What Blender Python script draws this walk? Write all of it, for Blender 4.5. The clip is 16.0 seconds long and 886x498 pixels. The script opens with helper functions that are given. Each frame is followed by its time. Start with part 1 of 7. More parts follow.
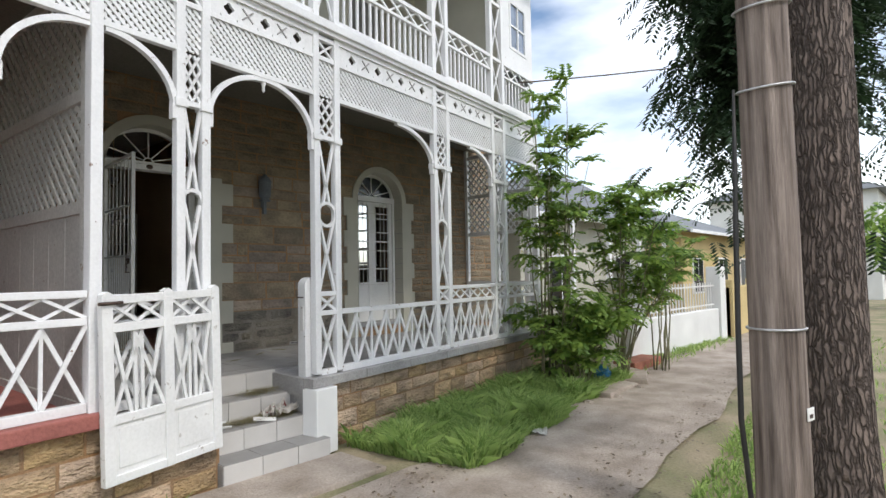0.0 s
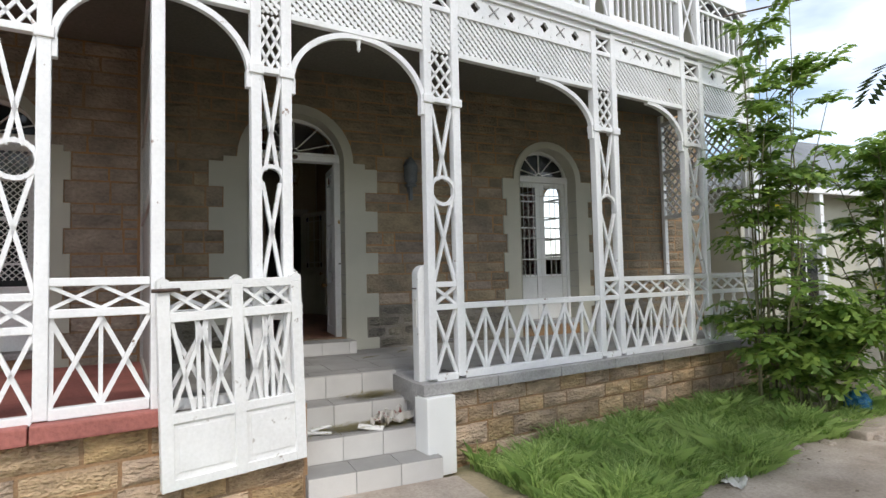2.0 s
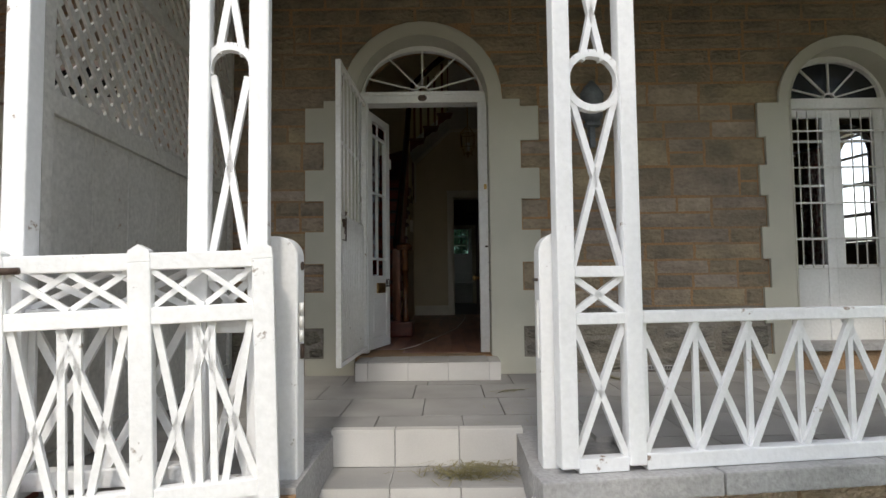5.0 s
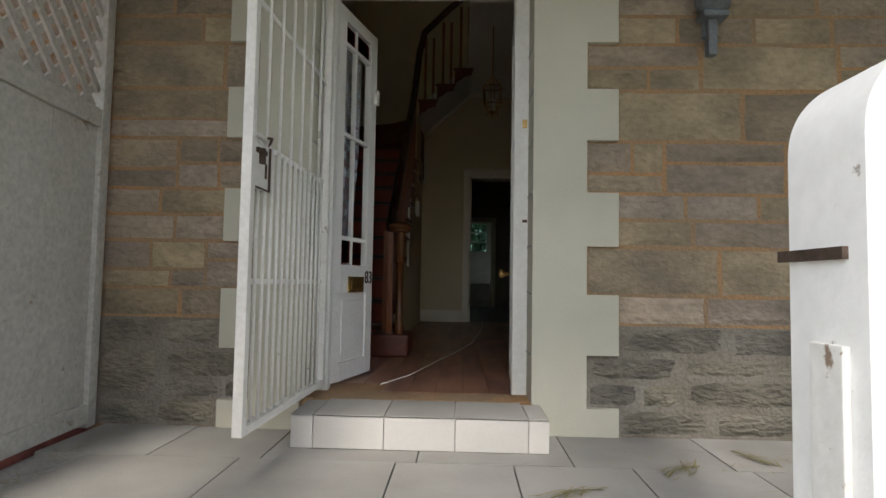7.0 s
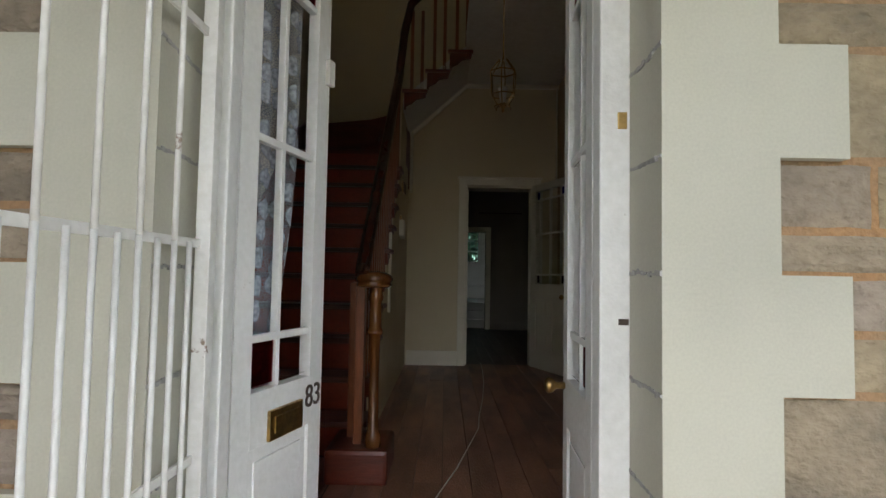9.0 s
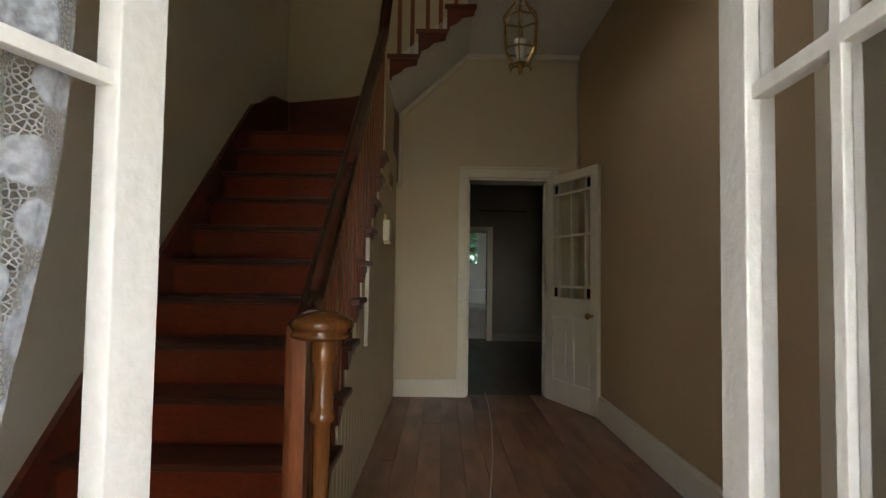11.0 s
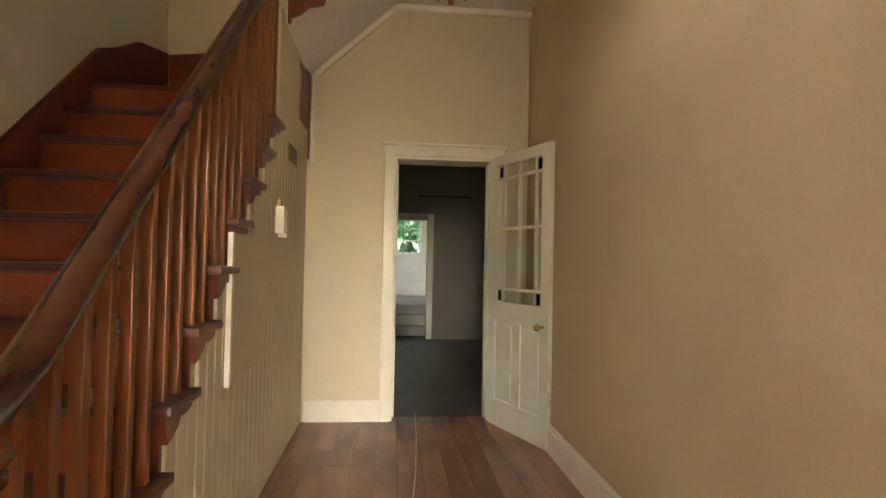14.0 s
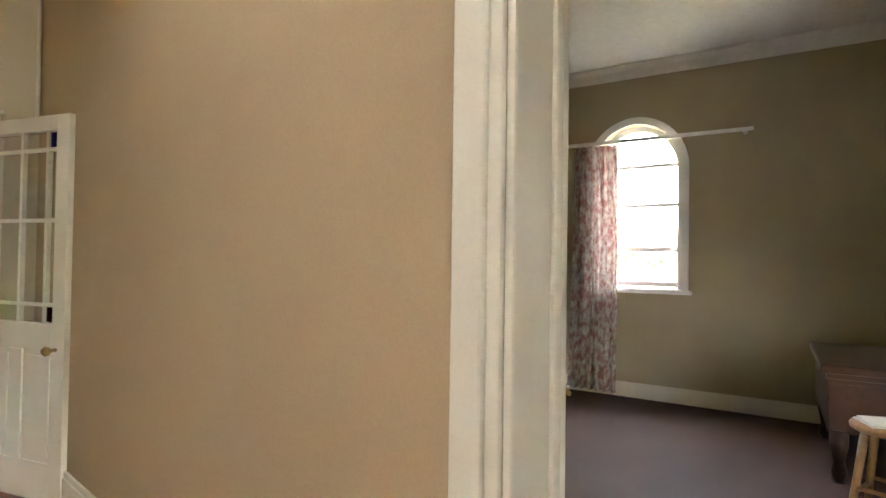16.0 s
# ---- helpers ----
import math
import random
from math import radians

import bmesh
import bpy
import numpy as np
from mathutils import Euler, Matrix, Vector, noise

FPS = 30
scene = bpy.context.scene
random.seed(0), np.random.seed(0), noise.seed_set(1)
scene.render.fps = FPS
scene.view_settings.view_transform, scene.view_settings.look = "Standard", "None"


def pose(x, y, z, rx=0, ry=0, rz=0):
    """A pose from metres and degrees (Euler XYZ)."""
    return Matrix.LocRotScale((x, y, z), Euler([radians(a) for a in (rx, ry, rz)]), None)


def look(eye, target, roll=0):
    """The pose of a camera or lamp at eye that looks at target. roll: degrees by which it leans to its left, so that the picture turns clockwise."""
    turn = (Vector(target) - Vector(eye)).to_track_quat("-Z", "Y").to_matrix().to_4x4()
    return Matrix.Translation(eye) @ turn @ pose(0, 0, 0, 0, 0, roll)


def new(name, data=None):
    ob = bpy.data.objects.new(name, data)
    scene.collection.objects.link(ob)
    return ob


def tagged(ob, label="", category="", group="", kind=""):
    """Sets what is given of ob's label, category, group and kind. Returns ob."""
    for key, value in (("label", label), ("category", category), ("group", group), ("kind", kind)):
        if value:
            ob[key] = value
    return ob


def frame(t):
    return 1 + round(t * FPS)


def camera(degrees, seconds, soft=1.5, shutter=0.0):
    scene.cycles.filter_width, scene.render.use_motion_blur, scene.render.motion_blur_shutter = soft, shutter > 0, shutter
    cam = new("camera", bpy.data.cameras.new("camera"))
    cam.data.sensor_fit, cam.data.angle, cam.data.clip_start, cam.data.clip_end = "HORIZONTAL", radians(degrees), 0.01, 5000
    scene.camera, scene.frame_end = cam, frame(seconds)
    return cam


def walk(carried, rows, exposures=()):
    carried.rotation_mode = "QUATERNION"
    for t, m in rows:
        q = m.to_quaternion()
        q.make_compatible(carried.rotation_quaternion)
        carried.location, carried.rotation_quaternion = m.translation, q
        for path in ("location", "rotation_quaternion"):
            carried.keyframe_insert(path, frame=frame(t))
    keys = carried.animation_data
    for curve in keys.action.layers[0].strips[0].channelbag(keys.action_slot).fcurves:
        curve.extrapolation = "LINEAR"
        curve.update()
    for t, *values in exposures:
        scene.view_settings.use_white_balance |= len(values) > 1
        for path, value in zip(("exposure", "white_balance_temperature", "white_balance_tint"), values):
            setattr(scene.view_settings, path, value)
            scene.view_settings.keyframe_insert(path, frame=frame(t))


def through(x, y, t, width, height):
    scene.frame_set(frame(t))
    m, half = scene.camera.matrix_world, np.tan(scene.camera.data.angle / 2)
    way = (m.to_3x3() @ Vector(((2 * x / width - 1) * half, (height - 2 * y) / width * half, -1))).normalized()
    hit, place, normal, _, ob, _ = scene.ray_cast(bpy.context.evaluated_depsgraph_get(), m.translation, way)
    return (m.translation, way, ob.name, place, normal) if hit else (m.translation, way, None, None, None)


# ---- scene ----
cam = camera(76.2, 16.0)
PATH = [
    (0, (-2.591, -6.92, 0.946), (-1.117, -5.571, 1.036), -1.1),
    (0.5, (-2.246, -6.938, 0.896), (-0.92, -5.444, 0.993), -1.2),
    (1, (-1.963, -6.872, 0.905), (-0.812, -5.239, 1.001), -1.1),
    (1.5, (-1.596, -6.774, 0.871), (-0.59, -5.048, 0.965), -1.1),
    (2, (-1.212, -6.561, 0.841), (-0.373, -4.748, 0.939), -1.3),
    (2.5, (-0.873, -6.32, 0.833), (-0.188, -4.444, 0.936), -1.2),
    (3, (-0.555, -5.994, 0.86), (-0.005, -4.073, 0.962), -1.1),
    (3.5, (-0.35, -5.666, 0.844), (0.053, -3.71, 0.952), -1.1),
    (4, (-0.101, -5.266, 0.787), (0.101, -3.28, 0.904), -0.8),
    (4.2, (-0.033, -5.147, 0.785), (0.11, -3.156, 0.897), -1.0),
    (6.3, (0.325, -3.352, 0.688), (0.23, -1.356, 0.795), 0.6),
    (6.5, (0.29, -3.175, 0.688), (0.207, -1.178, 0.80), 1.0),
    (7, (0.205, -2.708, 0.714), (0.14, -0.71, 0.827), 1.0),
    (7.5, (0.15, -2.294, 0.776), (0.108, -0.296, 0.888), 1.0),
    (8, (0.13, -1.854, 0.931), (0.103, 0.143, 1.038), 1.1),
    (8.5, (0.075, -1.528, 1.047), (0.057, 0.469, 1.15), 1.0),
    (9, (0.084, -1.22, 1.128), (0.074, 0.778, 1.232), 1.0),
    (9.5, (0.073, -0.935, 1.184), (0.072, 1.062, 1.288), 0.8),
    (10, (0.06, -0.593, 1.232), (0.068, 1.404, 1.335), 0.7),
    (12.5, (0.146, 0.413, 1.304), (0.135, 2.412, 1.367), 1.0),
    (13, (0.168, 0.554, 1.357), (0.157, 2.553, 1.404), 0.9),
    (13.5, (0.197, 0.684, 1.397), (0.214, 2.684, 1.44), 1.0),
    (14, (0.289, 0.846, 1.377), (0.473, 2.837, 1.424), 1.2),
    (14.5, (0.445, 0.908, 1.38), (0.932, 2.847, 1.429), 1.3),
    (15, (0.516, 0.978, 1.423), (1.414, 2.765, 1.457), 1.1),
    (15.2, (0.49, 1.012, 1.408), (1.552, 2.706, 1.457), 1.1),
    (16, (0.474, 1.058, 1.458), (1.954, 2.404, 1.495), 0.8),
]
walk(cam, [(t, look(e, g, r)) for t, e, g, r in PATH],
     [(0, 0.10, 6500, 10), (4.2, 0.42, 6650, 10), (6.3, 0.66, 6850, 10), (7, 1.08, 6850, 10), (8, 1.66, 6850, 10), (9, 2.0, 6750, 10), (10.2, 2.45, 6700, 10), (12.3, 4.8, 8400, 14), (13.5, 5.0, 8400, 14), (14.5, 5.45, 8000, 12), (15, 5.65, 7500, 11), (16, 5.5, 7200, 11)])

# ---- world, sun, exposure ----
world = bpy.data.worlds.new("sky")
scene.world = world
world.use_nodes = True
wn, wl = world.node_tree.nodes, world.node_tree.links
sky = wn.new("ShaderNodeTexSky")
sky.sky_type, sky.sun_disc = "NISHITA", False
SUN_ELEVATION, SUN_HEADING = 47.0, 184.0
sky.sun_elevation, sky.sun_rotation = radians(SUN_ELEVATION), radians(SUN_HEADING)
sky.air_density, sky.dust_density = 1.0, 1.2
wn["Background"].inputs["Strength"].default_value = 0.18
# thin cloud low over the roofs
tc, cn, cr, mixc = wn.new("ShaderNodeTexCoord"), wn.new("ShaderNodeTexNoise"), wn.new("ShaderNodeValToRGB"), wn.new("ShaderNodeMix")
mapc = wn.new("ShaderNodeMapping")
mapc.inputs["Scale"].default_value = (1.2, 1.2, 3.5)
cn.inputs["Scale"].default_value, cn.inputs["Detail"].default_value = 1.6, 6
cr.color_ramp.elements[0].position, cr.color_ramp.elements[1].position = 0.34, 0.80
mixc.data_type = "RGBA"
wl.new(tc.outputs["Generated"], mapc.inputs["Vector"])
wl.new(mapc.outputs["Vector"], cn.inputs["Vector"])
wl.new(cn.outputs["Fac"], cr.inputs["Fac"])
wl.new(cr.outputs["Color"], mixc.inputs["Factor"])
wl.new(sky.outputs["Color"], mixc.inputs["A"])
mixc.inputs["B"].default_value = (13.0, 13.3, 13.6, 1)
wl.new(mixc.outputs["Result"], wn["Background"].inputs["Color"])
sun = new("sun", bpy.data.lights.new("sun", "SUN"))
sun.data.energy, sun.data.angle, sun.data.color = 1.35, radians(6), (1, 0.95, 0.87)
az = radians(SUN_HEADING)
sun_from = Vector((math.sin(az) * math.cos(radians(SUN_ELEVATION)), math.cos(az) * math.cos(radians(SUN_ELEVATION)), math.sin(radians(SUN_ELEVATION))))
sun.matrix_world = look(sun_from * 50, (0, 0, 0))


# ---- materials ----
def material(name, color, rough=0.7, metal=0.0, vary=0.18, scale=4.0, grain=60.0, bump=0.15, stretch=(1, 1, 1), tint=None, stain=0.5, per=False, spread=0.0, hue=0.0, relief=0.02):
    """Base colour with broad stains and fine grain in object space, with relief."""
    m = bpy.data.materials.new(name)
    m.use_nodes = True
    n, l = m.node_tree.nodes, m.node_tree.links
    b = n["Principled BSDF"]
    b.inputs["Roughness"].default_value, b.inputs["Metallic"].default_value = rough, metal
    co, mp = n.new("ShaderNodeTexCoord"), n.new("ShaderNodeMapping")
    mp.inputs["Scale"].default_value = stretch
    geo = n.new("ShaderNodeNewGeometry")
    l.new(geo.outputs["Position"] if per else co.outputs["Object"], mp.inputs["Vector"])
    big, fine = n.new("ShaderNodeTexNoise"), n.new("ShaderNodeTexNoise")
    big.inputs["Scale"].default_value, big.inputs["Detail"].default_value = scale, 5
    fine.inputs["Scale"].default_value, fine.inputs["Detail"].default_value = grain, 3
    vec = mp.outputs["Vector"]
    if per:
        info, add = n.new("ShaderNodeObjectInfo"), n.new("ShaderNodeVectorMath")
        add.operation = "MULTIPLY_ADD"
        comb = n.new("ShaderNodeCombineXYZ")
        for k in range(3):
            l.new(info.outputs["Random"], comb.inputs[k])
        l.new(comb.outputs[0], add.inputs[0])
        add.inputs[1].default_value = (37, 19, 53)
        l.new(vec, add.inputs[2])
        vec = add.outputs[0]
    l.new(vec, big.inputs["Vector"])
    l.new(vec, fine.inputs["Vector"])
    dark = [c * (1 - vary) for c in color]
    lite = [min(1, c * (1 + vary * 0.6)) for c in color]
    if tint:
        dark = list(tint)
    r1 = n.new("ShaderNodeValToRGB")
    r1.color_ramp.elements[0].position, r1.color_ramp.elements[1].position = 0.5 - stain * 0.4, 0.5 + stain * 0.4
    r1.color_ramp.elements[0].color, r1.color_ramp.elements[1].color = (*dark, 1), (*lite, 1)
    l.new(big.outputs["Fac"], r1.inputs["Fac"])
    mx = n.new("ShaderNodeMix")
    mx.data_type, mx.blend_type = "RGBA", "OVERLAY"
    mx.inputs["Factor"].default_value = 0.35 if grain < 100 else 0.10
    l.new(r1.outputs["Color"], mx.inputs["A"])
    l.new(fine.outputs["Fac"], mx.inputs["B"])
    out = mx.outputs["Result"]
    if per and spread:
        hs, mr = n.new("ShaderNodeHueSaturation"), n.new("ShaderNodeMapRange")
        mr.inputs["To Min"].default_value, mr.inputs["To Max"].default_value = 1 - spread, 1 + spread
        l.new(info.outputs["Random"], mr.inputs["Value"])
        l.new(mr.outputs["Result"], hs.inputs["Value"])
        l.new(out, hs.inputs["Color"])
        if hue:
            wn2, mh = n.new("ShaderNodeTexWhiteNoise"), n.new("ShaderNodeMapRange")
            wn2.noise_dimensions = "1D"
            l.new(info.outputs["Random"], wn2.inputs["W"])
            mh.inputs["To Min"].default_value, mh.inputs["To Max"].default_value = 0.5 - hue * 0.5, 0.5 + hue * 0.6
            l.new(wn2.outputs["Value"], mh.inputs["Value"])
            l.new(mh.outputs["Result"], hs.inputs["Hue"])
            ms = n.new("ShaderNodeMapRange")
            ms.inputs["To Min"].default_value, ms.inputs["To Max"].default_value = 0.75, 1.1
            l.new(wn2.outputs["Value"], ms.inputs["Value"])
            l.new(ms.outputs["Result"], hs.inputs["Saturation"])
        out = hs.outputs["Color"]
    l.new(out, b.inputs["Base Color"])
    if bump:
        bp, mb = n.new("ShaderNodeBump"), n.new("ShaderNodeMath")
        mb.operation = "ADD"
        l.new(big.outputs["Fac"], mb.inputs[0])
        l.new(fine.outputs["Fac"], mb.inputs[1])
        bp.inputs["Strength"].default_value, bp.inputs["Distance"].default_value = bump, relief
        l.new(mb.outputs[0], bp.inputs["Height"])
        l.new(bp.outputs["Normal"], b.inputs["Normal"])
    return m


def glass_material(name, color=(1, 1, 1), rough=0.02):
    m = bpy.data.materials.new(name)
    m.use_nodes = True
    b = m.node_tree.nodes["Principled BSDF"]
    b.inputs["Base Color"].default_value, b.inputs["Roughness"].default_value = (*color, 1), rough
    b.inputs["Transmission Weight"].default_value, b.inputs["IOR"].default_value = 1.0, 1.02
    return m


def worn_paint(name, color, under, amount=0.3, rough=0.45, scale=9.0):
    """Paint with small flaked places where the ground shows."""
    m = material(name, color, rough, vary=0.07, scale=2.5, grain=45, bump=0.12)
    n, l = m.node_tree.nodes, m.node_tree.links
    b = n["Principled BSDF"]
    src = b.inputs["Base Color"].links[0].from_socket
    co, no, ra, mx = n.new("ShaderNodeTexCoord"), n.new("ShaderNodeTexNoise"), n.new("ShaderNodeValToRGB"), n.new("ShaderNodeMix")
    no.inputs["Scale"].default_value, no.inputs["Detail"].default_value, no.inputs["Roughness"].default_value = scale, 9, 0.68
    ra.color_ramp.elements[0].position, ra.color_ramp.elements[1].position = 0.70 - amount * 0.2, 0.73 - amount * 0.2
    mx.data_type = "RGBA"
    l.new(co.outputs["Object"], no.inputs["Vector"])
    l.new(no.outputs["Fac"], ra.inputs["Fac"])
    l.new(ra.outputs["Color"], mx.inputs["Factor"])
    l.new(src, mx.inputs["A"])
    mx.inputs["B"].default_value = (*under, 1)
    l.new(mx.outputs["Result"], b.inputs["Base Color"])
    return m


def leaf_material(name, dark, lite, through=0.25):
    m = bpy.data.materials.new(name)
    m.use_nodes = True
    n, l = m.node_tree.nodes, m.node_tree.links
    b = n["Principled BSDF"]
    geo, ra = n.new("ShaderNodeNewGeometry"), n.new("ShaderNodeValToRGB")
    ra.color_ramp.elements[0].color, ra.color_ramp.elements[1].color = (*dark, 1), (*lite, 1)
    l.new(geo.outputs["Random Per Island"], ra.inputs["Fac"])
    l.new(ra.outputs["Color"], b.inputs["Base Color"])
    b.inputs["Roughness"].default_value = 0.5
    tr, mx = n.new("ShaderNodeBsdfTranslucent"), n.new("ShaderNodeMixShader")
    l.new(ra.outputs["Color"], tr.inputs["Color"])
    mx.inputs["Fac"].default_value = through
    l.new(b.outputs[0], mx.inputs[1])
    l.new(tr.outputs[0], mx.inputs[2])
    l.new(mx.outputs[0], n["Material Output"].inputs["Surface"])
    return m


WHITE = worn_paint("white_gloss_paint", (0.80, 0.80, 0.80), (0.28, 0.20, 0.15), 0.22)
WHITE_GATE = worn_paint("flaking_white_paint", (0.79, 0.79, 0.78), (0.32, 0.28, 0.24), 0.30)
# a darker value of the white paint, for the party screen
SCREEN_WHITE = worn_paint("darker_screen_paint", (0.47, 0.46, 0.43), (0.28, 0.22, 0.17), 0.3)
WHITE_WALL = material("white_lime_wall", (0.74, 0.74, 0.72), 0.9, vary=0.12, scale=1.2, grain=50)
CREAM_TRIM = material("cream_gloss_trim", (0.78, 0.74, 0.64), 0.4, vary=0.06, scale=1.5, grain=120, bump=0.05)
HALL_TAN = material("tan_wall_paint", (0.53, 0.39, 0.235), 0.7, vary=0.09, scale=0.9, grain=140, bump=0.03, tint=(0.46, 0.345, 0.215))
HALL_CREAM = material("cream_wall_paint", (0.66, 0.58, 0.42), 0.8, vary=0.08, scale=0.9, grain=140, bump=0.03)
STAIR_WALL = material("pale_stair_wall", (0.62, 0.57, 0.46), 0.85, vary=0.1, scale=1.0, grain=140, bump=0.03)
CEILING_WHITE = material("ceiling_white", (0.78, 0.77, 0.74), 0.9, vary=0.05, scale=1.0, grain=20, bump=0.05)
RENDER_GREY = material("smooth_grey_render", (0.48, 0.465, 0.385), 0.7, vary=0.12, scale=1.4, grain=150, bump=0.03)
MORTAR = material("ochre_mortar", (0.32, 0.18, 0.085), 0.95, vary=0.3, scale=2.2, grain=60, bump=0.6, tint=(0.25, 0.18, 0.115), stain=0.4)
STONE = material("sandstone", (0.285, 0.222, 0.152), 0.93, vary=0.4, scale=3.4, grain=26, bump=0.6, per=True, spread=0.20, tint=(0.195, 0.158, 0.117), stain=0.5, hue=0.02, stretch=(1, 1, 1.5), relief=0.04)
STONE_GREY = material("damp_grey_sandstone", (0.175, 0.158, 0.127), 0.93, vary=0.4, scale=4.5, grain=26, bump=0.7, per=True, spread=0.26, tint=(0.105, 0.096, 0.078), stain=0.4, hue=0.012, stretch=(1, 1, 2.0), relief=0.05)
STONE_LOW = material("plinth_sandstone", (0.58, 0.40, 0.235), 0.93, vary=0.42, scale=4.0, grain=30, bump=1.0, per=True, spread=0.22, tint=(0.35, 0.245, 0.155), hue=0.012, stretch=(1, 1, 2.0), relief=0.05)
PAVER = material("grey_floor_slab", (0.32, 0.31, 0.295), 0.8, vary=0.24, scale=1.8, grain=140, bump=0.12, per=True, spread=0.08)
STEP_TILE = material("pale_step_tile", (0.56, 0.54, 0.51), 0.6, vary=0.14, scale=2.2, grain=140, bump=0.06, per=True, spread=0.06)
CONCRETE = material("weathered_concrete", (0.36, 0.35, 0.34), 0.9, vary=0.22, scale=2.5, grain=55, bump=0.3)
RED_KERB = material("red_oxide_kerb", (0.33, 0.115, 0.095), 0.8, vary=0.22, scale=4, grain=45, bump=0.2)
TREAD_WOOD = material("worn_dark_tread", (0.12, 0.038, 0.024), 0.4, vary=0.5, scale=3, grain=30, bump=0.15, stretch=(0.6, 3, 3), tint=(0.05, 0.018, 0.012))
STAIR_RED = material("red_brown_stair_stain", (0.135, 0.023, 0.010), 0.36, vary=0.45, scale=3.5, grain=30, bump=0.12, stretch=(0.6, 3, 3), tint=(0.10, 0.022, 0.012))
RISER_WORN = material("worn_riser_stain", (0.24, 0.040, 0.014), 0.33, vary=0.45, scale=3.0, grain=30, bump=0.12, stretch=(1.0, 3, 2), tint=(0.20, 0.038, 0.016))
BANISTER = material("varnished_red_wood", (0.25, 0.074, 0.026), 0.30, vary=0.4, scale=6, grain=40, bump=0.08, stretch=(3, 3, 0.4))
NEWEL_WOOD = material("varnished_orange_newel", (0.16, 0.06, 0.018), 0.24, vary=0.4, scale=5, grain=30, bump=0.06, stretch=(3, 3, 0.5))
RAIL_WOOD = material("dark_handrail", (0.07, 0.02, 0.011), 0.22, vary=0.3, scale=5, grain=30, bump=0.05)
FLOOR_WOOD = material("worn_red_floorboard", (0.33, 0.165, 0.105), 0.36, vary=0.45, scale=2.2, grain=45, bump=0.2, stretch=(3, 0.8, 1), per=True, spread=0.16, tint=(0.17, 0.085, 0.06))
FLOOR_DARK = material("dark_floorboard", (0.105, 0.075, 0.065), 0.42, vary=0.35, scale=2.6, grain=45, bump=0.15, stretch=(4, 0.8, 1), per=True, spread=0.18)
# grey-brown kept dark so the unlit rooms' dimness is in the colour
DARK_WALL = material("shade_darkened_grey_brown_wall", (0.30, 0.27, 0.24), 0.85, vary=0.1, scale=1, grain=140, bump=0.03)
OLIVE_WALL = material("olive_cream_wall", (0.40, 0.335, 0.22), 0.85, vary=0.14, scale=0.9, grain=140, bump=0.03)
CARPET = material("brown_red_floor", (0.095, 0.048, 0.038), 0.75, vary=0.25, scale=1.6, grain=90, bump=0.15)
BRASS = material("aged_brass", (0.42, 0.28, 0.11), 0.35, 1.0, vary=0.3, scale=20, grain=80, bump=0.05)
IRON = material("rusty_iron", (0.10, 0.07, 0.055), 0.6, 0.6, vary=0.4, scale=20, grain=90, bump=0.2)
BAR_PAINT = worn_paint("security_bar_paint", (0.70, 0.69, 0.66), (0.25, 0.18, 0.13), 0.25)
DOOR_WHITE = worn_paint("old_door_paint", (0.78, 0.78, 0.76), (0.34, 0.29, 0.23), 0.12)
RUBBER = material("black_rubber", (0.018, 0.017, 0.016), 0.55, vary=0.2, scale=20, grain=60, bump=0.05)
LAMP_GREY = material("grey_blue_cast_iron", (0.16, 0.18, 0.20), 0.6, 0.2, vary=0.2)
DARK_WOOD = material("dark_mahogany", (0.060, 0.026, 0.016), 0.3, vary=0.3, scale=5, grain=40, bump=0.06, stretch=(1, 4, 4))
STOOL_WOOD = material("orange_pine_stool", (0.42, 0.22, 0.09), 0.35, vary=0.25, scale=6, grain=40, bump=0.06)
PAPER = material("white_paper", (0.80, 0.79, 0.76), 0.8, vary=0.06, scale=12, grain=40, bump=0.05)
RED_PAPER = material("red_printed_paper", (0.66, 0.63, 0.58), 0.6, vary=0.2, scale=16, grain=60, bump=0.05, tint=(0.34, 0.07, 0.055), stain=0.15)
for nd in RED_PAPER.node_tree.nodes:
    if nd.type == "VALTORGB":
        nd.color_ramp.elements[0].position, nd.color_ramp.elements[1].position = 0.36, 0.40
DRY_GRASS = leaf_material("dry_clippings", (0.16, 0.13, 0.06), (0.30, 0.27, 0.12), 0.1)
GRASS = leaf_material("grass_blades", (0.19, 0.31, 0.08), (0.52, 0.66, 0.23), 0.5)
LEAF = leaf_material("bush_leaf", (0.10, 0.20, 0.04), (0.33, 0.46, 0.10), 0.5)
LEAF_DARK = leaf_material("dark_feather_leaf", (0.016, 0.036, 0.016), (0.055, 0.10, 0.045), 0.3)
FLOWER = leaf_material("yellow_flower", (0.62, 0.46, 0.02), (0.80, 0.62, 0.05), 0.2)
DEAD_LEAF = leaf_material("dead_leaf", (0.09, 0.06, 0.035), (0.25, 0.19, 0.12), 0.1)
BARK = material("furrowed_bark", (0.20, 0.155, 0.13), 0.95, vary=0.4, scale=5, grain=40, bump=0, stretch=(3, 3, 1), tint=(0.12, 0.092, 0.078))


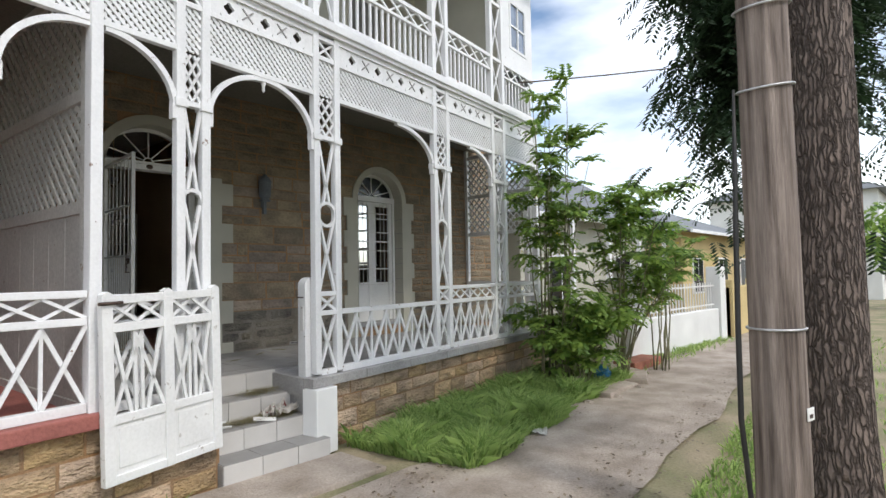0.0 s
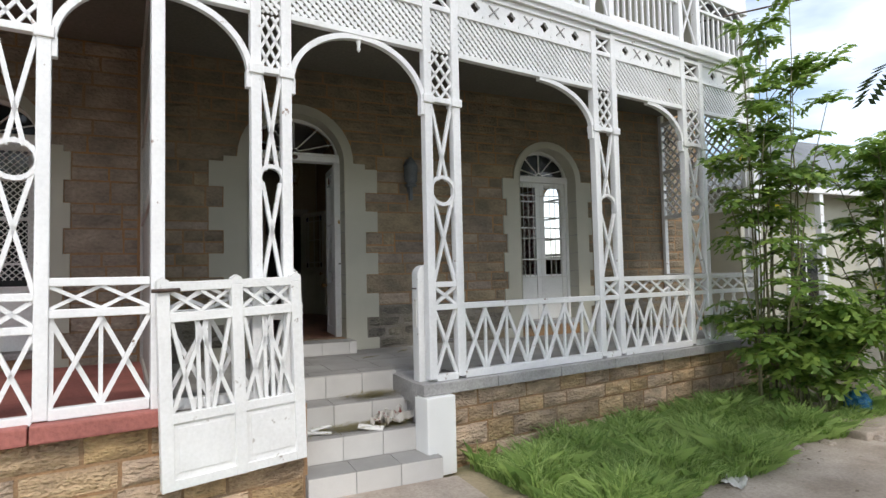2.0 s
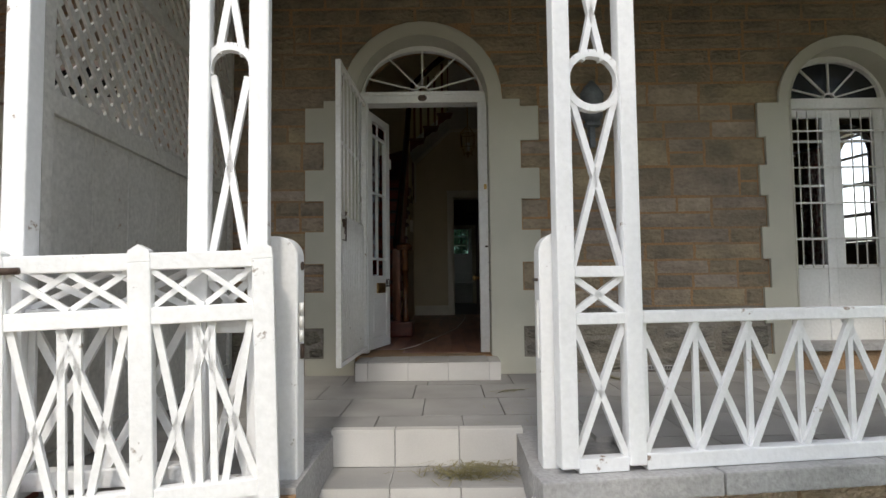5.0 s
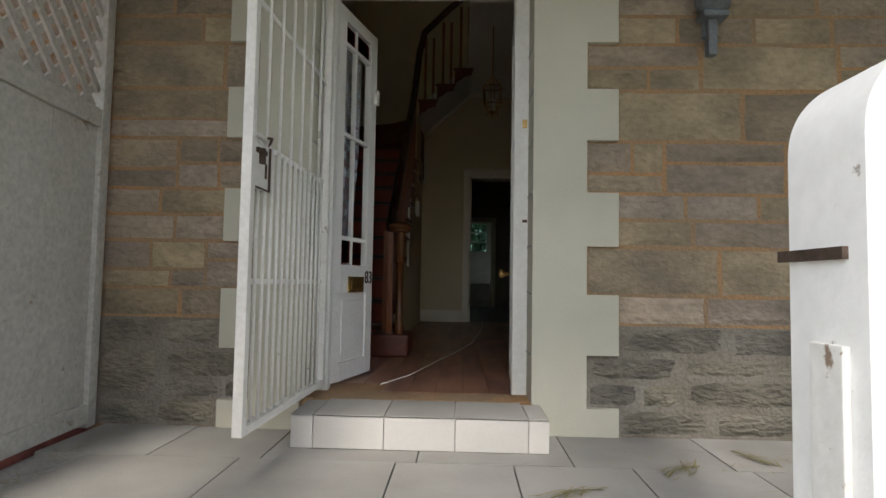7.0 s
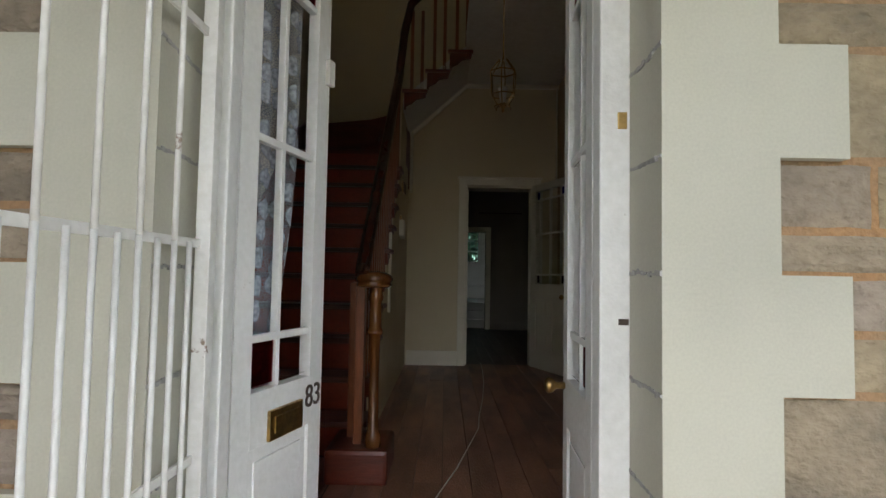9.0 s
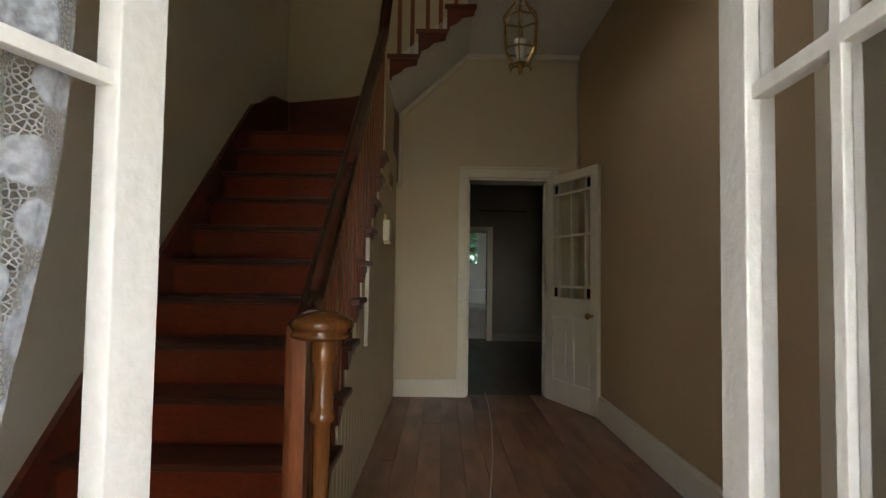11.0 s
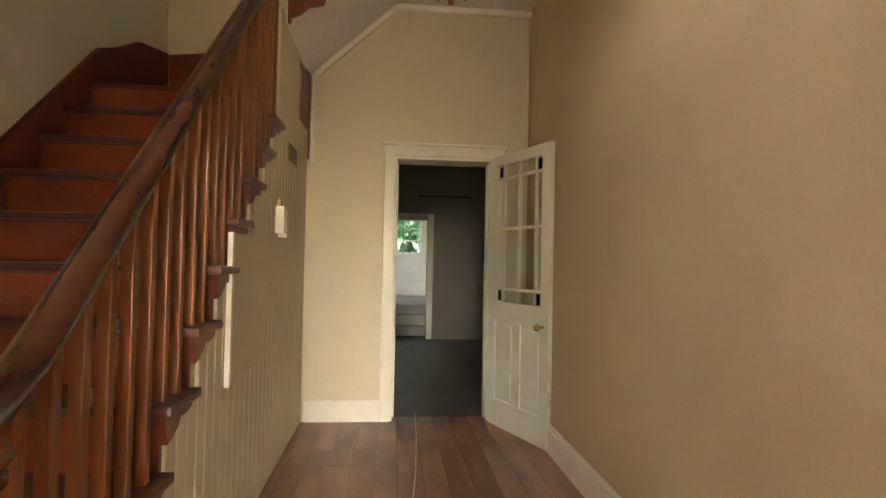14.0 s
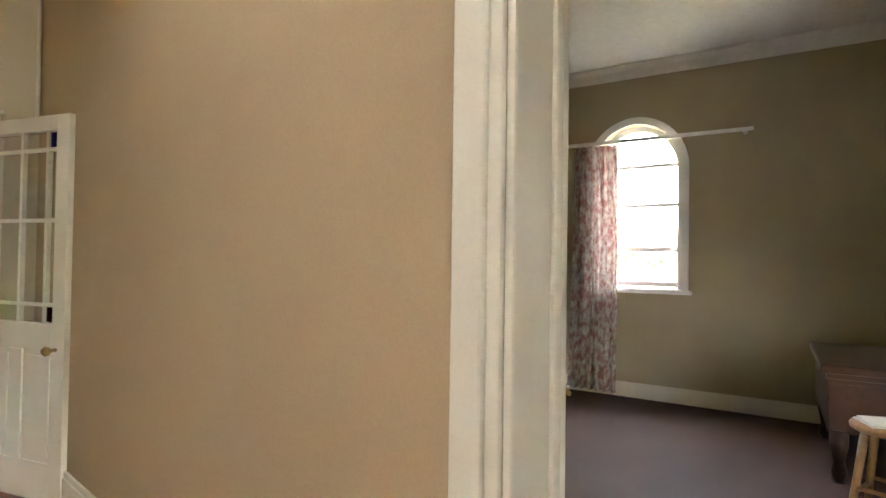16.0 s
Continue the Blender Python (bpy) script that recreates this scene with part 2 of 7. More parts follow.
def furrow(m, scale, dark):
    """Deep interlocking furrows: crevice colour and relief from stretched cells."""
    n, l = m.node_tree.nodes, m.node_tree.links
    b = n["Principled BSDF"]
    src = b.inputs["Base Color"].links[0].from_socket
    co, mp, wob, vo, ra, mx, bp, ad = (n.new("ShaderNode" + k) for k in ("TexCoord", "Mapping", "TexNoise", "TexVoronoi", "ValToRGB", "Mix", "Bump", "VectorMath"))
    mp.inputs["Scale"].default_value = scale
    wob.inputs["Scale"].default_value, wob.inputs["Detail"].default_value = 9, 3
    ad.operation = "MULTIPLY_ADD"
    ad.inputs[1].default_value = (0.06, 0.06, 0.06)
    vo.feature, vo.inputs["Scale"].default_value = "DISTANCE_TO_EDGE", 1.0
    mx.data_type = "RGBA"
    l.new(co.outputs["Object"], wob.inputs["Vector"])
    l.new(wob.outputs["Color"], ad.inputs[0])
    l.new(co.outputs["Object"], ad.inputs[2])
    l.new(ad.outputs[0], mp.inputs["Vector"])
    l.new(mp.outputs["Vector"], vo.inputs["Vector"])
    ra.color_ramp.elements[0].position, ra.color_ramp.elements[1].position = 0.02, 0.22
    l.new(vo.outputs["Distance"], ra.inputs["Fac"])
    l.new(ra.outputs["Color"], mx.inputs["Factor"])
    mx.inputs["A"].default_value = (*dark, 1)
    l.new(src, mx.inputs["B"])
    l.new(mx.outputs["Result"], b.inputs["Base Color"])
    bp.inputs["Strength"].default_value, bp.inputs["Distance"].default_value = 1.0, 0.02
    l.new(ra.outputs["Color"], bp.inputs["Height"])
    l.new(bp.outputs["Normal"], b.inputs["Normal"])


furrow(BARK, (40, 40, 5.5), (0.06, 0.045, 0.037))
TWIG = material("pale_green_stem", (0.20, 0.19, 0.11), 0.8, vary=0.3, scale=8, grain=50, bump=0.2)
POLE_WOOD = material("weathered_pole_timber", (0.29, 0.235, 0.20), 0.85, vary=0.5, scale=5, grain=45, bump=0.6, stretch=(6, 6, 0.35), tint=(0.085, 0.062, 0.05))
ROOF = material("grey_roof_sheet", (0.17, 0.18, 0.19), 0.6, vary=0.2, scale=2, grain=40, bump=0.1)
YELLOW_WALL = material("yellow_garden_wall", (0.60, 0.47, 0.23), 0.85, vary=0.15, scale=1, grain=30)
BLUE_BAG = material("blue_plastic_bag", (0.025, 0.17, 0.34), 0.35, vary=0.3, scale=14, grain=30, bump=0.6)
GLASS = glass_material("window_glass")
# opaque pane: the unlit room behind the glass is painted as its colour
PANE_DARK = material("opaque_dark_room_pane", (0.022, 0.025, 0.028), 0.06, vary=0.2, scale=2, grain=10, bump=0)
GLASS_TEAL = glass_material("dusty_teal_glass", (0.16, 0.28, 0.26), 0.25)
GLASS_RED = glass_material("ruby_glass", (0.16, 0.012, 0.012), 0.1)
GLASS_BLUE = glass_material("cobalt_glass", (0.06, 0.06, 0.40), 0.1)


# ---- building helpers ----
def box(bm, x0, y0, z0, x1, y1, z1, bevel=0.0):
    vs = [bm.verts.new((x, y, z)) for x in (x0, x1) for y in (y0, y1) for z in (z0, z1)]
    fs = [bm.faces.new([vs[i] for i in f]) for f in ((0, 1, 3, 2), (4, 6, 7, 5), (0, 4, 5, 1), (2, 3, 7, 6), (0, 2, 6, 4), (1, 5, 7, 3))]
    if bevel:
        es = list({e for f in fs for e in f.edges})
        bmesh.ops.bevel(bm, geom=es, offset=bevel, segments=2, affect="EDGES", profile=0.6)
    return bm


def bar(bm, a, b, w, d, up=(0, 1, 0)):
    """A square bar from a to b, w across and d along up."""
    a, b, up = Vector(a), Vector(b), Vector(up)
    t = (b - a).normalized()
    s = t.cross(up)
    if s.length < 1e-5:
        s = t.cross(Vector((1, 0, 0)))
    s.normalize()
    o = s.cross(t).normalized()
    ring = []
    for p in (a, b):
        ring.append([bm.verts.new(p + s * i * w / 2 + o * j * d / 2) for i, j in ((-1, -1), (1, -1), (1, 1), (-1, 1))])
    for k in range(4):
        bm.faces.new((ring[0][k], ring[0][(k + 1) % 4], ring[1][(k + 1) % 4], ring[1][k]))
    bm.faces.new(ring[0][::-1])
    bm.faces.new(ring[1])
    return bm


def tube(bm, pts, radii, seg=8, caps=True):
    """A round tube through pts."""
    pts = [Vector(p) for p in pts]
    radii = radii if hasattr(radii, "__len__") else [radii] * len(pts)
    rings, side = [], None
    for i, p in enumerate(pts):
        t = (pts[min(i + 1, len(pts) - 1)] - pts[max(i - 1, 0)]).normalized()
        if side is None:
            side = t.orthogonal().normalized()
        side = (side - t * side.dot(t)).normalized()
        o = t.cross(side)
        rings.append([bm.verts.new(p + (side * math.cos(k * math.tau / seg) + o * math.sin(k * math.tau / seg)) * radii[i]) for k in range(seg)])
    for r, q in zip(rings, rings[1:]):
        for k in range(seg):
            f = bm.faces.new((r[k], r[(k + 1) % seg], q[(k + 1) % seg], q[k]))
            f.smooth = True
    if caps:
        bm.faces.new(rings[0][::-1])
        bm.faces.new(rings[-1])
    return bm


def turned(bm, profile, x=0, y=0, seg=20):
    """A lathe shape round the upright axis at x, y from rows (radius, z)."""
    rings = [[bm.verts.new((x + r * math.cos(k * math.tau / seg), y + r * math.sin(k * math.tau / seg), z)) for k in range(seg)] for r, z in profile]
    for r, q in zip(rings, rings[1:]):
        for k in range(seg):
            f = bm.faces.new((r[k], r[(k + 1) % seg], q[(k + 1) % seg], q[k]))
            f.smooth = True
    bm.faces.new(rings[0][::-1])
    bm.faces.new(rings[-1])
    return bm


def prism(bm, pts, axis, a, b):
    """A polygon pushed along an axis from a to b; pts are the two other coordinates in order."""
    def at(p, v):
        c = list(p)
        c.insert("xyz".index(axis), v)
        return c
    lo, hi = [bm.verts.new(at(p, a)) for p in pts], [bm.verts.new(at(p, b)) for p in pts]
    n = len(pts)
    bm.faces.new(lo)
    bm.faces.new(hi[::-1])
    for k in range(n):
        bm.faces.new((lo[k], hi[k], hi[(k + 1) % n], lo[(k + 1) % n]))
    bmesh.ops.recalc_face_normals(bm, faces=bm.faces[:])
    return bm


def mesh_of(name, bm, mat, bevel=0.0):
    if bevel:
        bmesh.ops.bevel(bm, geom=bm.edges[:], offset=bevel, segments=1, affect="EDGES")
    me = bpy.data.meshes.new(name)
    bm.to_mesh(me)
    bm.free()
    for m in mat if isinstance(mat, (list, tuple)) else [mat]:
        me.materials.append(m)
    return me


def solid(name, bm, mat, label="", category="", group="", kind="", bevel=0.0):
    return tagged(new(name, mesh_of(name, bm, mat, bevel)), label, category, group, kind)


def thing(name, m, label, category, group=""):
    ob = new(name)
    ob.matrix_basis = m
    ob.empty_display_size = 0.1
    return tagged(ob, label, category, group)


def part(name, bm, mat, parent, label="", bevel=0.0):
    ob = new(name, mesh_of(name, bm, mat, bevel))
    ob.parent = parent
    return tagged(ob, label)


def piece(name, me, parent, m):
    ob = new(name, me)
    ob.parent = parent
    ob.matrix_basis = m
    return ob


B = bmesh.new


def arch_wall(bm, x0, x1, z0, z1, y0, y1, holes, seg=14):
    """A wall in the x-z plane with round-headed holes (cx, half, sill, spring, rise); rise 0 is square."""
    xs = x0
    for cx, half, sill, spring, rise in sorted(holes):
        box(bm, xs, y0, z0, cx - half, y1, z1)
        if sill > z0:
            box(bm, cx - half, y0, z0, cx + half, y1, sill)
        if rise:
            for k in range(seg):
                a, b = math.pi * (1 - k / seg), math.pi * (1 - (k + 1) / seg)
                pts = [(cx + half * math.cos(a), spring + rise * math.sin(a)), (cx + half * math.cos(b), spring + rise * math.sin(b)),
                       (cx + half * math.cos(b), z1), (cx + half * math.cos(a), z1)]
                prism(bm, pts, "y", y0, y1)
        else:
            box(bm, cx - half, y0, spring, cx + half, y1, z1)
        xs = cx + half
    box(bm, xs, y0, z0, x1, y1, z1)
    return bm


def arch_band(bm, cx, spring, r0, r1, rise0, rise1, y0, y1, seg=18):
    for k in range(seg):
        a, b = math.pi * (1 - k / seg), math.pi * (1 - (k + 1) / seg)
        prism(bm, [(cx + r0 * math.cos(a), spring + rise0 * math.sin(a)), (cx + r0 * math.cos(b), spring + rise0 * math.sin(b)),
                   (cx + r1 * math.cos(b), spring + rise1 * math.sin(b)), (cx + r1 * math.cos(a), spring + rise1 * math.sin(a))], "y", y0, y1)
    return bm


# ---- structure ----
FLOOR, GROUND = 0.145, -0.74
HX0, HX1, HY0, HY1 = -1.42, 1.36, 0.42, 5.24      # hall inside
VER = Matrix.Translation((0.815, -2.23, 0)) @ Matrix.Rotation(math.atan(0.136), 4, "Z")   # veranda front: u along it, v inward


def front(u, v=0.0, z=0.0):
    return VER @ Vector((u, v, z))


# ground sheet, rising and falling a little near the walk
bm = B()
N = 70
rows = []
for j in range(N + 1):
    s = (j / N - 0.5) * 2
    yy = -4 + math.copysign(abs(s) ** 3.2, s) * 900 + s * 9
    row = []
    for i in range(N + 1):
        q = (i / N - 0.5) * 2
        xx = 2 + math.copysign(abs(q) ** 3.2, q) * 900 + q * 12
        near = max(0, 1 - math.hypot(xx - 2, yy + 5) / 14)
        row.append(bm.verts.new((xx, yy, GROUND - 0.015 + near * 0.05 * (noise.noise((xx * 0.9, yy * 0.9, 0))))))
    rows.append(row)
for a, b in zip(rows, rows[1:]):
    for i in range(N):
        bm.faces.new((a[i], a[i + 1], b[i + 1], b[i])).smooth = True
EARTH = material("bare_earth_and_thin_grass", (0.30, 0.24, 0.165), 0.95, vary=0.4, scale=1.3, grain=40, bump=0.5, tint=(0.16, 0.17, 0.075))
solid("ground", bm, EARTH, "bare earth verge with thin grass", "ground", kind="structure")
# trodden footway
PATHWAY = material("dusty_concrete_footway", (0.37, 0.315, 0.265), 0.95, vary=0.3, scale=2.3, grain=50, bump=0.5, tint=(0.27, 0.22, 0.175), stain=0.4)
bm = B()
left, right = [], []
for k in range(61):
    x = -9 + k * 0.55
    w = noise.noise((x * 0.8, 3.1, 0)) * 0.16
    cy = -4.25 + (0.11 * max(0, x - 1))
    yl, yr = cy + 0.75 + w + (0.18 if x < 1 else 0) + max(0, x - 5) * 0.05, cy - 0.85 + noise.noise((x * 0.9, 9.7, 0)) * 0.2
    left.append(bm.verts.new((x, yl, GROUND + 0.02)))
    right.append(bm.verts.new((x, yr, GROUND + 0.02)))
mid = [bm.verts.new(((a.co + b.co) / 2) + Vector((0, 0, 0.012))) for a, b in zip(left, right)]
for k in range(60):
    bm.faces.new((right[k], right[k + 1], mid[k + 1], mid[k])).smooth = True
    bm.faces.new((mid[k], mid[k + 1], left[k + 1], left[k])).smooth = True
solid("pavement", bm, PATHWAY, "dusty trodden concrete footway along the verge", "pavement", kind="structure")
ROADM = material("worn_asphalt", (0.062, 0.060, 0.060), 0.9, vary=0.25, scale=1.5, grain=60, bump=0.3)
solid("road", box(B(), -120, -16.5, GROUND - 0.2, 200, -9.4, GROUND + 0.035), ROADM, "grey asphalt road beside the verge", "road", kind="structure")
solid("kerb", box(B(), -120, -9.4, GROUND - 0.2, 200, -9.2, GROUND + 0.1, 0.02), CONCRETE, "worn concrete kerb along the road", "kerb", kind="structure")

# front wall core; sandstone faces lie on it
DOOR = (0.0, 0.555, FLOOR, 2.22, 0.555)
FRENCH = (3.475, 0.485, 0.20, 2.16, 0.47)
LEFTDOOR = (-2.92, 0.45, 0.20, 2.25, 0.45)
solid("wall_front", arch_wall(B(), -7.0, 6.45, GROUND - 0.3, 3.42, 0.015, HY0, [DOOR, FRENCH, LEFTDOOR]), MORTAR, "coursed sandstone front wall with ochre pointing", "wall", kind="structure")
solid("wall_front_upper", arch_wall(B(), -7.0, 6.45, 3.42, 6.6, 0.0, HY0, [(0.3, 0.5, 3.6, 5.7, 0), (3.4, 0.5, 3.6, 5.7, 0)]), RENDER_GREY, "grey rendered upper front wall behind the balcony", "wall", kind="structure")
# grey cement repointing of the lowest courses
DAMP = material("grey_cement_pointing", (0.20, 0.185, 0.16), 0.95, vary=0.35, scale=3, grain=60, bump=0.5, tint=(0.14, 0.12, 0.095))
bm = B()
for x0, x1 in ((-1.56, -0.80), (0.80, 2.78), (4.17, 6.42)):
    box(bm, x0, 0.0115, 0.0, x1, 0.0148, 0.515)
solid("trim_repointing", bm, DAMP, "grey cement pointing of the damp lowest courses", "trim", kind="structure")
# smooth rendered surrounds with toothed edges
TEETH = ((0.0, 0.13, 1), (0.13, 0.376, 0), (0.376, 0.66, 1), (0.66, 0.89, 0), (0.89, 1.147, 1), (1.147, 1.40, 0), (1.40, 1.65, 1), (1.65, 1.88, 0), (1.88, 2.16, 1), (2.16, 2.22, 0))


def surround(hole, band, wide, name):
    cx, half, sill, spring, rise = hole
    bm = B()
    for s in (-1, 1):
        for z0, z1, w in TEETH:
            x0, x1 = cx + s * (half + 0.001), cx + s * (half + band + w * wide)
            if z0 < spring:
                box(bm, min(x0, x1), -0.014, z0, max(x0, x1), 0.015, min(z1, spring))
    arch_band(bm, cx, spring, half, half + band * 0.42, rise, rise + band * 0.42, -0.014, 0.015)
    return solid(name, bm, RENDER_GREY, "smooth grey-green rendered surround with toothed quoins", "trim", kind="structure")


surround(DOOR, 0.245, 0.15, "trim_door")
surround(FRENCH, 0.20, 0.06, "trim_french_window")
surround(LEFTDOOR, 0.20, 0.06, "trim_left_window")
# reveals, painted
for hole, nm in ((DOOR, "door"), (FRENCH, "french_window"), (LEFTDOOR, "left_window")):
    cx, half, sill, spring, rise = hole
    bm = B()
    for s in (-1, 1):
        x0, x1 = sorted((cx + s * half, cx + s * (half - 0.012)))
        box(bm, x0, -0.02, sill, x1, 0.2, spring)
    arch_band(bm, cx, spring, half - 0.012, half, rise - 0.012, rise, -0.02, 0.2)
    rv = solid("trim_reveal_" + nm, bm, RENDER_GREY, "smooth rendered reveal with rough open joints", "trim", kind="structure")
    # rough smeared joints between the reveal stones, running a little onto the face
    jr = random.Random(int(cx * 10) + 5)
    for s in (-1, 1):
        for z in (0.376, 0.66, 0.89, 1.147, 1.40, 1.65, 1.88):
            if sill < z < spring:
                bm = B()
                y, zz = -0.02, z
                while y < 0.18:
                    step = jr.uniform(0.008, 0.022)
                    x0, x1 = sorted((cx + s * (half - 0.012), cx + s * (half - 0.0135 - jr.uniform(0.0, 0.0035))))
                    box(bm, x0, y, zz - jr.uniform(0.002, 0.008), x1, y + step, zz + jr.uniform(0.001, 0.006))
                    y, zz = y + step, zz + jr.uniform(-0.003, 0.003)
                part("joint", bm, CONCRETE, rv, "rough smeared mortar joint")

# hall
def plain(name, x0, y0, z0, x1, y1, z1, mat, label, cat="wall"):
    return solid(name, box(B(), x0, y0, z0, x1, y1, z1), mat, label, cat, kind="structure")


CEIL = 6.3
solid("wall_hall_front_lining", arch_wall(B(), HX0, HX1, FLOOR, CEIL, HY0, HY0 + 0.01, [(0.0, 0.58, FLOOR, 2.22, 0.58)]), HALL_TAN, "tan painted inner face of the front wall", "wall", kind="structure")
# the gap at z 4.3-5.0 is an unseen opening added to light the stairwell
bm = B()
for y0, y1, z0, z1 in ((HY0, 1.3, FLOOR - 0.3, CEIL), (2.5, 6.0, FLOOR - 0.3, CEIL), (1.3, 2.5, FLOOR - 0.3, 4.3), (1.3, 2.5, 5.0, CEIL)):
    box(bm, HX0 - 0.25, y0, z0, HX0, y1, z1)
solid("wall_hall_west", bm, STAIR_WALL, "pale painted wall beside the staircase with an added high opening", "wall", kind="structure")
# east wall with the doorway into the side room
bm = B()
DY0, DY1, DZ = 0.78, 1.705, 2.26
box(bm, HX1, HY0, FLOOR - 0.3, HX1 + 0.175, DY0, CEIL)
box(bm, HX1, DY1, FLOOR - 0.3, HX1 + 0.175, HY1, CEIL)
box(bm, HX1, DY0, DZ, HX1 + 0.175, DY1, CEIL)
solid("wall_hall_east", bm, HALL_TAN, "tan painted plaster wall with a doorway", "wall", kind="structure")
# end wall with doorway
EX0, EX1, EZ = 0.30, 1.09, 2.20
solid("wall_hall_end", arch_wall(B(), HX0, HX1 + 0.26, FLOOR - 0.3, CEIL, HY1, HY1 + 0.26, [((EX0 + EX1) / 2, (EX1 - EX0) / 2, FLOOR - 0.3, EZ, 0)]), HALL_CREAM, "cream painted end wall with a doorway", "wall", kind="structure")
plain("ceiling_hall", HX0 - 0.25, HY0, CEIL, HX1 + 0.26, HY1 + 0.26, CEIL + 0.2, CEILING_WHITE, "white plaster ceiling over the hall", "ceiling")
bm = box(B(), 0.25, HY0 + 0.01, 3.38, HX1, 4.25, 3.56)
box(bm, HX0, HY0 + 0.01, 3.38, 0.25, 1.25, 3.56)
solid("ceiling_hall_low", bm, CEILING_WHITE, "white plaster ceiling around the stairwell", "ceiling", kind="structure")
plain("floor_hall_base", HX0, 0.1, FLOOR - 0.3, HX1 + 0.26, HY1 + 0.3, FLOOR - 0.022, FLOOR_DARK, "dark sub-floor under the boards", "floor")

# back room
BX0, BX1, BY1 = -1.6, 2.1, 9.92
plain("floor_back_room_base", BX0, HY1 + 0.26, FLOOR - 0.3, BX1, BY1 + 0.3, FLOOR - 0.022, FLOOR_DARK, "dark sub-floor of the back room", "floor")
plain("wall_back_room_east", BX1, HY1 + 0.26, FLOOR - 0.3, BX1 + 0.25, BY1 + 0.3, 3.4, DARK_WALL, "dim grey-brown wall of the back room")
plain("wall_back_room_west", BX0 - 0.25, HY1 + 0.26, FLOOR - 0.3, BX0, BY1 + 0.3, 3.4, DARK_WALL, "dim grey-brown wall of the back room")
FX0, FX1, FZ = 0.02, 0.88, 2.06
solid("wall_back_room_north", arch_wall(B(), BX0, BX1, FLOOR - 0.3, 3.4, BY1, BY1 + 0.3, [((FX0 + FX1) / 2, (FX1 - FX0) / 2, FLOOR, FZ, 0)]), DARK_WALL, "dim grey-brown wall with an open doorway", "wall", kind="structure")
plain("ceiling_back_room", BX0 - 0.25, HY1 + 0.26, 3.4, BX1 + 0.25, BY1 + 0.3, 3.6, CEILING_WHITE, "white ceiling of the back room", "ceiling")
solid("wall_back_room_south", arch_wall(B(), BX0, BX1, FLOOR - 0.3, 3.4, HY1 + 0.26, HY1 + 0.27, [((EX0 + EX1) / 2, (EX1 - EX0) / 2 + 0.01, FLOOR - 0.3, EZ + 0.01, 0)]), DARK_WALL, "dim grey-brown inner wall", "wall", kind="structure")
# scullery beyond, three steps up
SY0, SY1, SZ = BY1 + 0.3, 13.6, FLOOR + 0.50
plain("floor_scullery", -1.4, SY0 + 0.55, FLOOR - 0.3, 2.0, SY1, SZ, CONCRETE, "pale concrete scullery floor", "floor")
plain("floor_scullery_low", -1.4, SY0, FLOOR - 0.3, 2.0, SY0 + 0.55, FLOOR - 0.002, CONCRETE, "pale concrete floor before the steps", "floor")
plain("wall_scullery_east", 1.6, SY0, FLOOR - 0.3, 1.85, SY1, 3.3, WHITE_WALL, "white limewashed wall")
# unseen side gap added so that daylight brightens the scullery
bm = B()
for y0, y1, z0, z1 in ((SY0, 11.6, FLOOR - 0.3, 3.3), (12.2, SY1, FLOOR - 0.3, 3.3), (11.6, 12.2, FLOOR - 0.3, 1.7), (11.6, 12.2, 2.3, 3.3)):
    box(bm, -1.65, y0, z0, -1.4, y1, z1)
solid("wall_scullery_west", bm, WHITE_WALL, "white limewashed wall with an added unseen side opening", "wall", kind="structure")
SWIN = (0.42, 0.55, 1.55, 2.42, 0)
solid("wall_scullery_north", arch_wall(B(), -1.4, 1.6, FLOOR - 0.3, 3.3, SY1, SY1 + 0.25, [SWIN]), WHITE_WALL, "white limewashed wall with a barred window", "wall", kind="structure")
plain("ceiling_scullery", -1.65, SY0, 3.3, 1.85, SY1 + 0.25, 3.45, CEILING_WHITE, "white scullery ceiling", "ceiling")

# side room: its outer wall runs askew like the street front
RX0, RZ1 = HX1 + 0.175, 3.38
ROOM = Matrix.Translation((6.05, 1.93, 0)) @ Matrix.Rotation(radians(90 + 9.5), 4, "Z")   # local x runs along the outer wall, away from the street


def east(s, d=0.0, z=0.0):
    return ROOM @ Vector((s, d, z))


bm = B()
prism(bm, [(RX0, HY0), (6.35, HY0), (5.45, 5.2), (RX0, 5.2)], "z", FLOOR - 0.3, FLOOR)
solid("floor_side_room", bm, CARPET, "brown-red worn floor of the side room", "floor", kind="structure")
bm = B()
prism(bm, [(RX0 - 0.02, HY0), (6.6, HY0), (5.7, 5.2), (RX0 - 0.02, 5.2)], "z", RZ1, RZ1 + 0.2)
solid("ceiling_side_room", bm, CEILING_WHITE, "white plaster ceiling of the side room", "ceiling", kind="structure")
plain("wall_side_room_north", RX0, 4.75, FLOOR - 0.3, 6.4, 5.0, RZ1, OLIVE_WALL, "olive cream wall")
WS = (1.47, 0.42, 1.20, 2.36, 0.44)
bm = arch_wall(B(), -1.9, 3.6, FLOOR - 0.3, RZ1, -0.34, 0.0, [WS])
w = solid("wall_side_room_east", bm, OLIVE_WALL, "olive cream outer wall with an arched window", "wall", kind="structure")
w.matrix_basis = ROOM
solid("wall_side_room_south", arch_wall(B(), RX0, 6.45, FLOOR - 0.3, RZ1, HY0, HY0 + 0.01, [(FRENCH[0], 0.5, FLOOR, 2.2, 0.48)]), OLIVE_WALL, "olive cream inner face of the front wall", "wall", kind="structure")
